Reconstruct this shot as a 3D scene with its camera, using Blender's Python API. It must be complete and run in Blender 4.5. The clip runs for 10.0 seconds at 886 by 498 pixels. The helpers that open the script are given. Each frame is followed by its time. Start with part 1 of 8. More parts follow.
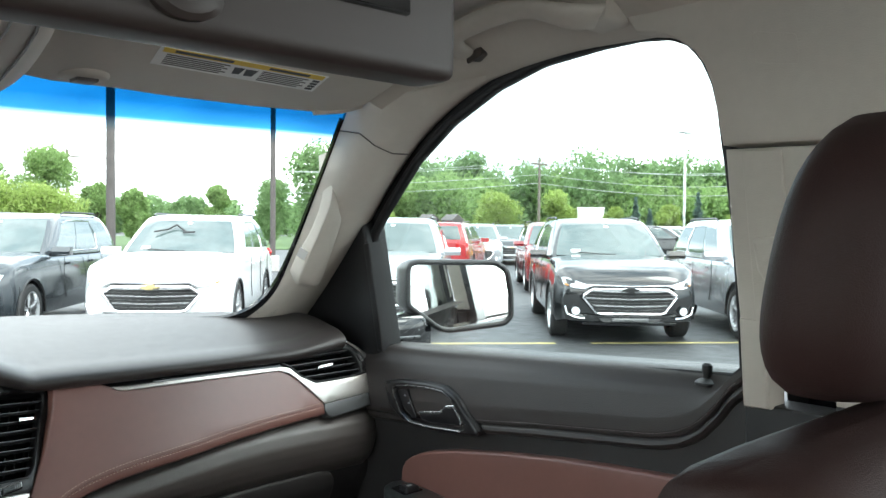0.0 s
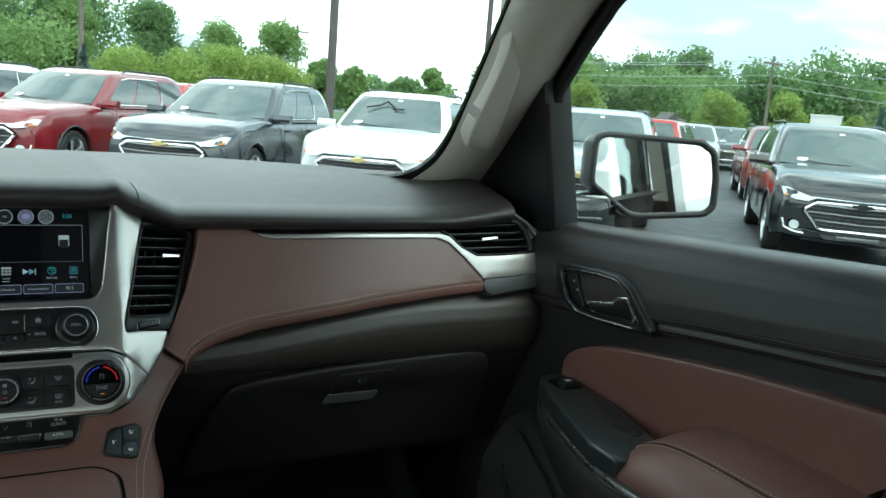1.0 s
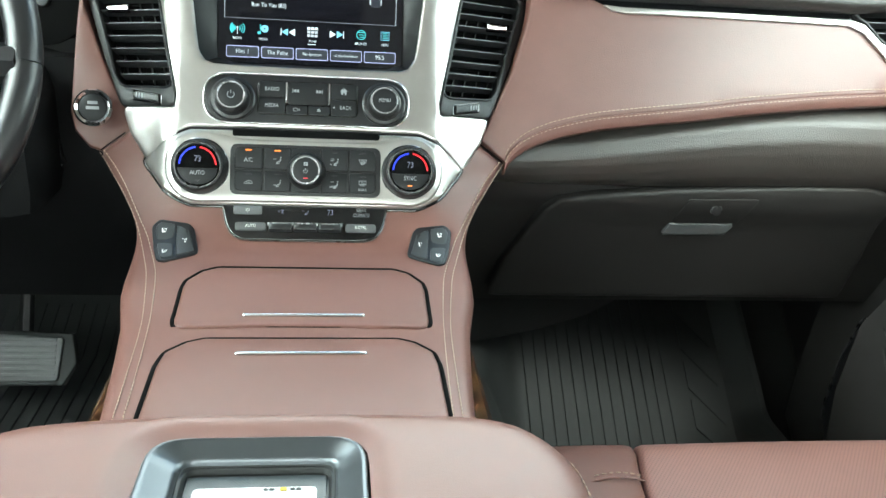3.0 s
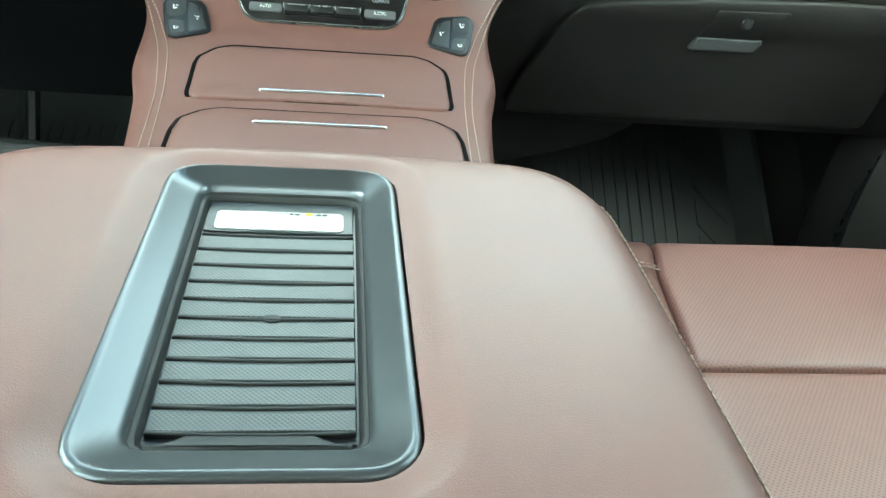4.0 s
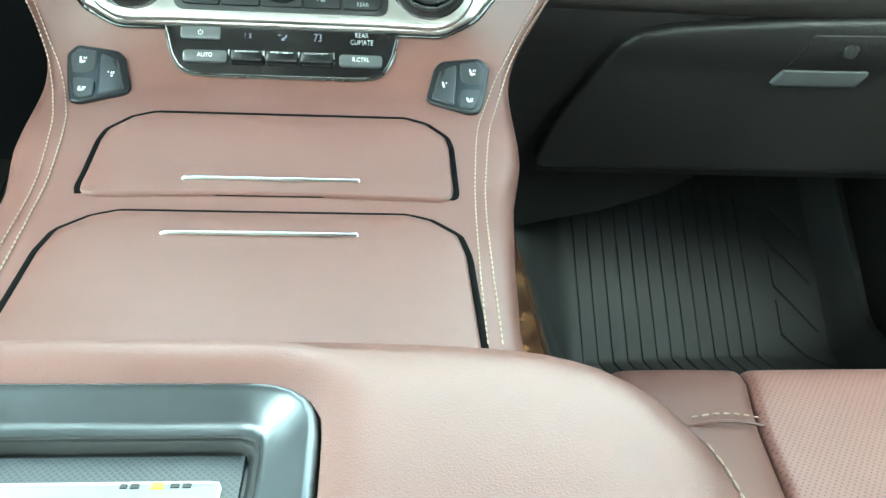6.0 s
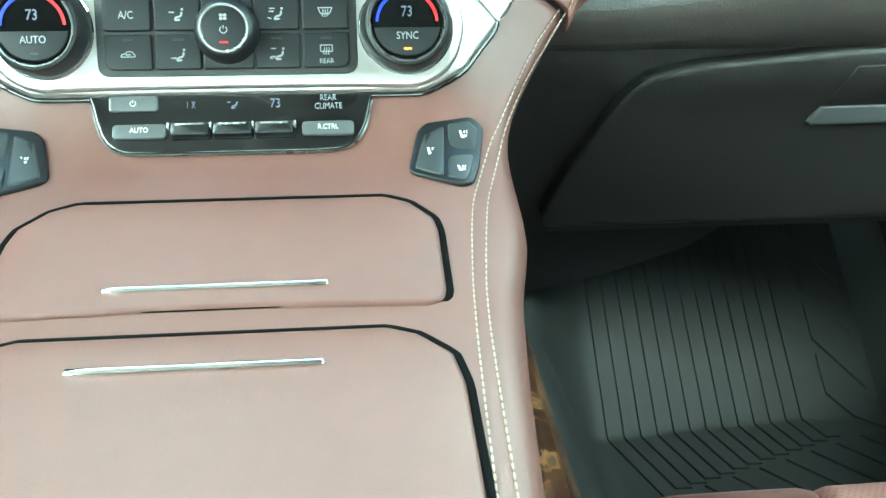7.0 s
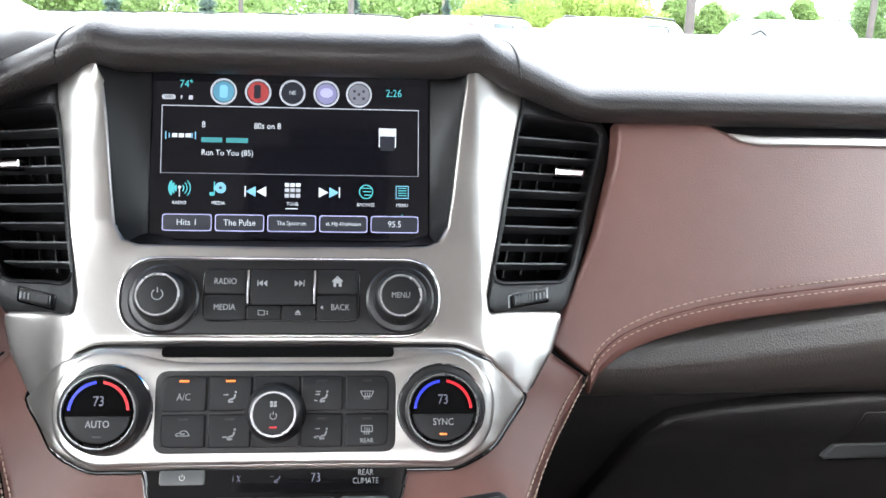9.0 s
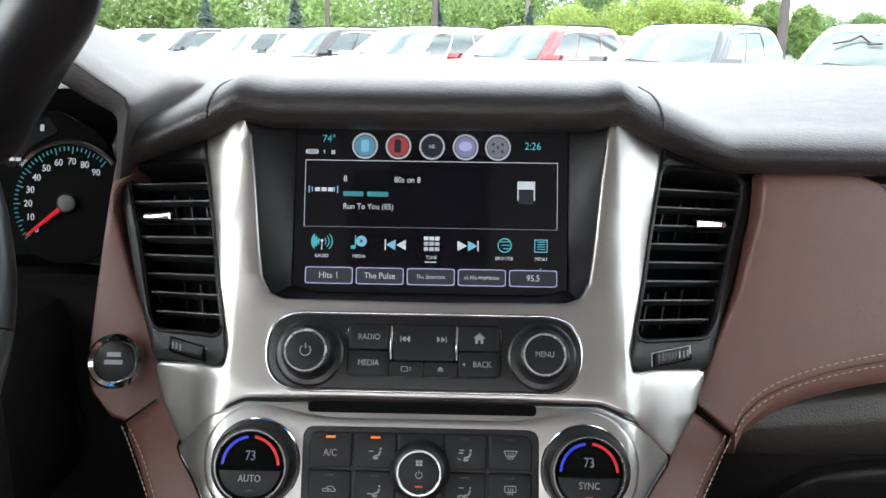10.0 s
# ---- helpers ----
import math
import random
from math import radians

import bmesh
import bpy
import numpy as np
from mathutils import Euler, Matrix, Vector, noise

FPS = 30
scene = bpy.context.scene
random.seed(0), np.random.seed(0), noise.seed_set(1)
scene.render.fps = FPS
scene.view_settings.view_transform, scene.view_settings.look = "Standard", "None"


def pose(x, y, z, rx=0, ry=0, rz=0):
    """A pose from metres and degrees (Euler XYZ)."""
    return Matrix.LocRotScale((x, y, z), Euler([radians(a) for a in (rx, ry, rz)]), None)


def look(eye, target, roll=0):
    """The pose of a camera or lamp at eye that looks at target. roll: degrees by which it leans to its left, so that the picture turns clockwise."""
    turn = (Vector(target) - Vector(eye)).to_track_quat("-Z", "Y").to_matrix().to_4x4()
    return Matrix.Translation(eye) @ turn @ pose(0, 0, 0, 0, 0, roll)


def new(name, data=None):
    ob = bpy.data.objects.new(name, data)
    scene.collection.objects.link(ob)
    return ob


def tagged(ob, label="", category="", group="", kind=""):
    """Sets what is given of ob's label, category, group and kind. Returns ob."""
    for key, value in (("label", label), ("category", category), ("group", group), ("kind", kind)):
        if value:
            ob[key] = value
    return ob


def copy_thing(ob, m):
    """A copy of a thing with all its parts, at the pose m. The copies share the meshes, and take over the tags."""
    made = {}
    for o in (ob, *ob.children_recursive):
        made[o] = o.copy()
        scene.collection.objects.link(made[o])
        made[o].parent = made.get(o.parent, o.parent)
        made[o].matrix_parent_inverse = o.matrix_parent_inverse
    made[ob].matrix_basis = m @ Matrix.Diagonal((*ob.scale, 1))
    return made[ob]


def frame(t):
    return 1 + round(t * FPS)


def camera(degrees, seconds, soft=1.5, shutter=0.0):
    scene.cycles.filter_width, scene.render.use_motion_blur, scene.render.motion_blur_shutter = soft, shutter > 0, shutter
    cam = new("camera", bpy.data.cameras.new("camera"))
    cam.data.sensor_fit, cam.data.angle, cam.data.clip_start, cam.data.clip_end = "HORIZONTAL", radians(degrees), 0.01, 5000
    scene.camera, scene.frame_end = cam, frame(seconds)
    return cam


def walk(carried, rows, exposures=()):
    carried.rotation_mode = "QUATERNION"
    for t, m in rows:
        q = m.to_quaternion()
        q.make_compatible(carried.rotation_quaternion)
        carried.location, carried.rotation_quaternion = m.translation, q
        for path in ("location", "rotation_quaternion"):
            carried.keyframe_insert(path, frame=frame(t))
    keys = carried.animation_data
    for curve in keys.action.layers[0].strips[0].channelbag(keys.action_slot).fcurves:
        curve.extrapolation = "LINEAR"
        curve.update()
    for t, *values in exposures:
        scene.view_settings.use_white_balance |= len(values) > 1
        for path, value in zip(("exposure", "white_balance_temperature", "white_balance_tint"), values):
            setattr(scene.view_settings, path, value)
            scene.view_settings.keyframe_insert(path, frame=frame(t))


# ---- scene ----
cam = camera(57.0, 10.0)
PATH = [
    (0, (-0.146, -1.147, 1.59), (1.206, 0.326, 1.538), 0.5),
    (0.5, (-0.046, -1.117, 1.591), (1.157, 0.473, 1.448), 2.3),
    (1, (0.002, -1.035, 1.537), (0.948, 0.695, 1.202), 4.5),
    (1.5, (0.017, -0.947, 1.511), (0.641, 0.889, 1.022), 4.3),
    (2, (0.052, -0.889, 1.486), (0.454, 0.987, 0.919), 3.8),
    (2.2, (0.049, -0.881, 1.479), (0.402, 0.998, 0.89), 3.4),
    (3.3, (0.024, -0.785, 1.396), (0.282, 1.004, 0.54), 4.8),
    (3.5, (0.029, -0.8, 1.379), (0.288, 0.955, 0.457), 5.4),
    (4, (0.014, -0.821, 1.341), (0.289, 0.872, 0.312), 6.5),
    (4.5, (0.009, -0.816, 1.325), (0.282, 0.848, 0.25), 7.0),
    (5, (0.023, -0.762, 1.33), (0.275, 0.918, 0.275), 6.6),
    (5.5, (0.044, -0.672, 1.31), (0.251, 1.034, 0.287), 5.1),
    (5.7, (0.053, -0.641, 1.308), (0.247, 1.071, 0.292), 4.6),
    (7, (0.08, -0.489, 1.282), (0.252, 1.275, 0.356), 0.6),
    (7.5, (0.085, -0.473, 1.289), (0.255, 1.351, 0.486), -0.7),
    (8, (0.078, -0.469, 1.313), (0.238, 1.399, 0.617), -0.6),
    (8.5, (0.069, -0.473, 1.354), (0.233, 1.433, 0.773), 0.5),
    (9, (0.063, -0.475, 1.405), (0.222, 1.453, 0.899), 1.7),
    (9.5, (0.061, -0.47, 1.425), (0.189, 1.469, 0.954), 1.8),
    (10, (0.022, -0.463, 1.434), (-0.016, 1.476, 0.945), 0.7),
]

# ---- world, sun ----
GROUND = 0.03
EXPOSURES = [(0.0, 1.25, 6300, 5), (0.5, 0.76, 6100, -4), (1.0, 0.32, 6000, -9), (1.5, 1.15, 6350, 8), (2.0, 1.86, 6650, 17), (3.5, 2.86, 6150, -14), (4.5, 2.64, 6050, -16), (5.5, 3.0, 5950, -16), (7.0, 3.4, 5600, -27), (7.5, 3.05, 5850, -18), (8.0, 2.93, 6000, -4), (9.0, 2.3, 6400, 14), (10.0, 1.5, 6500, 13)]
walk(cam, [(t, look(eye, target, roll)) for t, eye, target, roll in PATH], EXPOSURES)

world = bpy.data.worlds.new("overcast_sky")
scene.world = world
world.use_nodes = True
wn, wl = world.node_tree.nodes, world.node_tree.links
wn.clear()
w_out, w_bg = wn.new("ShaderNodeOutputWorld"), wn.new("ShaderNodeBackground")
sky = wn.new("ShaderNodeTexSky")
sky.sky_type, sky.sun_disc = "NISHITA", False
sky.sun_elevation, sky.sun_rotation = radians(50), radians(200)
sky.air_density, sky.dust_density = 1.0, 4.0
w_co, w_map, w_noise, w_ramp = (wn.new(n) for n in ("ShaderNodeTexCoord", "ShaderNodeMapping", "ShaderNodeTexNoise", "ShaderNodeValToRGB"))
w_map.inputs["Scale"].default_value = (1.6, 1.6, 6.0)
w_noise.inputs["Scale"].default_value, w_noise.inputs["Detail"].default_value = 1.3, 5.0
w_ramp.color_ramp.elements[0].position, w_ramp.color_ramp.elements[0].color = 0.38, (3.9, 4.6, 5.2, 1)
w_ramp.color_ramp.elements[1].position, w_ramp.color_ramp.elements[1].color = 0.57, (12.0, 12.2, 12.3, 1)
w_mix = wn.new("ShaderNodeMix")
w_mix.data_type = "RGBA"
w_mix.inputs[0].default_value = 0.88
wl.new(w_co.outputs["Generated"], w_map.inputs["Vector"])
wl.new(w_map.outputs["Vector"], w_noise.inputs["Vector"])
wl.new(w_noise.outputs["Fac"], w_ramp.inputs["Fac"])
wl.new(sky.outputs["Color"], w_mix.inputs[6])
wl.new(w_ramp.outputs["Color"], w_mix.inputs[7])
wl.new(w_mix.outputs[2], w_bg.inputs["Color"])
w_bg.inputs["Strength"].default_value = 0.235
wl.new(w_bg.outputs["Background"], w_out.inputs["Surface"])

sun = new("sun", bpy.data.lights.new("sun", "SUN"))
sun.data.energy, sun.data.angle, sun.data.color = 1.0, radians(30), (1.0, 0.97, 0.92)
sun.matrix_world = look((0, 0, 30), (-9, 24, 0))


def window_light(name, at, target, w, h, watts):
    """Sky light entering by one of the cabin's openings."""
    lamp = new(name, bpy.data.lights.new(name, "AREA"))
    lamp.data.shape, lamp.data.size, lamp.data.size_y, lamp.data.energy = "RECTANGLE", w, h, watts
    lamp.data.color = (0.96, 0.99, 1.0)
    lamp.matrix_world = look(at, target)


window_light("sky_light_rear_window", (0, -2.95, 1.52), (0, -1.0, 1.30), 1.2, .42, 1.5)
window_light("sky_light_left_rear", (-.80, -1.31, 1.60), (0, -1.0, 1.25), .95, .40, 0.5)
window_light("sky_light_right_rear", (.80, -1.35, 1.60), (0, -1.0, 1.25), .90, .40, 2.5)
window_light("sky_light_left_front", (-.80, -.31, 1.60), (0, .15, 1.25), .62, .40, 1.7)

# ---- materials ----
def material(name, color, rough=0.5, metal=0.0, spread=0.12, grain=0.0, grain_size=400.0, big=6.0, coat=0.0, rough_spread=0.06, per_piece=0.0, spec=0.5, pores=False, stretch=(1, 1, 1)):
    """A principled material with tone variation at two scales, uneven gloss and fine relief."""
    m = bpy.data.materials.new(name)
    m.use_nodes = True
    n, l = m.node_tree.nodes, m.node_tree.links
    b = n["Principled BSDF"]
    co, mp = n.new("ShaderNodeTexCoord"), n.new("ShaderNodeMapping")
    mp.inputs["Scale"].default_value = stretch
    l.new(co.outputs["Object"], mp.inputs["Vector"])
    na, nb = n.new("ShaderNodeTexNoise"), n.new("ShaderNodeTexNoise")
    na.inputs["Scale"].default_value, na.inputs["Detail"].default_value = big, 4
    nb.inputs["Scale"].default_value, nb.inputs["Detail"].default_value = big * 14, 3
    for q in (na, nb):
        l.new(mp.outputs["Vector"], q.inputs["Vector"])
    add = n.new("ShaderNodeMath")
    add.operation = "MULTIPLY_ADD"
    add.inputs[1].default_value = 0.45
    l.new(nb.outputs["Fac"], add.inputs[0])
    l.new(na.outputs["Fac"], add.inputs[2])
    last = add.outputs[0]
    if per_piece:
        info, more = n.new("ShaderNodeObjectInfo"), n.new("ShaderNodeMath")
        more.operation = "MULTIPLY_ADD"
        more.inputs[1].default_value = per_piece
        l.new(info.outputs["Random"], more.inputs[0])
        l.new(last, more.inputs[2])
        last = more.outputs[0]
    ramp = n.new("ShaderNodeValToRGB")
    ramp.color_ramp.elements[0].position, ramp.color_ramp.elements[1].position = 0.45, 1.0
    ramp.color_ramp.elements[0].color = (*[max(0, c * (1 - spread)) for c in color], 1)
    ramp.color_ramp.elements[1].color = (*[min(1, c * (1 + spread)) for c in color], 1)
    l.new(last, ramp.inputs["Fac"])
    l.new(ramp.outputs["Color"], b.inputs["Base Color"])
    rr = n.new("ShaderNodeMapRange")
    rr.inputs["To Min"].default_value, rr.inputs["To Max"].default_value = max(0.02, rough - rough_spread), min(1, rough + rough_spread)
    l.new(nb.outputs["Fac"], rr.inputs["Value"])
    l.new(rr.outputs["Result"], b.inputs["Roughness"])
    b.inputs["Metallic"].default_value = metal
    b.inputs["Specular IOR Level"].default_value = spec
    b.inputs["Coat Weight"].default_value = coat
    b.inputs["Coat Roughness"].default_value = 0.06
    if grain:
        gt = n.new("ShaderNodeTexVoronoi")
        gt.inputs["Scale"].default_value = grain_size
        l.new(mp.outputs["Vector"], gt.inputs["Vector"])
        bump = n.new("ShaderNodeBump")
        bump.inputs["Strength"].default_value, bump.inputs["Distance"].default_value = grain, 0.0006
        l.new(gt.outputs["Distance"], bump.inputs["Height"])
        l.new(bump.outputs["Normal"], b.inputs["Normal"])
        if pores:
            gt.distance, gt.inputs["Randomness"].default_value = "EUCLIDEAN", 0.0
            pr, mul = n.new("ShaderNodeValToRGB"), n.new("ShaderNodeMix")
            pr.color_ramp.elements[0].position, pr.color_ramp.elements[1].position = 0.16, 0.24
            pr.color_ramp.elements[0].color, pr.color_ramp.elements[1].color = (0.50, 0.48, 0.48, 1), (1, 1, 1, 1)
            l.new(gt.outputs["Distance"], pr.inputs["Fac"])
            mul.data_type, mul.blend_type = "RGBA", "MULTIPLY"
            mul.inputs[0].default_value = 1.0
            l.new(ramp.outputs["Color"], mul.inputs[6])
            l.new(pr.outputs["Color"], mul.inputs[7])
            l.new(mul.outputs[2], b.inputs["Base Color"])
    return m


def glow(name, color, strength):
    m = bpy.data.materials.new(name)
    m.use_nodes = True
    b = m.node_tree.nodes["Principled BSDF"]
    b.inputs["Base Color"].default_value = (*[c * 0.4 for c in color], 1)
    b.inputs["Emission Color"].default_value = (*color, 1)
    b.inputs["Emission Strength"].default_value = strength
    b.inputs["Roughness"].default_value = 0.3
    return m


def pane_material(name, tint, gloss, bend=5.0):
    """Thin clear sheet glass: straight-through light with a Fresnel-weighted reflection."""
    m = bpy.data.materials.new(name)
    m.use_nodes = True
    n, l = m.node_tree.nodes, m.node_tree.links
    n.clear()
    o, mix, tr, gl, fr, power, rise = (n.new("ShaderNode" + k) for k in ("OutputMaterial", "MixShader", "BsdfTransparent", "BsdfGlossy", "LayerWeight", "Math", "Math"))
    tr.inputs["Color"].default_value = (*tint, 1)
    gl.inputs["Roughness"].default_value = 0.02
    fr.inputs["Blend"].default_value = 0.5
    power.operation, rise.operation = "POWER", "MULTIPLY_ADD"
    power.inputs[1].default_value = bend
    rise.inputs[1].default_value, rise.inputs[2].default_value = 0.9, gloss
    l.new(fr.outputs["Facing"], power.inputs[0])
    l.new(power.outputs[0], rise.inputs[0])
    l.new(rise.outputs[0], mix.inputs[0])
    l.new(tr.outputs[0], mix.inputs[1])
    l.new(gl.outputs[0], mix.inputs[2])
    l.new(mix.outputs[0], o.inputs["Surface"])
    return m


LEATHER = material("brown_leather", (0.150, 0.069, 0.056), 0.42, spread=0.10, grain=0.16, grain_size=1400, big=5)
DASH_LEATHER = material("finished_dash_leather", (0.158, 0.071, 0.058), 0.42, spread=0.10, grain=0.20, grain_size=900, big=5, spec=1.0)
LEATHER_PERF = material("perforated_leather", (0.235, 0.112, 0.092), 0.43, spread=0.10, grain=0.4, grain_size=330, big=5, pores=True, stretch=(1, 1, 0))
LEATHER_PERF.node_tree.nodes["Mapping"].inputs["Rotation"].default_value = (0, 0, radians(38))
# the seat's brown leather, darkened by the shade it sits in
LEATHER_SHADED = material("shaded_seat_back_leather", (0.031, 0.0155, 0.0135), 0.58, spread=0.12, spec=0.24, grain=0.35, grain_size=900, big=5)
PAD = material("soft_black_dash", (0.031, 0.0265, 0.0250), 0.42, spread=0.15, grain=0.4, grain_size=620, big=4)
BROWN_PAD = material("dark_brown_vinyl", (0.052, 0.044, 0.040), 0.42, spec=0.9, spread=0.15, grain=0.5, grain_size=700, big=4)
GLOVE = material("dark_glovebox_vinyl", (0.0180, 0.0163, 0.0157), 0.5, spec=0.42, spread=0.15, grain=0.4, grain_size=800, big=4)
BLACK = material("black_plastic", (0.007, 0.007, 0.0075), 0.45, spread=0.2, grain=0.25, grain_size=900)
SATIN_BLACK = material("satin_black_plastic", (0.008, 0.008, 0.009), 0.34, spread=0.2)
GLOSS_BLACK = material("gloss_black", (0.006, 0.006, 0.007), 0.07, spread=0.2, rough_spread=0.02, coat=0.5)
BUTTON = material("grey_button", (0.0085, 0.0088, 0.0098), 0.46, spread=0.15, spec=0.3)
WELL_BLACK = material("matt_black_screen_frame", (0.0065, 0.0065, 0.007), 0.42, spread=0.15, spec=0.3)
HEAT_KEY = material("charcoal_switch_key", (0.036, 0.038, 0.040), 0.36, spread=0.12)
GREY_BUTTON = material("pale_grey_button", (0.095, 0.098, 0.10), 0.35, spread=0.12)
SILVER = material("satin_silver", (0.54, 0.52, 0.495), 0.31, metal=0.9, spread=0.06, rough_spread=0.04, big=9)
DARK_SILVER = material("dark_satin_metal", (0.20, 0.20, 0.20), 0.28, metal=0.9, spread=0.08)
CHROME = material("chrome", (0.80, 0.80, 0.81), 0.08, metal=1.0, spread=0.03, rough_spread=0.03)
TRAY_GREY = material("blue_grey_satin_metal", (0.105, 0.114, 0.123), 0.34, metal=0.75, spread=0.08)
TRAY_PAD = material("grey_rubber_pad", (0.056, 0.061, 0.064), 0.38, spread=0.12, grain=0.25, grain_size=620, pores=True, stretch=(1, 1, 0))
TRAY_PAD.node_tree.nodes["Mapping"].inputs["Rotation"].default_value = (0, 0, radians(45))
BEIGE = material("beige_trim", (0.50, 0.455, 0.395), 0.62, spread=0.06, grain=0.4, grain_size=600)
HEADLINER = material("beige_headliner_cloth", (0.55, 0.52, 0.48), 0.9, spread=0.08, grain=0.7, grain_size=1100)
BOX_BROWN = material("dark_taupe_plastic", (0.048, 0.036, 0.031), 0.5, spread=0.1)
RUBBER = material("black_rubber", (0.027, 0.029, 0.029), 0.66, spread=0.2, grain=0.2, grain_size=800)
CARPET = material("black_carpet", (0.012, 0.012, 0.012), 0.95, spread=0.3, grain=0.9, grain_size=900)
BURL = material("burl_wood", (0.085, 0.035, 0.016), 0.16, spread=0.5, big=30, coat=0.5)
u_n, u_l = BURL.node_tree.nodes, BURL.node_tree.links
u_co, u_noise, u_ramp = (u_n.new(k) for k in ("ShaderNodeTexCoord", "ShaderNodeTexNoise", "ShaderNodeValToRGB"))
u_noise.inputs["Scale"].default_value, u_noise.inputs["Detail"].default_value, u_noise.inputs["Distortion"].default_value = 34.0, 7.0, 3.5
u_l.new(u_co.outputs["Object"], u_noise.inputs["Vector"])
u_l.new(u_noise.outputs["Fac"], u_ramp.inputs["Fac"])
u_ramp.color_ramp.elements[0].position, u_ramp.color_ramp.elements[0].color = 0.36, (0.008, 0.004, 0.003, 1)
u_ramp.color_ramp.elements[1].position, u_ramp.color_ramp.elements[1].color = 0.68, (0.20, 0.105, 0.045, 1)
u_ramp.color_ramp.elements.new(0.52).color = (0.060, 0.024, 0.011, 1)
u_l.new(u_ramp.outputs["Color"], u_n["Principled BSDF"].inputs["Base Color"])
THREAD = material("pale_thread", (0.40, 0.30, 0.235), 0.8, spread=0.1, big=60)
GREY_THREAD = material("grey_thread", (.16, .155, .15), .8, spread=.1, big=60)
PAPER = material("white_label", (0.78, 0.77, 0.74), 0.6, spread=0.03)
YELLOW = material("yellow_label", (0.75, 0.52, 0.05), 0.6, spread=0.05)
INK = material("dark_ink", (0.03, 0.03, 0.03), 0.6)
# near-black that holds the shade of gaps and vent depths; dial faces too
SHADE_BLACK = material("black_gap_fill", (0.002, 0.002, 0.002), 0.9, spread=0.1, spec=0.1)
LEGEND = material("printed_white", (0.30, 0.31, 0.32), 0.5, spread=0.03)
SCREEN_BLACK = material("screen_glass", (0.006, 0.006, 0.009), 0.06, spread=0.1, rough_spread=0.02)
MIRROR = material("mirror_silver", (0.86, 0.88, 0.87), 0.02, metal=1.0, spread=0.01, rough_spread=0.005)
GLOW_WHITE = glow("screen_white", (0.72, 0.79, 0.84), 0.165)
NAME_BAR = glow("screen_name_bar", (0.06, 0.34, 0.36), 0.14)
GLOW_CYAN = glow("screen_cyan", (0.08, 0.50, 0.53), 0.19)
GLOW_BLUE = glow("lamp_blue", (0.03, 0.05, 0.75), 0.20)
GLOW_SKYBLUE = glow("screen_blue", (0.18, 0.45, 0.62), 0.25)
GLOW_RED = glow("lamp_red", (0.75, 0.02, 0.03), 0.18)
GLOW_AMBER = glow("lamp_amber", (1.0, 0.24, 0.04), 0.32)
GLOW_GREY = glow("screen_grey", (0.35, 0.38, 0.42), 0.27)
GLOW_DARK = glow("screen_dark_panel", (0.012, 0.014, 0.02), 0.35)
GLOW_LILAC = glow("screen_lilac", (0.32, 0.33, 0.55), 0.33)
GLASS = pane_material("clear_glass", (0.93, 0.96, 0.95), 0.02)
GLASS_SIDE = pane_material("side_glass", (0.93, 0.96, 0.95), 0.03, 3.2)
GLASS_BLUE = pane_material("blue_shade_band", (0.004, 0.055, 0.16), 0.02)
# the band's dye fades out over its lowest centimetres
bn, bl = GLASS_BLUE.node_tree.nodes, GLASS_BLUE.node_tree.links
b_co, b_sep, b_sq, b_add, b_ramp = (bn.new(k) for k in ("ShaderNodeTexCoord", "ShaderNodeSeparateXYZ", "ShaderNodeMath", "ShaderNodeMath", "ShaderNodeValToRGB"))
b_sq.operation, b_add.operation = "MULTIPLY", "MULTIPLY_ADD"
bl.new(b_co.outputs["Object"], b_sep.inputs[0])
bl.new(b_sep.outputs["X"], b_sq.inputs[0])
bl.new(b_sep.outputs["X"], b_sq.inputs[1])
bl.new(b_sq.outputs[0], b_add.inputs[0])
b_add.inputs[1].default_value = 0.055
bl.new(b_sep.outputs["Z"], b_add.inputs[2])
b_map = bn.new("ShaderNodeMapRange")
b_map.inputs["From Min"].default_value, b_map.inputs["From Max"].default_value = 1.752, 1.800
bl.new(b_add.outputs[0], b_map.inputs["Value"])
bl.new(b_map.outputs["Result"], b_ramp.inputs["Fac"])
b_ramp.color_ramp.elements[0].color = (0.93, 0.96, 0.95, 1)
b_ramp.color_ramp.elements[1].color = (0.004, 0.058, 0.165, 1)
for at, col in ((0.22, (0.50, 0.72, 0.85, 1)), (0.5, (0.018, 0.12, 0.28, 1))):
    b_ramp.color_ramp.elements.new(at).color = col
bl.new(b_ramp.outputs["Color"], [q for q in bn if q.bl_idname == "ShaderNodeBsdfTransparent"][0].inputs["Color"])
GUNMETAL = material("gunmetal", (0.045, 0.045, 0.047), 0.28, metal=0.6, spread=0.1)
BRIGHT_CHROME = material("bright_chrome", (0.90, 0.90, 0.91), 0.2, metal=1.0, spread=0.03, rough_spread=0.04)
ICON_BLUE = glow("icon_blue", (0.10, 0.30, 0.42), 0.18)
ICON_RED = glow("icon_red", (0.40, 0.06, 0.06), 0.18)
ICON_GREY = glow("icon_grey", (0.22, 0.23, 0.27), 0.16)
ICON_LILAC = glow("icon_lilac", (0.22, 0.22, 0.38), 0.22)
GLOW_DIM = glow("dim_segments", (0.26, 0.27, 0.36), 0.06)
# black pod plastic with the windows' grey-green reflection mixed into its base colour
POD_SHEEN = material("satin_black_plastic_with_sheen", (.019, .022, .022), .32, spread=.12, grain=.15, grain_size=900)
POCKET = material("dark_brown_door_plastic", (.027, .0245, .0235), .48, spread=.15, grain=.4, grain_size=800, big=4)
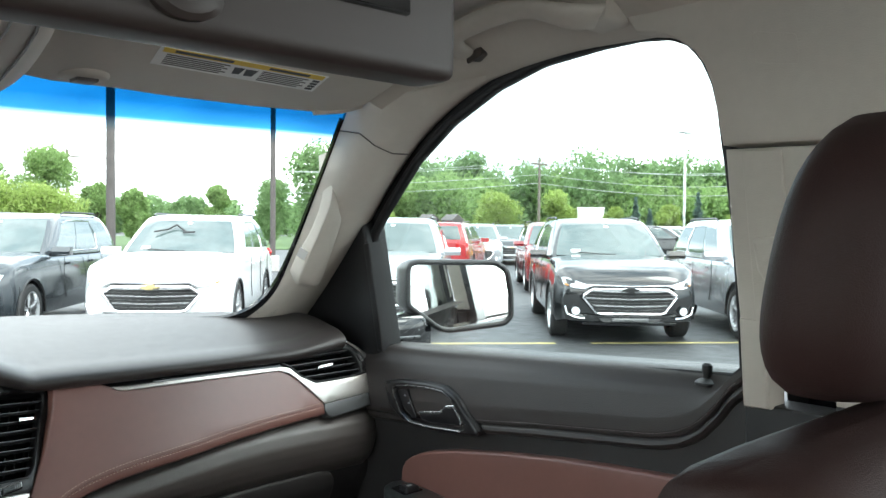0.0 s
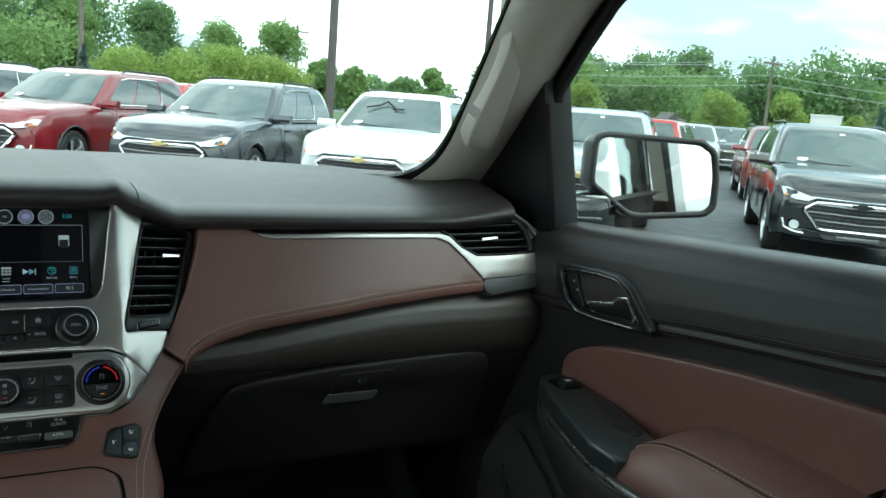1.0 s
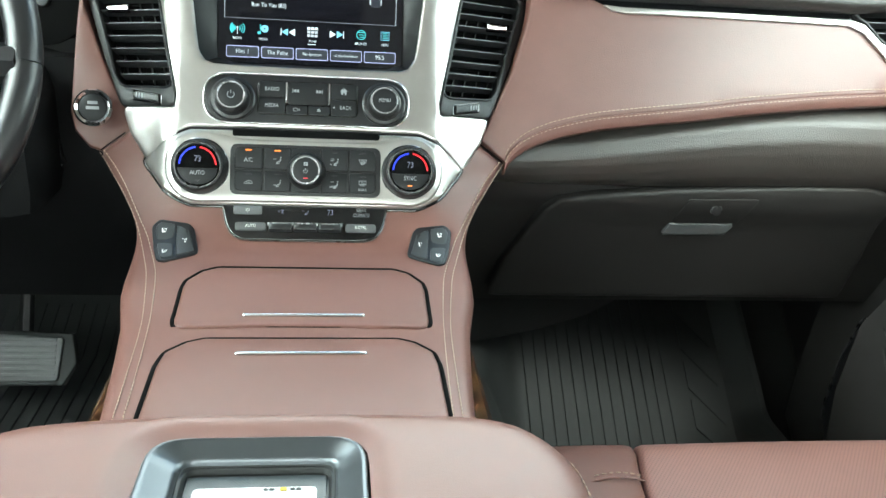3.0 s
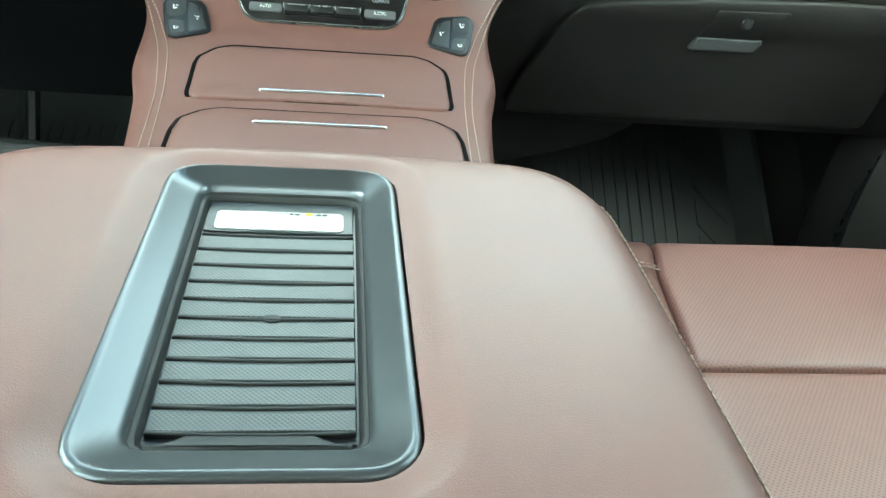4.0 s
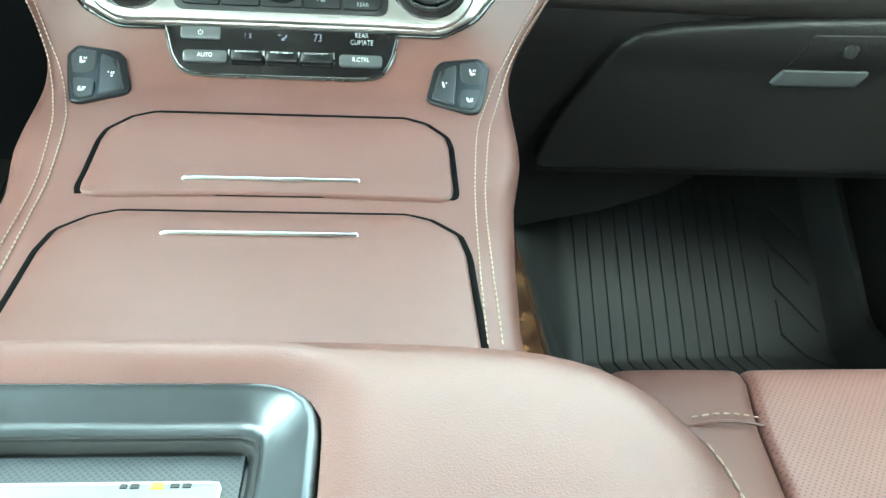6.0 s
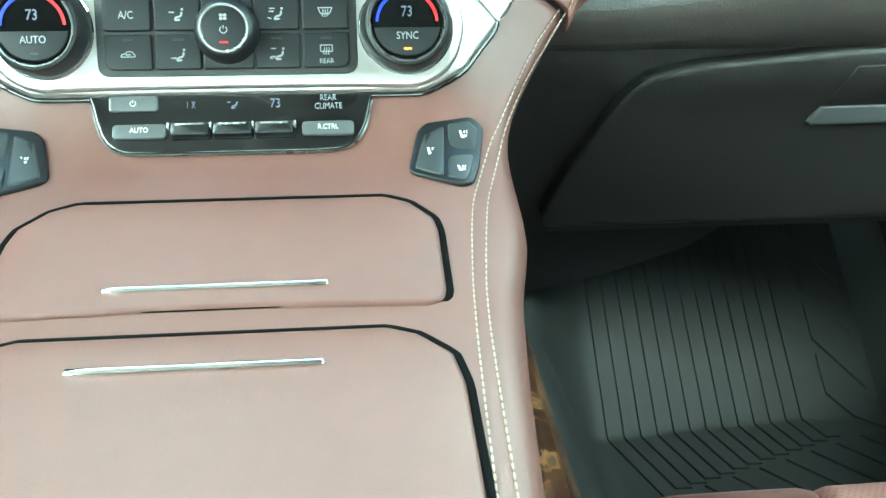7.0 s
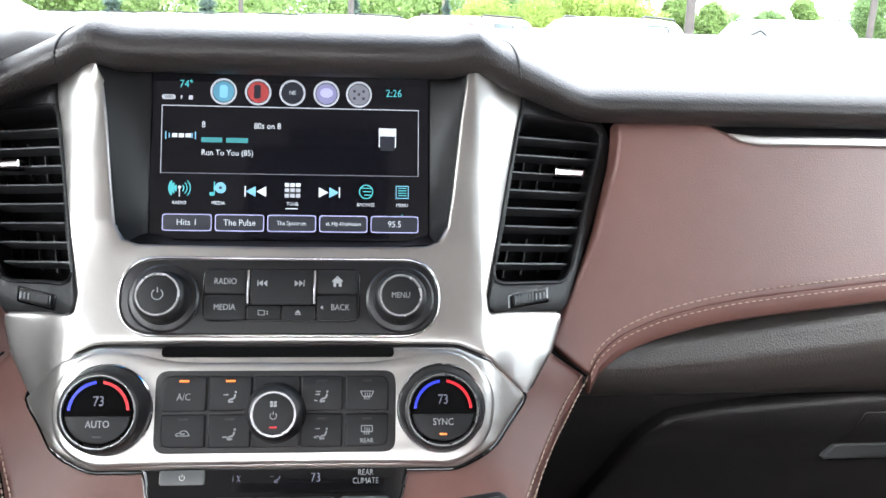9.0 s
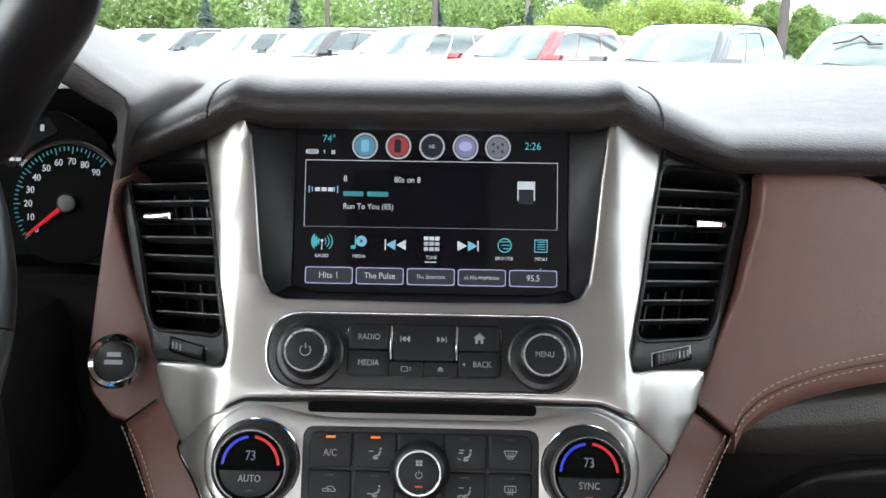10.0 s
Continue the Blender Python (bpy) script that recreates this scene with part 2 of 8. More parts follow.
MATT_BLACK = material("matt_black_plastic", (.006, .006, .0065), .7, spread=.2, spec=.15, grain=.3, grain_size=800)
DOOR_LOW = material("matt_black_door_vinyl", (.019, .0175, .017), .5, spread=.15, grain=.4, grain_size=800, big=4, spec=.5)
CORNER_GREY = material("grey_end_cap", (.050, .054, .056), .42, spread=.1)
RIB_BLACK = material("black_rubber_rib", (.005, .0055, .006), .55, spread=.15)
STICKER = material("clear_sticker_film", (.24, .25, .255), .24, spread=.08, coat=.4, rough_spread=.04)
VENT_BLACK = material("vent_black_plastic", (.012, .0125, .013), .42, spread=.15, grain=.25, grain_size=900)
SLAT_GREY = material("vent_slat_plastic", (.055, .057, .060), .34, spread=.12)
RING_SILVER = material("polished_ring", (0.60, 0.60, 0.61), 0.26, metal=0.7, spread=0.05)
KEY_GREY = material("dark_grey_key", (0.085, 0.088, 0.090), 0.36, spread=0.12)


# ---- mesh helpers ----
def part(name, bm, mat, parent=None, label="", sharp=38):
    """Links a bmesh as one mesh object under its thing."""
    bmesh.ops.recalc_face_normals(bm, faces=bm.faces)
    me = bpy.data.meshes.new(name)
    bm.to_mesh(me)
    bm.free()
    me.materials.append(mat)
    me.polygons.foreach_set("use_smooth", [True] * len(me.polygons))
    me.set_sharp_from_angle(angle=radians(sharp))
    ob = new(name, me)
    if parent:
        ob.parent = parent
        ob.matrix_parent_inverse = parent.matrix_world.inverted()
    if label:
        ob["label"] = label
    return ob


def thing(name, at, label, category, group="", kind=""):
    """An Empty at the base of a thing, which parents its parts."""
    ob = new(name)
    ob.empty_display_size = 0.05
    ob.matrix_world = Matrix.Translation(at)
    return tagged(ob, label, category, group, kind)


def box(x0, x1, y0, y1, z0, z1, r=0.0, seg=2, bm=None):
    bm = bm or bmesh.new()
    one = bmesh.ops.create_cube(bm, size=1)["verts"]
    for v in one:
        v.co = Vector((x0 + (v.co.x + 0.5) * (x1 - x0), y0 + (v.co.y + 0.5) * (y1 - y0), z0 + (v.co.z + 0.5) * (z1 - z0)))
    if r:
        edges = {e for v in one for e in v.link_edges}
        bmesh.ops.bevel(bm, geom=list(edges), offset=r, segments=seg, affect="EDGES", profile=0.6)
    return bm


def loft(rings, closed=True, cap=True, bm=None):
    """A skin through rings of equally many points."""
    bm = bm or bmesh.new()
    vs = [[bm.verts.new(p) for p in r] for r in rings]
    n = len(rings[0])
    for a, b in zip(vs, vs[1:]):
        for i in range(n if closed else n - 1):
            j = (i + 1) % n
            bm.faces.new((a[i], a[j], b[j], b[i]))
    if cap and closed:
        bm.faces.new(vs[0][::-1])
        bm.faces.new(vs[-1])
    return bm


def rounded(points, r, seg=5):
    """A closed outline with its corners rounded; r may be one radius or one for each corner."""
    out, n = [], len(points)
    for i in range(n):
        p, a, b = (Vector(points[k % n]) for k in (i, i - 1, i + 1))
        u, v = (a - p), (b - p)
        lu, lv = u.length, v.length
        u, v = u / lu, v / lv
        rad = r[i] if isinstance(r, (list, tuple)) else r
        half = math.acos(max(-1, min(1, u.dot(v)))) / 2
        if rad <= 0 or half > 1.53:
            out.append(tuple(p))
            continue
        d = min(rad / math.tan(half), lu * 0.49, lv * 0.49)
        q0, q1 = p + u * d, p + v * d
        for k in range(seg + 1):
            t = k / seg
            out.append(tuple((1 - t) ** 2 * q0 + 2 * t * (1 - t) * p + t * t * q1))
    return out


def circle(cx, cy, r, n=40, ry=None):
    return [(cx + r * math.cos(2 * math.pi * i / n), cy + (ry or r) * math.sin(2 * math.pi * i / n)) for i in range(n)]


def inset(poly, d):
    """Moves a closed outline inwards by d."""
    n = len(poly)
    area = sum(poly[i][0] * poly[(i + 1) % n][1] - poly[(i + 1) % n][0] * poly[i][1] for i in range(n))
    sgn = 1 if area > 0 else -1
    out = []
    for i in range(n):
        p = Vector(poly[i])
        j = k = 1
        while j < 6 and (p - Vector(poly[i - j])).length < 6e-4:
            j += 1
        while k < 6 and (p - Vector(poly[(i + k) % n])).length < 6e-4:
            k += 1
        e0, e1 = p - Vector(poly[i - j]), Vector(poly[(i + k) % n]) - p
        if e0.length < 1e-9 or e1.length < 1e-9:
            out.append(tuple(p))
            continue
        n0, n1 = Vector((-e0.y, e0.x)).normalized(), Vector((-e1.y, e1.x)).normalized()
        m = n0 + n1
        m = m / max(0.35, m.length_squared) * 2 if m.length > 1e-6 else n0
        out.append(tuple(p + m * d * sgn))
    return out


def plate(outline, f, h0, h1, r=0.0, seg=3, bm=None, base=True):
    """A raised plate on a surface f(u, v, h), with a rolled edge of radius r."""
    bm = bm or bmesh.new()
    rings = [[f(u, v, h0) for u, v in outline]]
    if r:
        for k in range(seg + 1):
            a = math.pi / 2 * k / seg
            o = inset(outline, r * (1 - math.cos(a)))
            s = 1 if h1 > h0 else -1
            rings.append([f(u, v, h1 - s * r * (1 - math.sin(a))) for u, v in o])
    else:
        rings.append([f(u, v, h1) for u, v in outline])
    vs = [[bm.verts.new(p) for p in ring] for ring in rings]
    n = len(outline)
    for a, b in zip(vs, vs[1:]):
        for i in range(n):
            j = (i + 1) % n
            bm.faces.new((a[i], a[j], b[j], b[i]))
    top = bm.faces.new(vs[-1])
    if base:
        bm.faces.new(vs[0][::-1])
    bmesh.ops.triangulate(bm, faces=[top])
    return bm


def frame_plate(outer, inner, f, h0, h1, r=0.0015, hi=None, bm=None):
    """A flat ring between two outlines of equally many points; hi: how deep its inner wall goes."""
    bm = bm or bmesh.new()
    hi = h0 if hi is None else hi
    rings = [(outer, h0), (outer, h1 - r), (inset(outer, r * 0.4), h1 - r * 0.4), (inset(outer, r), h1), (inset(inner, -r), h1), (inset(inner, -r * 0.4), h1 - r * 0.4), (inner, h1 - r), (inner, hi)]
    vs = [[bm.verts.new(f(u, v, h)) for u, v in o] for o, h in rings]
    n = len(outer)
    for a, b in zip(vs, vs[1:]):
        for i in range(n):
            j = (i + 1) % n
            bm.faces.new((a[i], a[j], b[j], b[i]))
    return bm


def resample(poly, n, closed=True):
    pts = [Vector(p) for p in poly]
    if closed:
        pts.append(pts[0])
    L = [0.0]
    for a, b in zip(pts, pts[1:]):
        L.append(L[-1] + (b - a).length)
    out, k = [], 0
    for i in range(n):
        d = L[-1] * i / (n if closed else n - 1)
        while k < len(L) - 2 and L[k + 1] < d:
            k += 1
        t = (d - L[k]) / max(1e-9, L[k + 1] - L[k])
        out.append(tuple(pts[k].lerp(pts[k + 1], min(1, t))))
    return out


def spline(points, n):
    """A smooth open curve through the points (Catmull-Rom), n points long."""
    P = [Vector(p) for p in points]
    P = [2 * P[0] - P[1], *P, 2 * P[-1] - P[-2]]
    raw = []
    for i in range(1, len(P) - 2):
        for k in range(12):
            t = k / 12
            a, b, c, d = P[i - 1:i + 3]
            raw.append(0.5 * (2 * b + (c - a) * t + (2 * a - 5 * b + 4 * c - d) * t * t + (3 * b - a - 3 * c + d) * t ** 3))
    raw.append(P[-2])
    return [Vector(p) for p in resample(raw, n, closed=False)]


def tube(points, r, n=8, bm=None, taper=None):
    bm = bm or bmesh.new()
    P = [Vector(p) for p in points]
    rings, up = [], Vector((0.13, 0.31, 0.94))
    for i, p in enumerate(P):
        d = (P[min(i + 1, len(P) - 1)] - P[max(i - 1, 0)]).normalized()
        s = d.cross(up)
        if s.length < 1e-3:
            s = d.cross(Vector((1, 0, 0)))
        s.normalize()
        q = s.cross(d).normalized()
        rr = r * (taper[i] if taper else 1)
        rings.append([p + (s * math.cos(2 * math.pi * k / n) + q * math.sin(2 * math.pi * k / n)) * rr for k in range(n)])
    return loft(rings, bm=bm)


def stitches(points, step, length, r, bm=None):
    """Short thread dashes along a line."""
    bm = bm or bmesh.new()
    P = [Vector(p) for p in points]
    total = sum((b - a).length for a, b in zip(P, P[1:]))
    Q = [Vector(p) for p in resample(P, max(2, int(total / step)), closed=False)]
    for a, b in zip(Q, Q[1:]):
        d = (b - a).normalized() * length / 2
        m = (a + b) / 2
        tube([m - d, m - d * 0.5, m + d * 0.5, m + d], r, 5, bm, (0.45, 1, 1, 0.45))
    return bm


def sheet(f, us, vs, thick, bm=None):
    """A grid f(u, v) -> point, given thickness away from its normal side (thick: a vector)."""
    bm = bm or bmesh.new()
    T = Vector(thick)
    top = [[bm.verts.new(f(u, v)) for u in us] for v in vs]
    bot = [[bm.verts.new(Vector(f(u, v)) + T) for u in us] for v in vs]
    for g in (top, bot):
        for a, b in zip(g, g[1:]):
            for i in range(len(us) - 1):
                bm.faces.new((a[i], a[i + 1], b[i + 1], b[i]))
    nu, nv = len(us), len(vs)
    for i in range(nu - 1):
        bm.faces.new((top[0][i], top[0][i + 1], bot[0][i + 1], bot[0][i]))
        bm.faces.new((top[-1][i], top[-1][i + 1], bot[-1][i + 1], bot[-1][i]))
    for j in range(nv - 1):
        bm.faces.new((top[j][0], top[j + 1][0], bot[j + 1][0], bot[j][0]))
        bm.faces.new((top[j][-1], top[j + 1][-1], bot[j + 1][-1], bot[j][-1]))
    return bm


def steps(a, b, n):
    return [a + (b - a) * i / (n - 1) for i in range(n)]


def ramp01(a, b, x):
    t = max(0.0, min(1.0, (x - a) / (b - a)))
    return t * t * (3 - 2 * t)


def lerp(table, x):
    """Piecewise smooth reading of a small table of (x, value)."""
    if x <= table[0][0]:
        return table[0][1]
    for (a, p), (b, q) in zip(table, table[1:]):
        if x <= b:
            return p + (q - p) * (x - a) / (b - a)
    return table[-1][1]


def lettering(name, text, m, size, mat, parent, align="CENTER", depth=0.0003, label="", squeeze=1.0):
    """Raised letters of Blender's own font at the pose m, size metres high."""
    c = bpy.data.curves.new("text", "FONT")
    c.body, c.size, c.extrude, c.align_x, c.align_y, c.resolution_u = text, size, depth, align, "CENTER", 3
    tmp = bpy.data.objects.new("text", c)
    scene.collection.objects.link(tmp)
    me = bpy.data.meshes.new_from_object(tmp.evaluated_get(bpy.context.evaluated_depsgraph_get()))
    bpy.data.objects.remove(tmp)
    bpy.data.curves.remove(c)
    me.transform(m @ Matrix.Diagonal((squeeze, 1, 1, 1)))
    me.materials.clear()
    me.materials.append(mat)
    ob = new(name, me)
    if parent:
        ob.parent = parent
        ob.matrix_parent_inverse = parent.matrix_world.inverted()
    if label:
        ob["label"] = label
    return ob


def basis(f, u, v, h=0.0, d=0.002):
    """The pose of a small thing lying on the surface f at (u, v): its x along u, its y up the surface, its z outwards."""
    o = f(u, v, h)
    x = (f(u + d, v, h) - f(u - d, v, h)).normalized()
    y = (f(u, v - d, h) - f(u, v + d, h)).normalized()
    z = x.cross(y).normalized()
    y = z.cross(x)
    return Matrix(((x.x, y.x, z.x, o.x), (x.y, y.y, z.y, o.y), (x.z, y.z, z.z, o.z), (0, 0, 0, 1)))

# ---- centre stack and console: one long section, (depth, height) from the screen down and back over the console ----
SECTION = [(.135, 1.42), (.115, 1.39), (.078, 1.30), (.048, 1.24), (.030, 1.205), (.018, 1.18), (.006, 1.15), (-.004, 1.13), (-.016, 1.113), (-.034, 1.099), (-.07, 1.090), (-.135, 1.077), (-.20, 1.073), (-.34, 1.062)]
SEC = []
for (ya, za), (yb, zb) in zip(SECTION, SECTION[1:]):
    for k in range(max(1, round(math.hypot(yb - ya, zb - za) / 0.002))):
        t = k / max(1, round(math.hypot(yb - ya, zb - za) / 0.002))
        SEC.append((ya + (yb - ya) * t, za + (zb - za) * t))
SEC_S = [0.0]
for p, q in zip(SEC, SEC[1:]):
    SEC_S.append(SEC_S[-1] + math.hypot(q[0] - p[0], q[1] - p[1]))
SEC_YZ = [(float(np.mean([SEC[j][0] for j in range(max(0, i - 4), min(len(SEC), i + 5))])), float(np.mean([SEC[j][1] for j in range(max(0, i - 4), min(len(SEC), i + 5))]))) for i in range(len(SEC))]
SY, SZ = [p[0] for p in SEC_YZ], [p[1] for p in SEC_YZ]


def wing(u):
    a = abs(u) - 0.125
    return 0.0 if a <= 0 else 0.55 * a * ramp01(0, 0.03, a)


def stack(u, s, h=0.0):
    """A point of the centre stack: u across, s down the section, h above it."""
    s = max(0.0, min(SEC_S[-1], s))
    y, z = float(np.interp(s, SEC_S, SY)), float(np.interp(s, SEC_S, SZ))
    ya, za = float(np.interp(s - 0.004, SEC_S, SY)), float(np.interp(s - 0.004, SEC_S, SZ))
    yb, zb = float(np.interp(s + 0.004, SEC_S, SY)), float(np.interp(s + 0.004, SEC_S, SZ))
    ty, tz = yb - ya, zb - za
    L = math.hypot(ty, tz)
    ny, nz = tz / L, -ty / L
    back = wing(u) * (1 - ramp01(0.28, 0.37, s))
    return Vector((u, y + back + ny * h, z + nz * h))


def mirrored(half):
    """A closed outline from its right half, given from the top to the bottom."""
    return [*half, *[(-u, s) for u, s in reversed(half)]]


def disc(f, u, s, profile, name, mat, parent, label="", n=44):
    """A turned knob on the surface: profile of (radius, height)."""
    m = basis(f, u, s)
    rings = [[m @ Vector((r * math.cos(2 * math.pi * k / n), r * math.sin(2 * math.pi * k / n), h)) for k in range(n)] for r, h in profile]
    ring = name in ("chrome_ring", "chrome_bezel")
    return part(name, loft([*rings, rings[0]] if ring else rings, cap=not ring), mat, parent, label)


def on(f, u, s, w, h, h0, h1, r, name, mat, parent, corner=0.0, label=""):
    o = [(u - w / 2, s - h / 2), (u + w / 2, s - h / 2), (u + w / 2, s + h / 2), (u - w / 2, s + h / 2)]
    if corner:
        o = rounded(o, corner, 4)
    return part(name, plate(o, f, h0, h1, r, 2), mat, parent, label)


centre_stack = thing("centre_stack", (0, 0.05, 1.2), "silver centre stack with touch screen, radio and climate controls", "dashboard unit")

# silver bezel with the screen recess cut through it
post_out = [(.128, .046), (.152, .046), (.1675, .056), (.1655, .0771), (.1605, .0995), (.1495, .158), (.1425, .182), (.1370, .2058), (.1385, .2180), (.1965, .2285), (.1868, .2541), (.1647, .2830), (.133, .245), (.116, .2385), (.06, .2375)]
right_half = rounded(post_out, [.002, .006, .006, .01, .01, .01, .01, .004, .004, .002, .01, .002, .02, .02, 0], 3)
inner_half = [(.0, .173), (.05, .1725), (.095, .1715), (.1035, .1685), (.1095, .158), (.1125, .140), (.1155, .115), (.119, .085), (.1225, .06), (.125, .046)]
full = [*right_half, (0.0, .2375), *[(-u + .0065 * ramp01(.12, .14, u), s) for u, s in reversed(right_half)], *[(-u, s) for u, s in reversed(inner_half)], *inner_half[1:]]


def finer(poly, d):
    out = []
    for a, b in zip(poly, [*poly[1:], poly[0]]):
        k = max(1, int(math.hypot(b[0] - a[0], b[1] - a[1]) / d))
        out += [(a[0] + (b[0] - a[0]) * i / k, a[1] + (b[1] - a[1]) * i / k) for i in range(k)]
    return out


def curved_plate(outline, f, h0, h1, r, cell=0.012, bm=None):
    """A plate that follows a curved surface: its top is cut into strips along v, so that it bends with the surface."""
    bm = bm or bmesh.new()
    outline = finer(outline, cell)
    flat = bmesh.new()
    top = inset(outline, r)
    face = flat.faces.new([flat.verts.new((u, v, 0)) for u, v in top])
    lo, hi = min(v for u, v in top), max(v for u, v in top)
    left, right = min(u for u, v in top), max(u for u, v in top)
    for axis, a, b in ((1, lo, hi), (0, left, right)):
        k = int((b - a) / cell)
        for i in range(1, k):
            no, co = [0, 0, 0], [0, 0, 0]
            no[axis], co[axis] = 1, a + (b - a) * i / k
            bmesh.ops.bisect_plane(flat, geom=[*flat.verts, *flat.edges, *flat.faces], plane_co=co, plane_no=no)
    bmesh.ops.triangulate(flat, faces=[g for g in flat.faces if len(g.verts) > 4])
    rim = [e for e in flat.edges if e.is_boundary]
    loops = {}
    for e in rim:
        for v in e.verts:
            loops.setdefault(v, []).append(e)
    start = rim[0].verts[0]
    order, prev, cur = [start], None, start
    while True:
        nxt = [e.other_vert(cur) for e in loops[cur] if e is not prev]
        e = [e for e in loops[cur] if e is not prev][0]
        cur, prev = e.other_vert(cur), e
        if cur is start:
            break
        order.append(cur)
    edge = [(v.co.x, v.co.y) for v in order]
    made = {v: bm.verts.new(f(v.co.x, v.co.y, h1)) for v in flat.verts}
    for g in flat.faces:
        bm.faces.new([made[v] for v in g.verts])
    last = [made[v] for v in order]
    sg = 1 if h1 > h0 else -1
    for k in range(1, 4):
        a = math.pi / 2 * k / 3
        o = inset(edge, -r * math.sin(a))
        ring = [bm.verts.new(f(u, v, h1 - sg * r * (1 - math.cos(a)))) for u, v in o]
        for i in range(len(ring)):
            j = (i + 1) % len(ring)
            bm.faces.new((last[i], last[j], ring[j], ring[i]))
        last = ring
    ring = [bm.verts.new(f(u, v, h0)) for u, v in inset(edge, -r)]
    for i in range(len(ring)):
        j = (i + 1) % len(ring)
        bm.faces.new((last[i], last[j], ring[j], ring[i]))
    flat.free()
    return bm


part("bezel", curved_plate(full, stack, -0.012, 0.004, 0.003), SILVER, centre_stack, "satin silver surround")

# the black well that holds the screen
GLASS_T, GLASS_B = Vector((0, .1195, 1.3745)), Vector((0, .0845, 1.2665))


def screen(u, v, h=0.0):
    """A point of the screen: u and v from -1 to 1 over its glass, v downwards."""
    y = GLASS_T.lerp(GLASS_B, (v + 1) / 2)
    n = Vector((0, -(GLASS_T.z - GLASS_B.z), GLASS_T.y - GLASS_B.y)).normalized()
    return Vector((0.002 + u * 0.0915, y.y, y.z)) + n * h


well = bmesh.new()
outer_pts = finer(mirrored([(0, .046), (.129, .046), (.1225, .064), (.119, .085), (.1155, .115), (.1125, .140), (.1095, .160), (.102, .1705), (.05, .174), (.0, .174)])[:-1], 0.01)
oc = [stack(u, s, 0.003) for u, s in outer_pts]
ic = []
for u, s in outer_pts:
    uu, vv = max(-1.06, min(1.06, u / .0935)), max(-1.06, min(1.06, (s - .046) / .063 - 1.0))
    if abs(u) < .09 and s > .05:
        uu, vv = u / .0935, 1.06
    ic.append(screen(uu, vv, -0.001))
loft([oc, [a.lerp(b, 0.5) + Vector((0, 0.004, 0)) for a, b in zip(oc, ic)], ic], cap=False, bm=well)
part("screen_well", well, WELL_BLACK, centre_stack, "satin black recess round the screen", sharp=50)
touch = part("touch_screen", plate(rounded([(-1.05, -1.05), (1.05, -1.05), (1.05, 1.05), (-1.05, 1.05)], .03), screen, -0.004, 0.0, 0), SCREEN_BLACK, centre_stack, "lit black touch screen with radio menu")


def scr_box(u0, v0, u1, v1, mat, name, h=0.0004, corner=0.0, line=0.0, parent=None):
    o = [(u0, v0), (u1, v0), (u1, v1), (u0, v1)]
    if corner:
        o = rounded(o, corner, 3)
    if line:
        n = len(o)
        mid = ((u0 + u1) / 2, (v0 + v1) / 2)
        i = [(u + (mid[0] - u) * line / abs(u1 - u0) * 2, v + (mid[1] - v) * line * 1.7 / abs(v1 - v0) * 2) for u, v in o]
        return part(name, frame_plate(o, i, screen, 0.0001, h, 0.00005), mat, parent or touch)
    return part(name, plate(o, screen, 0.0001, h, 0), mat, parent or touch)


def scr_text(text, u, v, size, mat, align="CENTER", squeeze=0.9):
    m = basis(lambda a, b, h=0.0: screen(a, b, h), u, v, 0.0004, 0.02)
    return lettering("lettering", text, m, size, mat, touch, align, 0.0001, squeeze=squeeze)


# picture on the touch screen
scr_text("74°", -.80, -.86, .0075, GLOW_CYAN)
scr_text("2:26", .78, -.80, .0075, GLOW_CYAN)
scr_box(-.98, -.73, -.88, -.67, GLOW_GREY, "symbol", corner=.02)
scr_text("WiFi", -.93, -.70, .0033, INK)
scr_box(-.84, -.72, -.83, -.68, GLOW_GREY, "symbol")
scr_box(-.78, -.72, -.75, -.67, GLOW_GREY, "symbol")
for k, (u, col) in enumerate(((-.52, GLOW_SKYBLUE), (-.26, GLOW_RED), (.0, GLOW_GREY), (.26, GLOW_LILAC), (.51, GLOW_GREY))):
    ring = [(u + .10 * math.cos(a), -.78 + .165 * math.sin(a)) for a in steps(0, 2 * math.pi, 33)[:-1]]
    part("icon_ring", frame_plate(ring, [(u + .085 * math.cos(a), -.78 + .14 * math.sin(a)) for a in steps(0, 2 * math.pi, 33)[:-1]], screen, 0.0001, 0.0006, 0.00005), GLOW_GREY, touch)
    part("icon", plate([(u + .08 * math.cos(a), -.78 + .13 * math.sin(a)) for a in steps(0, 2 * math.pi, 33)[:-1]], screen, 0.0001, 0.0004, 0), (ICON_BLUE, ICON_RED, GLOW_DARK, ICON_LILAC, ICON_GREY)[k], touch)
scr_text("NE", 0, -.78, .004, GLOW_WHITE)
scr_box(-.55, -.86, -.49, -.70, GLOW_SKYBLUE, "symbol", 0.0006, .03)
scr_box(-.29, -.87, -.24, -.70, GLOW_DARK, "symbol", 0.0006, .02)
part("symbol", plate([(.26 + .05 * math.cos(a), -.79 + .06 * math.sin(a)) for a in steps(0, 2 * math.pi, 21)[:-1]], screen, 0.0004, 0.0006, 0), GLOW_LILAC, touch)
for du, dv in ((-.035, -.04), (.035, -.04), (0, 0), (-.035, .05), (.035, .05)):
    part("symbol", plate([(.51 + du + .011 * math.cos(a), -.78 + dv + .019 * math.sin(a)) for a in steps(0, 2 * math.pi, 9)[:-1]], screen, 0.0004, 0.0006, 0), GLOW_DARK, touch)
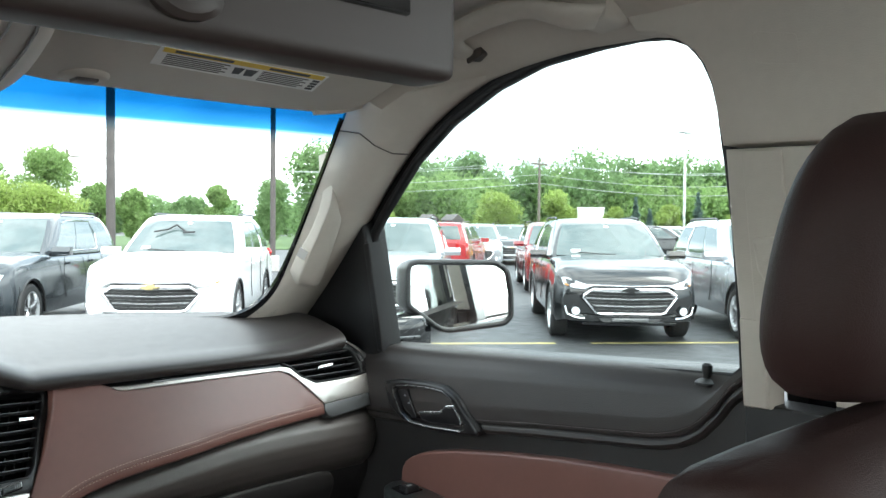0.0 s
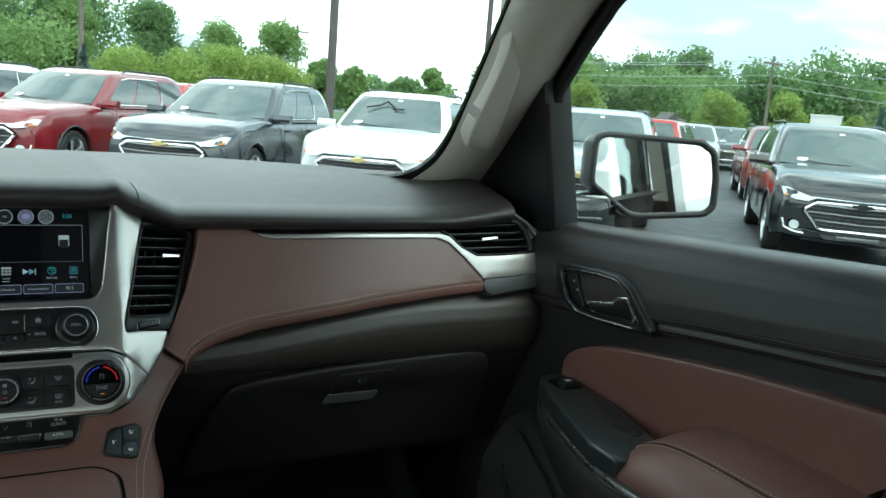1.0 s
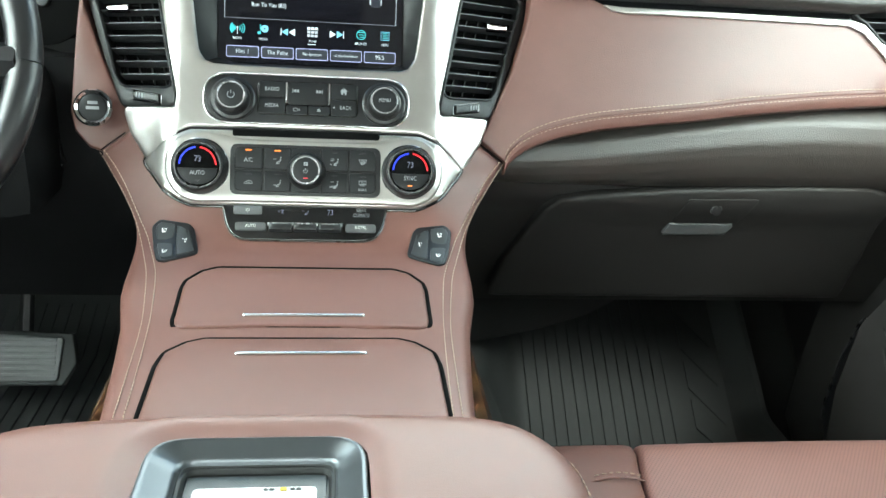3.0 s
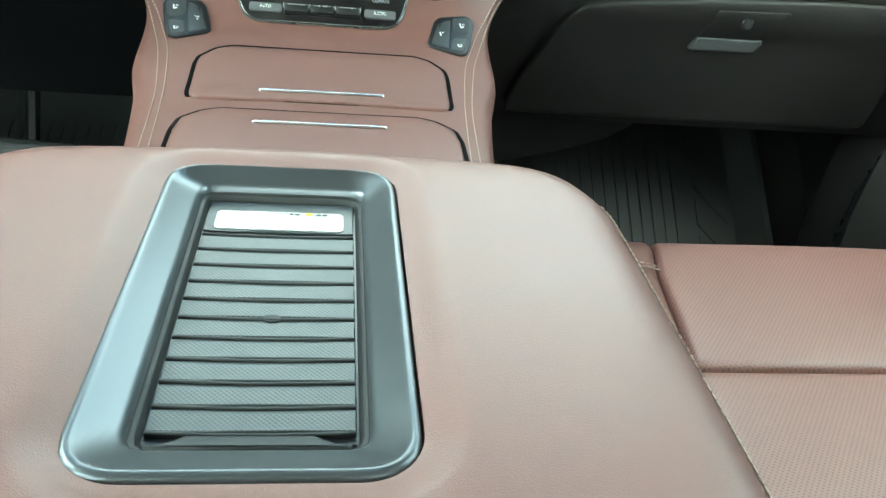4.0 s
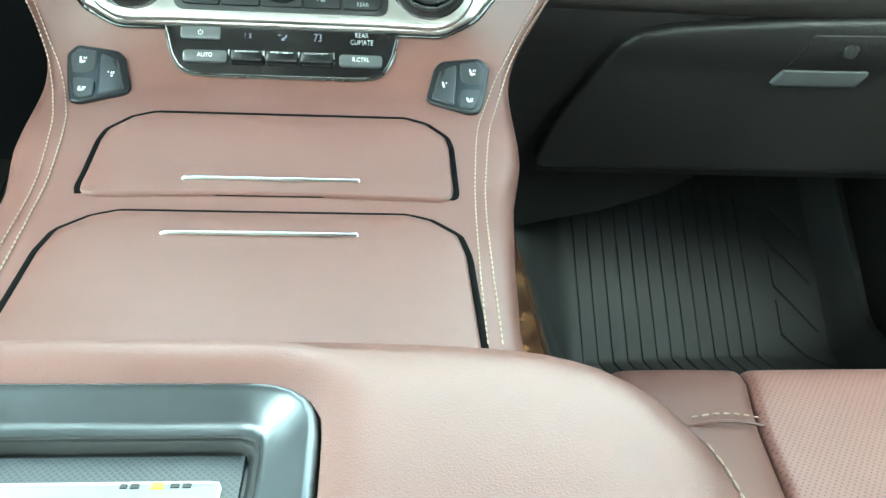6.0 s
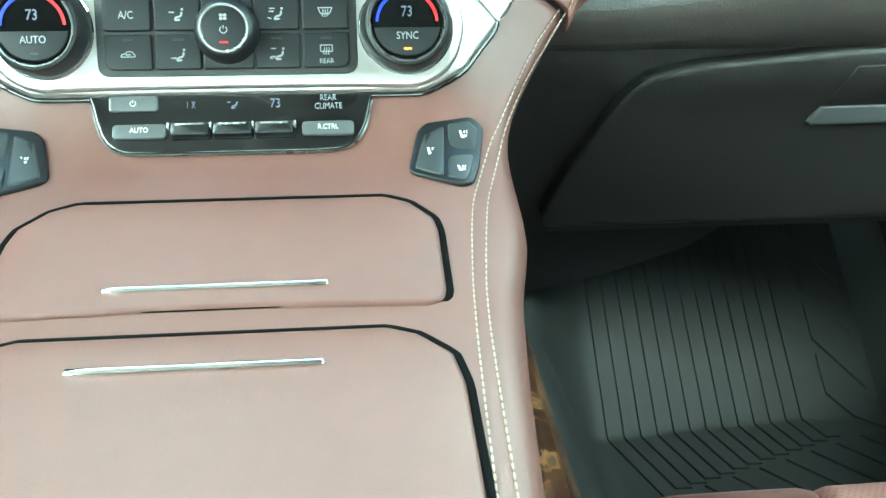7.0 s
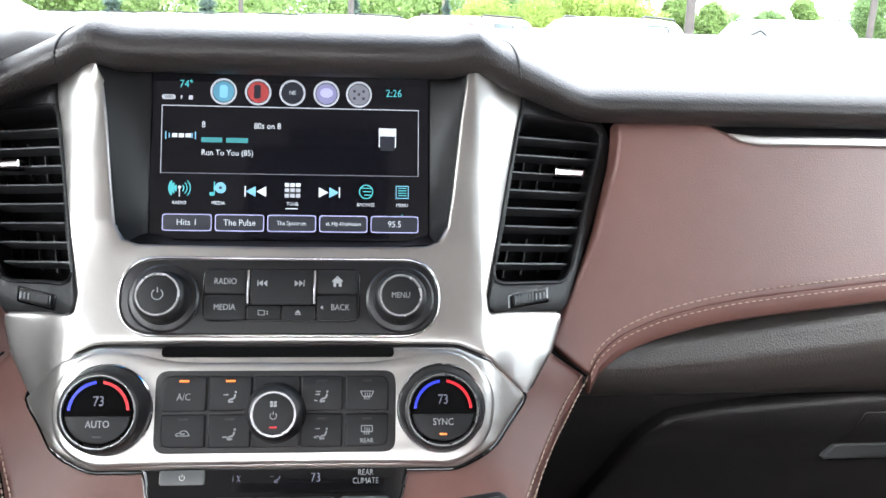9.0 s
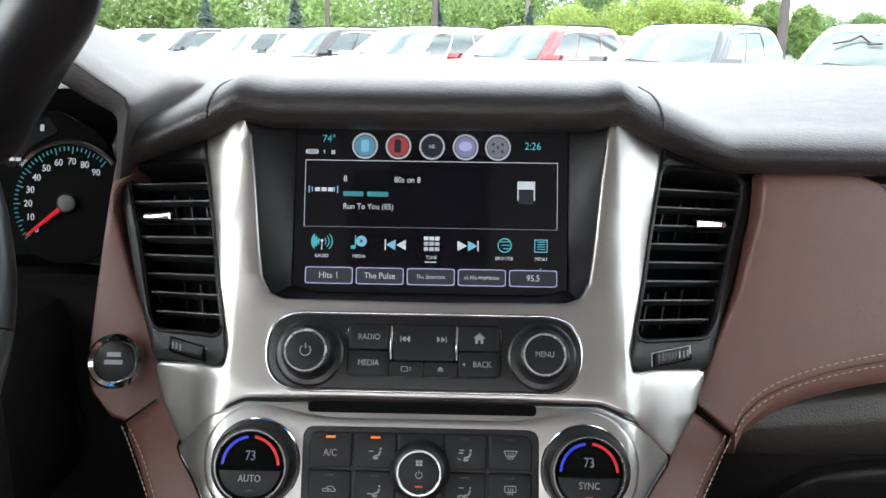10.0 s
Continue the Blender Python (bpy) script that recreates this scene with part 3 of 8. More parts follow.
for u0, v0, u1, v1 in ((-.98, -.60, .975, -.588), (-.98, -.60, -.974, .243), (.969, -.60, .975, .243), (-.98, .235, .975, .243)):
    scr_box(u0, v0, u1, v1, GLOW_GREY if v0 < 0 else ICON_GREY, "line")
scr_text("8", -.665, -.36, .0060, GLOW_WHITE)
scr_text("80s on 8", -.185, -.355, .0060, GLOW_WHITE)
scr_box(-.68, -.205, -.525, -.145, NAME_BAR, "bar")
scr_box(-.495, -.205, -.33, -.145, NAME_BAR, "bar")
scr_text("Run To You (85)", -.68, -.015, .0058, GLOW_WHITE, "LEFT")
for k in range(3):
    scr_box(-.90 + k * .05, -.25, -.86 + k * .05, -.20, GLOW_WHITE, "bar")
for sgn in (-1, 1):
    for k in range(2):
        scr_box(-.835 + sgn * (.085 + k * .025) - .004, -.255 - k * .015, -.835 + sgn * (.085 + k * .025) + .004, -.195 + k * .015, GLOW_SKYBLUE, "bar")
scr_box(.665, -.36, .80, -.26, GLOW_WHITE, "bar")
scr_box(.665, -.26, .675, -.12, GLOW_WHITE, "bar")
scr_box(.79, -.26, .80, -.12, GLOW_WHITE, "bar")
scr_box(.68, -.255, .785, -.08, GLOW_DARK, "bar")
for u, text in ((-.835, "RADIO"), (-.545, "MEDIA"), (.012, "TUNE"), (.57, "BROWSE"), (.85, "MENU")):
    scr_text(text, u, .605, .0035, GLOW_WHITE)
DOWN = .04
scr_box(-.04, .655, .05, .668, GLOW_WHITE, "bar")
part("symbol", plate([(-.835 + .012 * math.cos(a), .375 + DOWN + .020 * math.sin(a)) for a in steps(0, 2 * math.pi, 13)[:-1]], screen, 0.0001, 0.0006, 0), GLOW_WHITE, touch)
scr_box(-.8385, .39 + DOWN, -.8315, .49 + DOWN, GLOW_WHITE, "symbol")
for sgn in (-1, 1):
    for k in range(3):
        rad = .036 + .024 * k
        pts = [(-.835 + sgn * rad * math.cos(a), .385 + DOWN + rad * 1.62 * math.sin(a)) for a in steps(-.75, .75, 9)]
        part("symbol", plate([*pts, *[(u - sgn * .008, v) for u, v in reversed(pts)]], screen, 0.0001, 0.0005, 0), GLOW_CYAN, touch)
part("symbol", plate([(-.53 + .042 * math.cos(a), .375 + DOWN + .068 * math.sin(a)) for a in steps(0, 2 * math.pi, 25)[:-1]], screen, 0.0001, 0.0004, 0), GLOW_SKYBLUE, touch)
part("symbol", plate([(-.53 + .012 * math.cos(a), .375 + DOWN + .020 * math.sin(a)) for a in steps(0, 2 * math.pi, 13)[:-1]], screen, 0.0003, 0.0006, 0), GLOW_DARK, touch)
scr_box(-.580, .30 + DOWN, -.572, .46 + DOWN, GLOW_CYAN, "symbol", 0.0006)
scr_box(-.610, .43 + DOWN, -.574, .475 + DOWN, GLOW_CYAN, "symbol", 0.0006, .01)
for c, sgn in ((-.262, -1), (.285, 1)):
    for k in range(2):
        u = c + sgn * (k * .08 - .075)
        part("symbol", plate([(u, .350 + DOWN), (u + sgn * .075, .415 + DOWN), (u, .480 + DOWN)], screen, 0.0001, 0.0004, 0), GLOW_SKYBLUE if k else GLOW_WHITE, touch)
    scr_box(c + sgn * .083 - .005, .350 + DOWN, c + sgn * .083 + .005, .480 + DOWN, GLOW_WHITE, "symbol")
for i in range(3):
    for j in range(3):
        scr_box(-.048 + i * .042, .305 + DOWN + j * .066, -.013 + i * .042, .352 + DOWN + j * .066, GLOW_WHITE if j == 0 else GLOW_GREY, "symbol")
part("symbol", frame_plate([(.572 + .055 * math.cos(a), .40 + DOWN + .09 * math.sin(a)) for a in steps(0, 2 * math.pi, 25)[:-1]], [(.572 + .047 * math.cos(a), .40 + DOWN + .077 * math.sin(a)) for a in steps(0, 2 * math.pi, 25)[:-1]], screen, 0.0001, 0.0005, 0.00005), GLOW_CYAN, touch)
for k in range(3):
    scr_box(.535 + .012 * k, .350 + DOWN + k * .042, .610, .361 + DOWN + k * .042, GLOW_CYAN, "symbol")
scr_box(.80, .32 + DOWN, .90, .48 + DOWN, GLOW_SKYBLUE, "symbol", line=.006)
for k in range(4):
    scr_box(.820, .345 + DOWN + k * .03, .883, .357 + DOWN + k * .03, GLOW_CYAN, "symbol")
scr_box(.845, .715, .855, .730, GLOW_CYAN, "symbol")
for k, text in enumerate(("Hits 1", "The Pulse", "The Spectrum", "xL Hip-HopNation", "95.5")):
    u = -.775 + k * .392
    scr_box(u - .184, .740, u + .184, .950, GLOW_LILAC, "preset_frame", corner=.03, line=.007)
    scr_box(u - .176, .757, u + .176, .933, GLOW_DARK, "preset_key", h=.0003)
    scr_text(text, u, .845, (.0062, .0062, .0042, .0038, .0062)[k], GLOW_WHITE, squeeze=(.95, .9, .85, .85, .9)[k])

# radio controls
radio = part("radio_panel", plate(rounded([(-.1025, .1825), (.1025, .1825), (.1025, .2315), (-.1025, .2315)], .026, 9), stack, -0.004, 0.0046, 0.001), SATIN_BLACK, centre_stack, "satin black radio control panel")
RAISE = lambda u, s, h=0.0: stack(u, s, h + 0.0046)
part("chrome_edge", frame_plate(inset(rounded([(-.1025, .1825), (.1025, .1825), (.1025, .2315), (-.1025, .2315)], .026, 9), -0.0022), rounded([(-.1025, .1825), (.1025, .1825), (.1025, .2315), (-.1025, .2315)], .026, 9), stack, 0.0, 0.0052, 0.0008), CHROME, centre_stack)
for u, mark in ((-.0748, "power"), (.0780, "MENU")):
    disc(RAISE, u, .2085, [(.0225, 0), (.0225, .002), (.0212, .003), (.0208, .0032)], "knob_base", SATIN_BLACK, radio)
    knob = disc(RAISE, u, .2085, [(.0175, .002), (.0178, .004), (.0165, .013), (.0150, .0162), (.0136, .0170)], "knob", BLACK, radio, "round black knob with a chrome ring")
    disc(RAISE, u, .2085, [(.0139, .0166), (.0136, .0179), (.0125, .0179), (.0121, .0166)], "chrome_ring", RING_SILVER, knob)
    disc(RAISE, u, .2085, [(.0122, .0155), (.0122, .0171), (.0114, .0173)], "cap", BUTTON, knob)
    m = basis(RAISE, u, .2085, 0.0176)
    if mark == "MENU":
        lettering("lettering", "MENU", m, .0052, LEGEND, knob, squeeze=.85)
    else:
        arc = [(.0034 * math.cos(a), .0034 * math.sin(a)) for a in steps(2.2, 7.2, 16)]
        part("power_symbol", tube([m @ Vector((x, y, 0)) for x, y in arc], .00035, 5), LEGEND, knob)
        part("power_symbol", tube([m @ Vector((0, y, 0)) for y in (.0012, .0045)], .00035, 5), LEGEND, knob)
part("button_surround", plate(rounded([(-.0505, .1885), (.0515, .1885), (.0515, .2235), (-.0505, .2235)], .006), RAISE, -.001, .0012, .0006), GLOSS_BLACK, radio)
for u0, u1, s0, s1, text in ((-.049, -.0225, .1895, .2055, "RADIO"), (-.049, -.0225, .2065, .2225, "MEDIA"), (-.0195, .0205, .1895, .2125, ""), (-.0215, .0, .2135, .2225, ""), (.001, .0225, .2135, .2225, ""), (.0235, .050, .1895, .2055, ""), (.0235, .050, .2065, .2225, "BACK")):
    key = part("button", plate(rounded([(u0, s0), (u1, s0), (u1, s1), (u0, s1)], .0018, 3), RAISE, .0, .0028, .0007), BUTTON, radio)
    if text:
        lettering("lettering", text, basis(RAISE, (u0 + u1) / 2 + (.002 if text == "BACK" else 0), (s0 + s1) / 2, .003), .0056, LEGEND, key, squeeze=.85)
for u in (-.0210, .0220):
    part("chrome_bar", plate([(u - .0007, .190), (u + .0007, .190), (u + .0007, .212), (u - .0007, .212)], RAISE, 0, .0038, .0003), CHROME, radio)


def glyph(f, u, s, h, polys, mat, parent, scale=.001, name="symbol"):
    """A small printed sign: outlines in millimetres, x right, y up."""
    m = basis(f, u, s, h)
    bm = bmesh.new()
    for p in polys:
        a, b = [[bm.verts.new(m @ Vector((x * scale, y * scale, z))) for x, y in p] for z in (0, .0002)]
        bm.faces.new(b)
        for i in range(len(p)):
            bm.faces.new((a[i], a[(i + 1) % len(p)], b[(i + 1) % len(p)], b[i]))
    return part(name, bm, mat, parent)


def stroke(points, w):
    """A ribbon of width w along a line, as outlines."""
    out = []
    for (ax, ay), (bx, by) in zip(points, points[1:]):
        L = math.hypot(bx - ax, by - ay) or 1
        nx, ny = -(by - ay) / L * w / 2, (bx - ax) / L * w / 2
        out.append([(ax + nx, ay + ny), (ax - nx, ay - ny), (bx - nx, by - ny), (bx + nx, by + ny)])
    return out


TRI = lambda x, d, w=2.2, h=1.7: [(x, -h), (x, h), (x + d * w, 0)]
glyph(RAISE, -.0120, .1985, .003, [TRI(.2, -1), TRI(2.6, -1), *stroke([(-2.4, -1.7), (-2.4, 1.7)], .5)], LEGEND, radio, .0012)
glyph(RAISE, .0120, .1985, .003, [TRI(-2.6, 1), TRI(-.2, 1), *stroke([(2.4, -1.7), (2.4, 1.7)], .5)], LEGEND, radio, .0012)
glyph(RAISE, .0367, .1975, .003, [*stroke([(-3, .2), (0, 3), (3, .2)], .5), [(-2.2, -2.6), (-2.2, .6), (0, 2.4), (2.2, .6), (2.2, -2.6), (.7, -2.6), (.7, -.8), (-.7, -.8), (-.7, -2.6)]], LEGEND, radio, .0012)
glyph(RAISE, -.011, .218, .003, [*stroke([(-3, -1.5), (1, -1.5), (1, 1.5), (-3, 1.5), (-3, -1.5)], .4), [(2.2, .4), (3.4, .4), (2.8, 1.5)], [(2.2, -.4), (3.4, -.4), (2.8, -1.5)]], LEGEND, radio)
glyph(RAISE, .0115, .218, .003, [[(-2, -.3), (2, -.3), (0, 1.9)], [(-2, -1.3), (2, -1.3), (2, -.8), (-2, -.8)]], LEGEND, radio)
glyph(RAISE, .0275, .2145, .003, [[(0, 1.3), (0, -1.3), (-1.8, 0)]], LEGEND, radio)

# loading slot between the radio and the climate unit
# a raised plate whose near-black colour is the opening's shade
part("disc_slot", plate(rounded([(-.074, .2395), (.074, .2395), (.074, .2465), (-.074, .2465)], .003), stack, -.010, .0068, .0012), SHADE_BLACK, centre_stack, "black disc slot")

# climate unit: a dark body with a silver ring that runs round both knobs
dark = rounded([(.0, .2405), (.116, .2405), (.138, .2500), (.1640, .2800), (.161, .2850), (.141, .304), (.115, .3165), (.08, .3165), (.0, .3165)], [0, .015, .02, .004, .006, .02, .02, .02, 0], 4)
body_o = [*dark[:-1], (0, .3165), *[(-u, s) for u, s in reversed(dark[1:-1])]]
part("climate_body", curved_plate(body_o, stack, -.012, .0055, .003), SILVER, centre_stack, "satin silver climate housing")
part("dark_outline", frame_plate(resample(inset(body_o, -.0026), 150), resample(inset(body_o, .0008), 150), stack, -.010, .0030, .0006), GLOSS_BLACK, centre_stack)
K_U, K_S = .1045, .2785
ring_half = [(.0, .2500), (.048, .2500), (.062, .2494), (.074, .2478), (.083, .2457)]
for a in steps(-1.85, 1.72, 30):
    ring_half.append((K_U + .0355 * math.cos(a), K_S + .0362 * math.sin(a)))
ring_half += [(.086, .3141), (.072, .3137), (.0, .3135)]
CL = lambda u, s, h=0.0: stack(u, s, h + 0.0055)
ring_bm = curved_plate([*ring_half[:-1], (0, .3135), *[(-u, s) for u, s in reversed(ring_half[1:-1])]], CL, -.004, .0045, .0028, .008)
part("silver_ring", ring_bm, SILVER, centre_stack, "bright satin silver ring")
RG = lambda u, s, h=0.0: stack(u, s, h + 0.010)
panel = part("climate_panel", plate(rounded([(-.0752, .2552), (.0752, .2552), (.0752, .3062), (-.0752, .3062)], .008), RG, -.001, .0008, .0004), BLACK, centre_stack, "black panel of climate buttons")
for u0, u1, s0, s1, lit in ((-.0705, -.0435, .2585, .2795, 1), (-.0705, -.0435, .2815, .3025, 0), (-.0415, -.0155, .2585, .2795, 1), (-.0415, -.0155, .2815, .3025, 0), (.0155, .0415, .2585, .2795, 0), (.0155, .0415, .2815, .3025, 0), (.0435, .0705, .2585, .2795, 0), (.0435, .0705, .2815, .3025, 0), (-.0145, .0145, .2585, .3025, 0)):
    key = part("button", plate(rounded([(u0, s0), (u1, s0), (u1, s1), (u0, s1)], [.0065 if abs(u) > .07 and not .26 < q < .30 else .0016 for u, q in ((u0, s0), (u1, s0), (u1, s1), (u0, s1))], 4), RG, .0, .0032, .0008), BUTTON, panel)
    if u0 != -.0145:
        c = (u0 + u1) / 2
        on(RG, c, s0 + .003, .006, .0013, .0031, .0035, 0, "lamp", GLOW_AMBER if lit else SATIN_BLACK, key)
        if u0 < -.05 and s0 < .27:
            lettering("lettering", "A/C", basis(RG, c, s0 + .0125, .0034), .0062, LEGEND, key, squeeze=.85)
        elif u0 < -.05:
            glyph(RG, c, s0 + .012, .0034, [*stroke([(-4, -1), (-3.6, .4), (-1.6, .8), (-.4, 2), (2.2, 2), (3.4, .5), (4, .2), (4, -1), (-4, -1)], .5), *stroke([(-1.4, .2), (1.6, .2)], .6)], LEGEND, key)
        elif u0 > .04:
            y = 1.2 if s0 > .27 else 0
            fan = [*stroke([(-3.6, 2 + y), (-2.2, -1 + y), (2.2, -1 + y), (3.6, 2 + y), (-3.6, 2 + y)] if y == 0 else [(-3, 2.2 + y), (-3, -1 + y), (3, -1 + y), (3, 2.2 + y), (-3, 2.2 + y)], .5)]
            for x in (-1.2, 0, 1.2):
                fan += stroke([(x, 1.2 + y), (x + .3, .2 + y), (x - .3, -1.4 + y), (x, -2.6 + y)], .45)
            glyph(RG, c, s0 + .0115, .0034, fan, LEGEND, key, .00115)
            if y:
                lettering("lettering", "REAR", basis(RG, c, s0 + .0172, .0034), .0040, LEGEND, key, squeeze=.9)
        else:
            seat = [*stroke([(1.6, -2.2), (-.8, -2.4), (-.2, -1.2), (2.0, -.6), (2.6, 1.4)], .9), [(2.2, 2), (3.2, 2), (3.2, 3), (2.2, 3)]]
            up = s0 < .27
            seat += stroke([(-3.4, 1.2 if up else -1.2), (-1.4, 1.2 if up else -1.2)], .5) + [[(-1.8, 1.8 if up else -.6), (-.7, 1.2 if up else -1.2), (-1.8, .6 if up else -1.8)]]
            if u0 > 0:
                seat += stroke([(-3.8, -1.6), (-2.2, -2.2)], .5) + stroke([(-3, 2.6), (-.6, 2.6)], .5)
            glyph(RG, c, s0 + .0125, .0034, seat, LEGEND, key, .00125)
fan_knob = disc(RG, 0, .2805, [(.0185, .002), (.0188, .004), (.0168, .0125), (.0152, .0152), (.0138, .0158)], "fan_knob", BLACK, centre_stack, "round black fan knob with a chrome ring")
disc(RG, 0, .2805, [(.0141, .0154), (.0138, .0166), (.0127, .0166), (.0123, .0154)], "chrome_ring", RING_SILVER, fan_knob)
disc(RG, 0, .2805, [(.0124, .0145), (.0124, .0160), (.0116, .0162)], "cap", BUTTON, fan_knob)
fm = lambda u, s, h=0.0: RG(u, s, h + .0164)
glyph(fm, 0, .2745, 0, [[(x + 1.3 * math.cos(a), y + 1.1 * math.sin(a)) for a in steps(0, 2 * math.pi, 9)[:-1]] for x, y in ((-1.3, 1), (1.3, 1), (-1.3, -1.2), (1.3, -1.2))], LEGEND, fan_knob, .00085)
glyph(fm, 0, .2815, 0, stroke([(2 * math.cos(a), 2 * math.sin(a)) for a in steps(2.2, 7.2, 12)], .45) + stroke([(0, .6), (0, 2.6)], .45), LEGEND, fan_knob)
on(fm, 0, .2885, .0045, .0011, 0, .0003, 0, "lamp", GLOW_RED, fan_knob)
for sgn, text in ((-1, "AUTO"), (1, "SYNC")):
    u = sgn * K_U
    ringk = disc(RG, u, K_S, [(.0283, -.003), (.0285, .0005), (.0278, .0013), (.0268, .001)], "chrome_bezel", CHROME, centre_stack)
    knob = disc(RG, u, K_S, [(.0268, -.002), (.0268, .004), (.0258, .006), (.0252, .013), (.0238, .0155), (.0225, .016), (.0212, .0155), (.0207, .012)], "temperature_knob", BLACK, centre_stack, "round black temperature knob with a lit dial")
    disc(RG, u, K_S, [(.0226, .0155), (.0222, .0164), (.0214, .0164), (.0208, .015), (.0206, .0122)], "chrome_ring", DARK_SILVER, knob)
    disc(RG, u, K_S, [(.0206, .0125), (.0206, .0145), (.0203, .0147)], "face", SHADE_BLACK, knob)
    face = lambda a, b, h=0.0: RG(a, b, h + .0149)
    low = [(u + .0192 * math.cos(a), K_S + .0012 + .0186 * math.sin(a)) for a in steps(.08, math.pi - .08, 18)]
    part("lower_key", plate(low, face, -.001, .0009, .0004), BUTTON, knob)
    lettering("lettering", text, basis(face, u, K_S + .0075, .0011), .0060, LEGEND, knob, squeeze=.85)
    on(face, u, K_S + .0152, .0045, .0013, .0005, .0012, 0, "lamp", GLOW_AMBER if sgn > 0 else SATIN_BLACK, knob)
    for col, a0, a1 in ((GLOW_BLUE, math.pi + .05, 1.5 * math.pi - .12), (GLOW_RED, 1.5 * math.pi + .12, 2 * math.pi - .05)):
        arc = [(u + .0182 * math.cos(a), K_S + .0172 * math.sin(a)) for a in steps(a0, a1, 14)]
        arc += [(u + .0166 * math.cos(a), K_S + .0156 * math.sin(a)) for a in steps(a1, a0, 14)]
        part("lit_arc", plate(arc, face, 0, .0006, 0), col, knob)
    lettering("lettering", "73", basis(face, u, K_S - .0058, .0006), .0085, GLOW_DIM, knob, squeeze=.8)

# rear climate panel
rear_half = [(p.x, p.y) for p in spline([(.0845, .3155, 0), (.0818, .3235, 0), (.0800, .3320, 0), (.0768, .3410, 0), (.0715, .3485, 0), (.0635, .3528, 0), (.048, .3540, 0)], 22)]
rear = part("rear_climate_panel", curved_plate([*rear_half, *[(-u, q) for u, q in reversed(rear_half)]], stack, -.008, .0035, .0018, .01), GLOSS_BLACK, centre_stack, "gloss black rear climate panel")
RR = lambda u, s, h=0.0: stack(u, s, h + .0035)
tip = [*rear_half[2:], *[(-u, q) for u, q in reversed(rear_half[2:])]]
part("thin_edge", tube([stack(u, q, .0014) for u, q in tip], .0009, 6), DARK_SILVER, rear)
on(RR, -.0575, .3215, .028, .0095, 0, .0022, .0007, "button", GREY_BUTTON, rear, .002)
glyph(RR, -.0575, .3215, .0024, stroke([(1.6 * math.cos(a), 1.6 * math.sin(a)) for a in steps(2.2, 7.2, 12)], .4) + stroke([(0, .4), (0, 2.2)], .4), PAPER, rear)
lettering("lettering", "REAR", basis(RR, .0565, .3195, .0006), .0052, LEGEND, rear, squeeze=.8)
lettering("lettering", "CLIMATE", basis(RR, .0565, .3248, .0006), .0052, LEGEND, rear, squeeze=.8)
lettering("lettering", "73", basis(RR, .025, .3225, .0005), .008, GLOW_DIM, rear, squeeze=.8)
glyph(RR, .0, .3225, .0005, [*stroke([(1.6, -2.2), (-.8, -2.4), (-.2, -1.2), (2.0, -.6), (2.6, 1.4)], .8), *stroke([(-3.4, 1.2), (-1.4, 1.2)], .5)], GLOW_DIM, rear)
glyph(RR, -.023, .3225, .0005, [*stroke([(-1, -2), (1, 2)], .5), *stroke([(-1, 2), (1, -2)], .5), *stroke([(-3.5, -2), (-3.5, 2)], .3)], GLOW_DIM, rear)
for u, text in ((-.054, "AUTO"), (.056, "R.CTRL")):
    key = on(RR, u, .3395, .031, .0098, 0, .0025, .0009, "button", GREY_BUTTON, rear, .003)
    lettering("lettering", text, basis(RR, u, .3390, .0027), .0045, PAPER, key, squeeze=.85)
for k in range(3):
    u = -.0245 + k * .0245
    bar = on(RR, u, .3395, .0235, .010, 0, .006, .0030, "rocker_switch", SATIN_BLACK, rear, .002)
    on(RR, u, .3366, .0165, .0013, .0055, .0066, .0004, "chrome_bar", RING_SILVER, bar)
for k in range(4):
    on(RR, -.0368 + k * .0245, .3372, .0014, .0044, .002, .0062, .0006, "chrome_divider", RING_SILVER, rear)

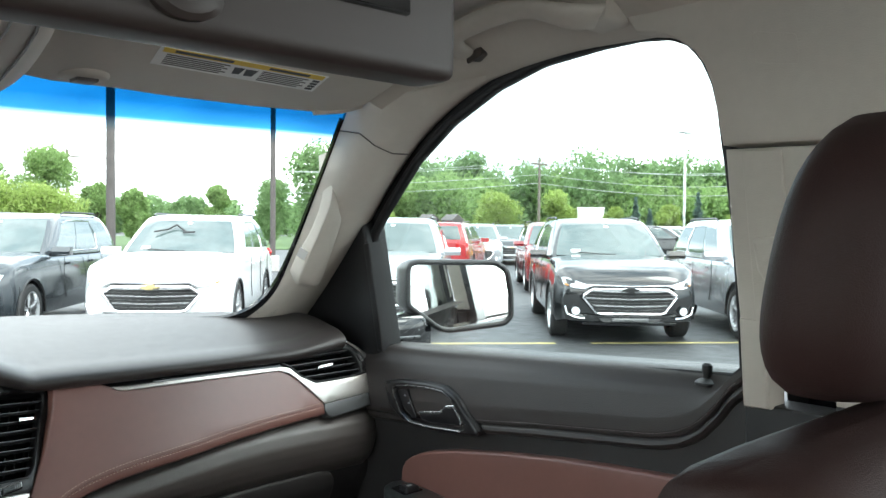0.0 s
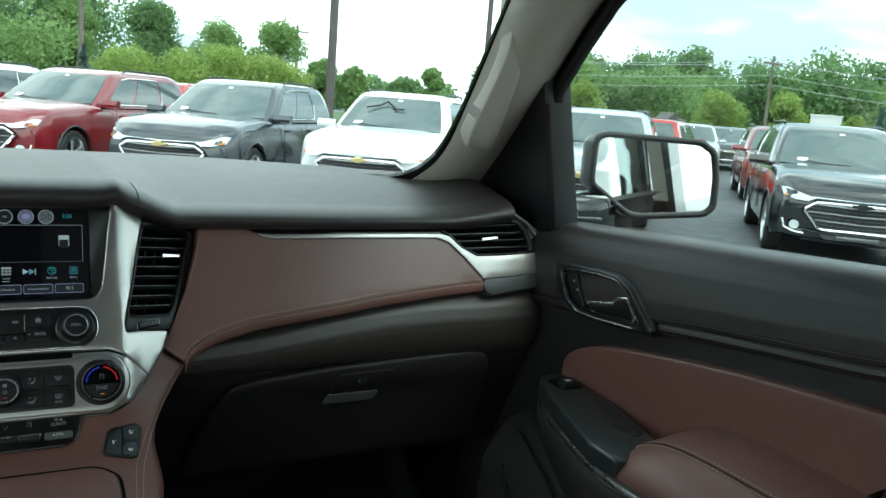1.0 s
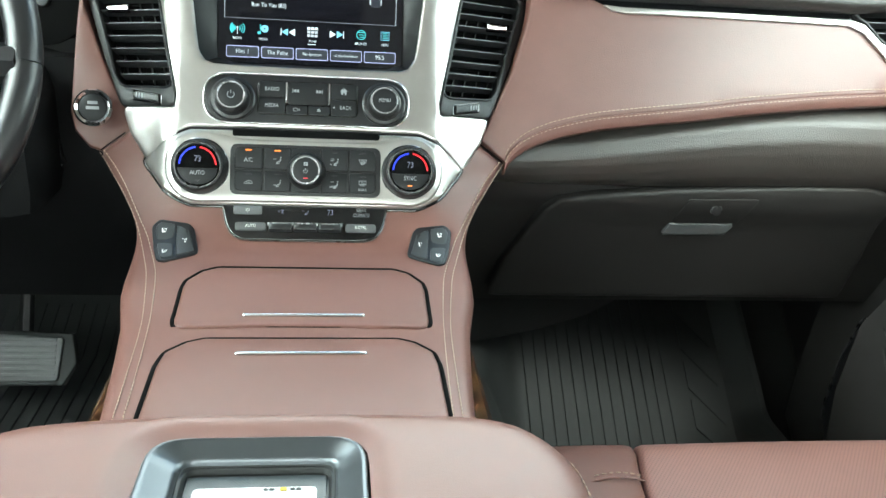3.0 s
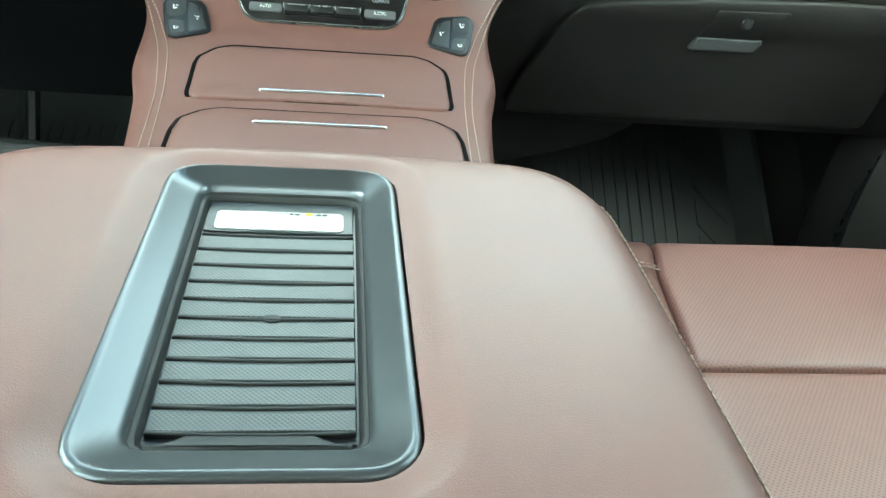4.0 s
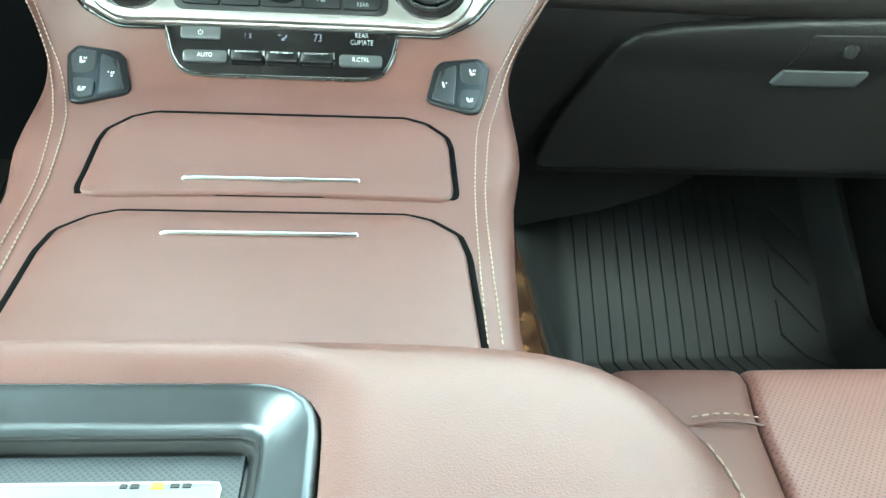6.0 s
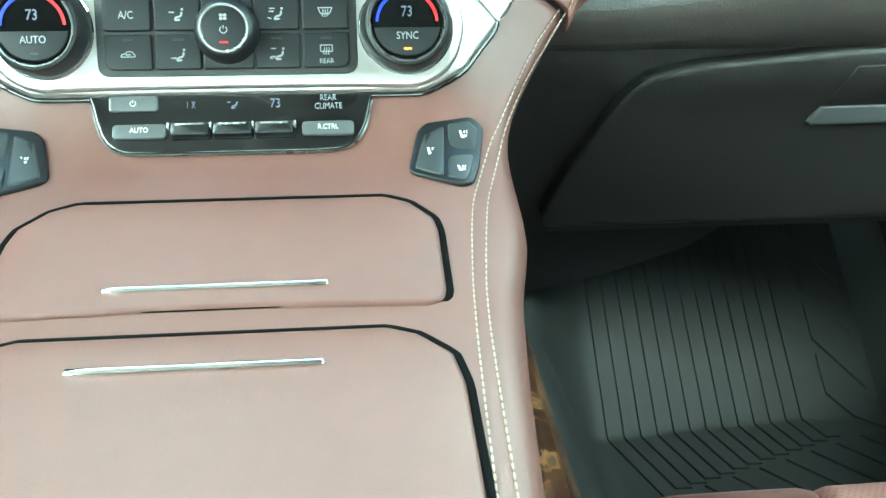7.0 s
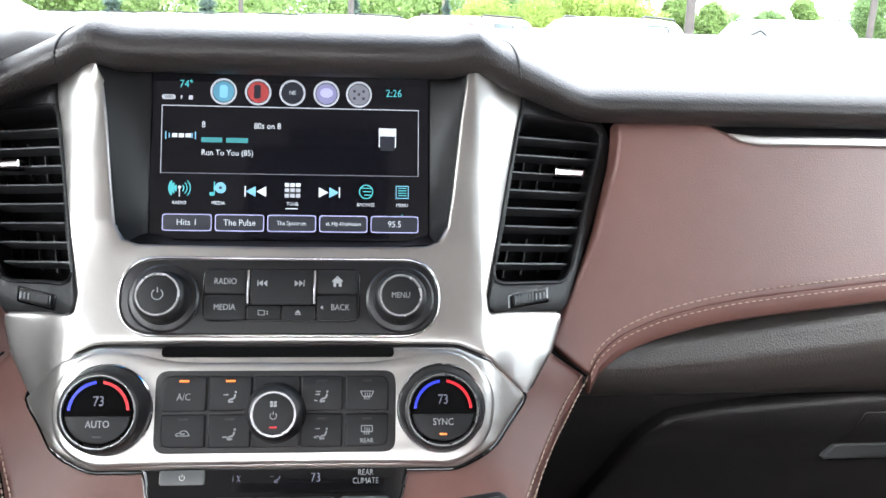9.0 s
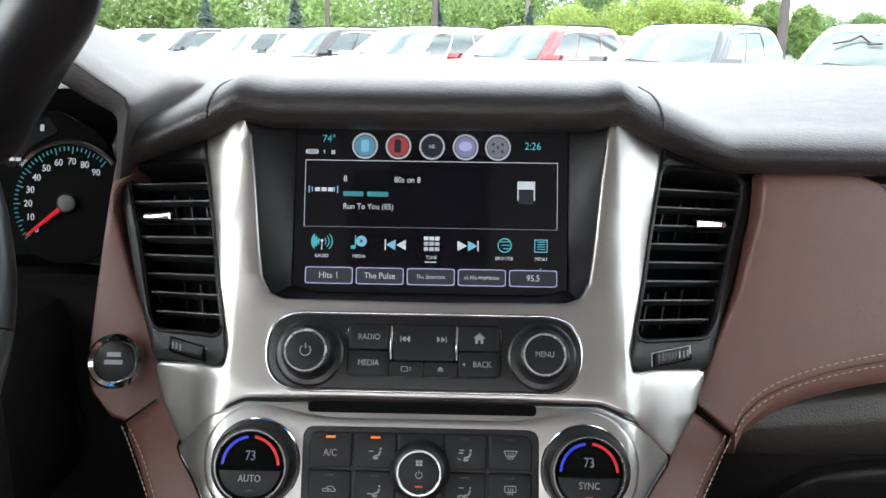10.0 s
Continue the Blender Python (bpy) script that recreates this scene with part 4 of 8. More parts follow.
# air vents beside the screen
for sgn in (-1, 1):
    V = (lambda g: (lambda u, s, h=0.0: stack(u * g + (.0065 if g < 0 else 0), s, h)))(sgn)
    vent = thing("air_vent", stack(sgn * .18, .15), "black air vent with horizontal slats and a chrome tab", "air vent", "vents beside the screen")
    hous = [(.1690, .057), (.195, .063), (.222, .077), (.2385, .0905), (.2425, .1000), (.2425, .1160), (.2215, .1740), (.1985, .2270), (.1950, .2285), (.1430, .2203), (.1370, .2150), (.1368, .2058), (.1490, .1591), (.1605, .1000), (.1655, .0771)]
    hole = [(.1671, .0815), (.2275, .0915), (.2342, .0975), (.2327, .1081), (.2171, .1551), (.2039, .1964), (.1985, .2040), (.1930, .2052), (.1513, .1996), (.1450, .1968), (.1433, .1926), (.1474, .1697), (.1623, .1043)]
    n = 72
    ho, hi_ = resample(rounded(hous, .004, 3), n), resample(rounded(hole, .005, 3), n)
    k0 = min(range(n), key=lambda k: math.hypot(hi_[k][0] - ho[0][0], hi_[k][1] - ho[0][1]))
    hi_ = hi_[k0:] + hi_[:k0]
    part("housing", frame_plate(ho, hi_, V, -.012, .0035, .0022, -.035), VENT_BLACK, vent)
    rim_l = [(u, q) for u, q in inset(hi_, -.0022)]
    part("lip", tube([V(u, q, .0036) for u, q in [*rim_l, rim_l[0]]], .0012, 6), VENT_BLACK, vent)
    # sheet closing the duct, the darkness inside put into its colour
    part("back", plate(inset(hi_, -.001), V, -.036, -.034, 0), SHADE_BLACK, vent)
    for k in range(8):
        sl, sr = .0949 + k * .01283, .1037 + k * .01290
        ul, ur = lerp([(.095, .1645), (.134, .1566), (.185, .1448)], sl), lerp([(.1037, .2334), (.1429, .2233), (.194, .2015)], sr)
        part("slat", plate([(ul, sl - .0007), (ur, sr - .0007), (ur, sr + .0007), (ul, sl + .0007)], V, -.022, -.0015, .0003), SLAT_GREY, vent)
    for r0 in (.099, .162):
        for k in range(4):
            u = lerp([(.10, .176), (.185, .155)], r0) + k * .0148
            part("vane", plate([(u - .0006, r0 + .004), (u + .0006, r0 + .004), (u - .0055, r0 + .030), (u - .0067, r0 + .030)], V, -.034, -.028, 0), BLACK, vent)
    tab = part("tab", plate(rounded([(.193, .1206), (.219, .1250), (.2185, .1306), (.1925, .1276)], .0018), V, -.004, .006, .0016), CHROME, vent, "chrome tab")
    on(V, .1685, .2147, .0325, .0112, .002, .0045, .0008, "wheel_recess", GLOSS_BLACK, vent, .002)
    wheel = on(V, .1685, .2147, .0270, .0085, .003, .0074, .0022, "thumb_wheel", SATIN_BLACK, vent, .001)
    for k in range(9):
        on(V, .1575 + k * .0026, .2147, .0008, .0078, .0066, .0078, 0, "rib", SATIN_BLACK, wheel)
    for k in range(3):
        on(V, .1735 + k * .0032, .2152, .0013, .0045, .0072, .0083, 0, "mark", LEGEND, wheel)

# ---- centre console ----
console = thing("centre_console", (0, -.2, GROUND + .7), "brown leather centre console with storage lids and pale stitching", "console")
EDGE_R = [(.236, .172), (.2551, .1870), (.2785, .2150), (.2836, .2155), (.300, .1998), (.3235, .1788), (.338, .1695), (.353, .1660), (.375, .1665), (.408, .1668), (.4345, .1650), (.4758, .1552), (.529, .1482), (.606, .1410), (.80, .1405)]


def edge_u(s):
    return lerp(EDGE_R, s)


def roll(q, s, h=0.0):
    """The console's skin: q runs from one flank over the top to the other, -1.6 to 1.6."""
    e = edge_u(s)
    a = abs(q)
    sg = 1 if q > 0 else -1
    if a <= 1:
        p = stack(sg * min(a, .93) / .93 * (e - .012) if a <= .93 else sg * (e - .012 + .012 * math.sin((a - .93) / .07 * math.pi / 2)), s, h - (0 if a <= .93 else .012 * (1 - math.cos((a - .93) / .07 * math.pi / 2))))
        return p
    p = stack(sg * e, s, -.012)
    k = (a - 1) / .6
    tuck = 1 - ramp01(.31, .43, s)
    return p + Vector((-sg * (.012 + .10 * tuck) * k, .09 * tuck * k, (-.42 + .38 * tuck) * k))


SKIN_S = [.236, .240, .246, .252, .258, .264, .270, .278, .286, .294, .302, .31, .318, .326, .334, .342, .35, .358, .366, .376, .39, .41, .43, .445, .46, .475, .49, .51, .54, .57, .60, .63, .66, .70, .74]
SKIN_Q = [-1.6, -1.2, -1.04, -1.0, -.985, -.97, -.95, -.93, *steps(-.8, .8, 17), .93, .95, .97, .985, 1.0, 1.04, 1.2, 1.6]
bm = bmesh.new()
grid = [[bm.verts.new(roll(q, s)) for q in SKIN_Q] for s in SKIN_S]
for a, b in zip(grid, grid[1:]):
    for i in range(len(SKIN_Q) - 1):
        bm.faces.new((a[i], a[i + 1], b[i + 1], b[i]))
body = part("body", bm, LEATHER, console, "brown leather body")
# leather beside the stack, running up to the seam under the dash panel
for sgn in (-1, 1):
    seam = [stack(sgn * u, s, .0006) for u, s in ((.1862, .2551), (.195, .2625), (.204, .2700), (.2135, .2782))]
    part("seam", tube(seam, .0008, 5), SHADE_BLACK, console)
    for line in ([(.2105, .2765), (.2076, .2800), (.1915, .2963), (.1772, .3145), (.1620, .3378), (.1530, .3539), (.1435, .3823), (.1368, .4090), (.1308, .4610), (.1264, .5163), (.1234, .5675), (.1212, .6200)], [(.2150, .2800), (.1978, .2991), (.1820, .3159), (.1680, .3365), (.1602, .3543), (.1516, .3828), (.1446, .4120), (.1355, .4804), (.1316, .5405), (.1285, .6200)]):
        pts = [stack(sgn * p.x, p.y, .0010 if p.y < .30 else .0006) for p in spline([(u, s, 0) for u, s in line], 90)]
        part("stitching", stitches(pts, .0046, .0036, .00055), THREAD, console, "pale double stitching")
    # burl strip low on the flank
    pan = [[Vector((sgn * x, y, z)) for x, z in ((.140, 1.046), (.156, 1.040), (.1655, 1.026), (.1675, 1.008), (.163, .990), (.140, .980))] for y in steps(-.04, -.36, 12)]
    part("burl_strip", loft(pan), BURL, console, "glossy burl wood strip on the flank")
    part("lower_side", box(sgn * .145 - .01, sgn * .145 + .01, -.55, .12, .62, .97, .006), CARPET, console)

CX = .0035
for name, s0, s1, w_top, bar_s in (("front_lid", .395, .492, .088, .4695), ("rear_lid", .5065, .655, .086, .5310)):
    cut = .021
    half = [(w_top - .004, s0), (w_top + .010, s0 + .006), (.1105, s0 + cut), (.1125, s0 + cut + .012), (.1125, s1 - .016), (.1105, s1 - .006), (.1025, s1 - .0035), (w_top - .012, s1 - .0045), (.03, s1 - .0065)] if name == "front_lid" else [(w_top - .004, s0), (w_top + .010, s0 + .006), (.1105, s0 + cut), (.1140, s0 + cut + .02), (.1145, s1)]
    o = [(CX + u, s) for u, s in half] + [(CX - u, s) for u, s in reversed(half)]
    o = rounded(o, .006, 3)
    # raised ring, coloured near-black for the shade inside the lid's gap
    part("gap", frame_plate(resample([(u, min(s, s1 - .0065)) for u, s in inset(o, -.0036)], 120), resample(inset(o, .0006), 120), stack, -.004, .0009, .0003), SHADE_BLACK, console)
    lid = part(name, curved_plate(o, stack, -.006, .0026, .0026, .012), LEATHER, console, "leather-wrapped storage lid")
    pull = []
    for k, t in enumerate((0, .004, .012, .1, .3, .5, .7, .9, .988, .996, 1)):
        o, f = basis(stack, CX - .0545 + .109 * t, bar_s), (.25, .75, 1, 1, 1, 1, 1, 1, 1, .75, .25)[k]
        pull.append([o @ Vector((0, d * (.5 + .5 * f), .0024 + e * f)) for d, e in ((-.0022, 0), (-.0021, .0012), (-.0013, .0019), (.0, .0022), (.0013, .0019), (.0021, .0012), (.0022, 0))])
    part("chrome_strip", loft(pull), CHROME, lid, "slim chrome pull strip")

# seat heater switches in the console
for sgn in (-1, 1):
    G = (lambda g: (lambda u, s, h=0.0: stack(u * g, s, h)))(sgn)
    o = [(.1035, .372), (.1105, .3425), (.1150, .3375), (.1425, .3345), (.1495, .3415), (.1445, .368), (.1395, .3835), (.1335, .3855)]
    sw = thing("seat_heater_switch", stack(sgn * .125, .36), "grey three-key seat heating switch in a black frame", "switch", "seat heater switches")
    part("frame", plate(rounded(inset(o, -.0012), .008, 4), G, -.004, .0026, .0012), SATIN_BLACK, sw)
    for q, sym in (([(.1062, .3712), (.1126, .3450), (.1265, .3378), (.1235, .3800)], 0), ([(.1278, .3374), (.1412, .3360), (.1470, .3422), (.1440, .3580), (.1272, .3572)], 1), ([(.1268, .3596), (.1435, .3605), (.1400, .3760), (.1368, .3830), (.1338, .3838), (.1250, .3805)], 2)):
        key = part("key", plate(rounded(inset(q, .0004), .0025, 3), G, 0, .0042, .0012), HEAT_KEY, sw)
        cu, cs = np.mean([p[0] for p in q]), np.mean([p[1] for p in q])
        glyph(stack, cu * sgn, cs, .0046 if sym else .0056, [[(-2.0, 2.0), (-1.0, 2.1), (-.5, -.5), (1.4, -.2), (1.5, -1.2), (-.6, -1.9), (-1.5, -1.6)], *stroke([(.5, .5), (.3, 1.2), (.7, 1.9)], .55), *stroke([(1.6, .5), (1.4, 1.2), (1.8, 1.9)], .55)], PAPER, key, .0013)

# armrest lid with the charging tray
ARM_Z, AX = 1.1355, -.0125
arm_out = [(-.184, -.86), (-.184, -.44), (-.180, -.403), (-.158, -.3795), (-.105, -.3670), (-.03, -.3630), (.05, -.3630), (.116, -.3695), (.151, -.3870), (.1675, -.4170), (.1715, -.46), (.1715, -.86)]
arm_out = [(p.x, p.y) for p in spline([(u, v, 0) for u, v in arm_out], 80)]
T0, T1, TY0, TY1 = -.0745, .0485, -.6255, -.3895


def arm_top(u, v, h=0.0):
    drop = .005 * (max(0, (.04 - (-.364 - v)) / .04)) ** 2.2 + .005 * max(0, (.05 - (.1720 - u)) / .05) ** 2.2 + .005 * max(0, (.05 - (u + .185)) / .05) ** 2.2
    hw, hh = (T1 - T0) / 2, (TY1 - TY0) / 2
    dx, dy = abs(u - AX) - hw + .022, abs(v - (TY0 + TY1) / 2) - hh + .022
    d = math.hypot(max(0, dx), max(0, dy)) - .022
    dip = .0062 * (1 - ramp01(-.003, .019, d))
    return Vector((u, v, ARM_Z - drop - dip + h))


armrest = thing("armrest", (AX, -.6, 1.0), "brown leather console armrest with a wireless charging tray", "armrest")
n = 160
ao = resample([(u, v) for u, v in arm_out], n)
ctr = Vector((AX, (TY0 + TY1) / 2))


def round_tray(off):
    """Points on the tray's rounded outline, grown by off, each facing a point of the lid's edge."""
    out = []
    hw, hh, cr = (T1 - T0) / 2 + off, (TY1 - TY0) / 2 + off, .022 + off
    for u, v in ao:
        d = Vector((u, v)) - ctr
        k = min(hw / abs(d.x) if abs(d.x) > 1e-6 else 9, hh / abs(d.y) if abs(d.y) > 1e-6 else 9)
        while max(0, abs(d.x * k) - hw + cr) ** 2 + max(0, abs(d.y * k) - hh + cr) ** 2 > cr * cr + 1e-7:
            k *= .998
        out.append((ctr.x + d.x * k, ctr.y + d.y * k))
    return out


bm = bmesh.new()
rings = []
for k in range(5):
    a = math.pi / 2 * k / 4
    rings.append([arm_top(*p, -.022 * (1 - math.sin(a))) for p in inset(ao, .022 * (1 - math.cos(a)) - .010)])
low = [[Vector((p.x, p.y, p.z - .03)) for p in rings[0]], [Vector((p.x, p.y, p.z - .008)) for p in rings[0]]]
inner0 = inset(ao, .012)
near = round_tray(.021)
mids = [[arm_top(a[0] + (b[0] - a[0]) * t, a[1] + (b[1] - a[1]) * t) for a, b in zip(inner0, near)] for t in (.1, .25, .4, .55, .7, .85, 1)]
mids += [[arm_top(*p) for p in round_tray(.018 - .00208 * k)] for k in range(9)]
last = [[Vector((p.x, p.y, p.z - .02)) for p in mids[-1]]]
loft([*low, *rings, *mids, *last], cap=False, bm=bm)
part("cushion", bm, LEATHER, armrest, "padded brown leather lid", sharp=60)
bm = box(-.17, .162, -.86, -.385, .66, 1.095, .02)
part("bin", bm, LEATHER, armrest, "brown leather storage bin")
seam_out = inset(ao, -.010 + .022 * (1 - math.cos(radians(50))))
path = [arm_top(u, v, -.022 * (1 - math.sin(radians(50))) + .0004) for u, v in seam_out if u > .10 and v < -.405]
path.sort(key=lambda p: -p.y)
part("stitching", stitches(path, .0050, .0040, .00055), THREAD, armrest, "pale stitched seam")
def tray_ring(q, z):
    """One ring of the tray's rim: q runs from 0 at its outer edge to 1 at the floor."""
    l, r, t, b = T0 - .0015 + .0230 * q, T1 + .001 - .0220 * q, TY1 - .0150 * q, TY0 + .027 * q
    return [Vector((u, v, ARM_Z + z)) for u, v in resample(rounded([(l, t), (r, t), (r, b), (l, b)], .022 - .016 * q, 6), 112)]


RIM_CUT = [(0, -.016), (0, -.0075), (.02, -.0057), (.06, -.0045), (.11, -.0041), (.17, -.0045), (.22, -.0058), (.70, -.0112), (.76, -.0124), (.80, -.0140), (.83, -.0164)]
tray = part("tray_frame", loft([tray_ring(q, z) for q, z in RIM_CUT], cap=False), TRAY_GREY, armrest, "blue-grey satin metal tray frame", sharp=50)
part("inner_lip", loft([tray_ring(q, z) for q, z in ((.825, -.0158), (.85, -.0166), (.91, -.0169), (.93, -.0174), (.95, -.0190), (1.0, -.0208))], cap=False), RIB_BLACK, tray, "satin black inner lip")
floor_z = ARM_Z - .0208
part("tray_floor", box(T0 + .016, T1 - .016, TY0 + .02, TY1 - .010, floor_z - .004, floor_z, 0), SATIN_BLACK, tray)
for k in range(11):
    y = -.4425 - k * .01465
    if k < 10:
        part("rubber_pad", box(T0 + .0220, T1 - .0220, y - .0135, y - .0012, floor_z, floor_z + .0012, .0005, 1), TRAY_PAD, tray)
    bow = [[Vector((u, y + d - .0014 * (1 - ((u + .013) / .0405) ** 2), floor_z + h)) for d, h in ((-.0011, 0), (-.0009, .0018), (-.0004, .0022), (.0004, .0022), (.0009, .0018), (.0011, 0))] for u in steps(T0 + .0222, T1 - .0222, 13)]
    part("rubber_rib", loft(bow), RIB_BLACK, tray)
part("rubber_pad", box(T0 + .0220, T1 - .0220, -.4385, -.4065, floor_z, floor_z + .0012, .0005, 1), TRAY_PAD, tray)
ON_PAD = lambda u, v, h=0.0: Vector((u, v, floor_z + .0012 + h))
stick_o = rounded([(T0 + .0270, -.4370), (T1 - .0275, -.4370), (T1 - .0275, -.4180), (T0 + .0270, -.4180)], .003)
sticker = part("sticker", plate(stick_o, ON_PAD, 0, .0005, 0), STICKER, tray, "glossy clear notice sticker with a white edge")
part("sticker_edge", frame_plate(resample(stick_o, 60), resample(inset(stick_o, .0009), 60), ON_PAD, .0003, .0009, .0002), PAPER, sticker)
part("sticker_mark", plate([(.0005, -.4208), (.0040, -.4208), (.0040, -.4184), (.0005, -.4184)], ON_PAD, .0004, .0010, 0), YELLOW, sticker)
for u0, u1 in ((-.0085, -.0065), (-.0055, -.0030), (.0060, .0085), (.0095, .0120)):
    part("print_bar", plate([(u0, -.4204), (u1, -.4204), (u1, -.4188), (u0, -.4188)], ON_PAD, .0004, .0009, 0), INK, sticker)
part("emblem", plate(circle(-.011, -.5165, .0044, 20, .0028), lambda u, v, h=0.0: Vector((u, v, floor_z + h)), .0011, .0020, .0003), RIB_BLACK, tray)
lip = [(T0 + .022, TY0 + .0285), (T0 + .030, TY0 + .0290), (T0 + .038, TY0 + .0330), (T1 - .038, TY0 + .0330), (T1 - .030, TY0 + .0290), (T1 - .022, TY0 + .0285), (T1 - .024, TY0 + .0235), (T0 + .024, TY0 + .0235)]
part("finger_lip", plate(lip, lambda u, v, h=0.0: Vector((u, v, floor_z + h)), 0, .0050, .003, 4), RIB_BLACK, tray)

# ---- dashboard ----
cowl = part("cowl_panel", sheet(lambda x, y: Vector((x, y, 1.372 - .05 * max(0, y - .6))), steps(-.90, .90, 9), [.38, .5, .62, .75, .90], (0, 0, -.02)), BLACK)
tagged(cowl, "black cowl closing the body below the windscreen", "cowl", kind="structure")
for sx in (-1, 1):
    cheek = part("dash_end", box(min(sx * .755, sx * .90), max(sx * .755, sx * .90), .20, .60, 1.33, 1.374), BLACK)
    tagged(cheek, "black end of the dashboard under the windscreen pillar", "dash end", kind="structure")
dash = thing("dashboard", (.3, .3, .95), "dark dashboard with a brown leather panel, silver strip and stitched pad", "dashboard")


def dash_pad(x, v):
    """The top pad: v from 0 under the lip, 0.3 on the lip, to 1 at the windscreen."""
    c = .35 * ramp01(.128, .222, abs(x)) + .65 * max(0, min(1, (abs(x) - .132) / .084))
    far = ramp01(.62, .80, x)
    peak = .005 * math.exp(-((abs(x) - .131) / .012) ** 2)
    low = Vector((0, .108 + .012 * c, 1.3750 - .0290 * c + .016 * far + peak))
    lip = Vector((0, .085 + .010 * c, 1.3915 - .0330 * c + .016 * far + peak))
    brow = Vector((0, .100 + .010 * c, 1.4100 - .0360 * c + .022 * far + peak))
    crest = Vector((0, .152 + .010 * c, 1.4110 - .0340 * c + .026 * far + .3 * peak))
    edge = .56 - .75 * max(0, abs(x) - .18) ** 1.75
    back = Vector((0, max(.19, edge), 1.415))
    if v < .3:
        t = v / .3
        p = low * (1 - t) ** 3 + lip * (3 * t * (1 - t) ** 2) + brow * (3 * t * t * (1 - t)) + crest * t ** 3
    else:
        t = (v - .3) / .7
        p = crest.lerp(back, t) + Vector((0, 0, .004 * math.sin(t * math.pi)))
    return Vector((x, p.y, p.z))


vs = [*steps(0, .3, 16), .33, .36, .42, .5, .6, .7, .8, .9, 1]
bm = bmesh.new()
for xs, rows in ((steps(-.2235, .76, 120), vs), (steps(-.80, -.2235, 24), [v for v in vs if v > .45])):
    grid = [[bm.verts.new(dash_pad(x, v)) for x in xs] for v in [rows[0], *rows]]
    for q, x in zip(grid[0], xs):
        p = dash_pad(x, rows[0])
        q.co = Vector((x, p.y + .10, p.z - .004 if rows is vs else p.z - .06))
    for a, b in zip(grid, grid[1:]):
        for i in range(len(xs) - 1):
            bm.faces.new((a[i], a[i + 1], b[i + 1], b[i]))
part("top_pad", bm, PAD, dash, "soft black stitched top pad")
for x in (.150, -.142):
    pts = [dash_pad(x + (.012 if x > 0 else -.012) * (1 - v), v) + Vector((0, 0, .0004)) for v in steps(.06, .34, 16)]
    part("seam", tube(pts, .0009, 5), INK, dash)


def panel_f(x, z, h=0.0):
    """The leather panel's plane in front of the passenger."""
    n = Vector((0, -1, .4)).normalized()
    bulge = .006 * math.sin(max(0, min(1, (x - .22) / .5)) * math.pi)
    return Vector((x, .064 + .4 * (z - 1.17), z)) + n * (h + bulge)


low_line = [(.2165, 1.1700), (.2210, 1.1795), (.2305, 1.1885), (.244, 1.1970), (.267, 1.2060), (.290, 1.2120), (.314, 1.2170), (.345, 1.2215), (.445, 1.2330), (.50, 1.2405), (.60, 1.2510), (.703, 1.2590)]
low_pts = [(p.x, p.y) for p in spline([(a, b, 0) for a, b in low_line], 40)]
leather = [(.1885, 1.1915), (.1990, 1.2150), (.2225, 1.2640), (.2385, 1.3140), (.2415, 1.3320), (.2425, 1.3465), (.3055, 1.3455), (.338, 1.3325), (.622, 1.3325), (.640, 1.327), (.700, 1.2695), *reversed(low_pts)]
SW = lambda u, v, h=0.0: panel_f(u, v, h)
part("leather_panel", curved_plate(leather, SW, -.02, .004, .003, .02), DASH_LEATHER, dash, "brown leather panel")
for off, hh in ((.0062, .0045), (-.0012, .004)):
    pts = [panel_f(p.x, p.y + off, hh) for p in spline([(a, b, 0) for a, b in low_line], 140)]
    part("stitching", stitches(pts, .0052, .0037, .0006), THREAD, dash, "pale double stitching")
fold = [[panel_f(p.x, p.y - d, h) for d, h in ((-.002, -.002), (-.001, .0042), (.006, .0045), (.0115, .001), (.013, -.008), (.010, -.016))] for p in spline([(a, b, 0) for a, b in low_line], 40)]
part("leather_fold", loft(fold, closed=True), LEATHER, dash, "rolled leather lower edge")
# leather strip on the driver's side of the stack
strip = [(-.216, 1.352), (-.2370, 1.352), (-.2400, 1.325), (-.2430, 1.290), (-.2450, 1.255), (-.2465, 1.225), (-.2475, 1.208), (-.2430, 1.190), (-.228, 1.174), (-.2075, 1.1685), (-.1830, 1.1905), (-.1930, 1.2140), (-.2165, 1.2630), (-.2365, 1.3150), (-.2345, 1.330), (-.226, 1.338)]
MIR = lambda u, v, h=0.0: Vector((u, .062 + .4 * (v - 1.17), v)) + Vector((0, -1, .4)).normalized() * h
part("driver_side_leather", curved_plate(strip, MIR, -.045, -.010, .003, .02), LEATHER, dash)

# silver strip that widens into the corner under the side vent
silv = [(.324, 1.3365), (.334, 1.3300), (.348, 1.3280), (.590, 1.3280), (.6214, 1.3281), (.6416, 1.3209), (.6703, 1.2959), (.7025, 1.2630), (.760, 1.2665), (.8136, 1.2713), (.8311, 1.2839), (.8350, 1.3119), (.8245, 1.3365), (.8035, 1.3550), (.7760, 1.3710), (.7484, 1.3808), (.7200, 1.3850), (.7200, 1.3822), (.7481, 1.3781), (.7752, 1.3668), (.8010, 1.3505), (.8165, 1.3308), (.8190, 1.3110), (.8150, 1.3060), (.7949, 1.3031), (.740, 1.3005), (.6926, 1.3000), (.6641, 1.3137), (.6431, 1.3315), (.6278, 1.3350), (.590, 1.3350), (.345, 1.3348)]
part("silver_strip", curved_plate(silv, SW, -.02, .0075, .0014, .012), SILVER, dash, "satin silver trim strip")
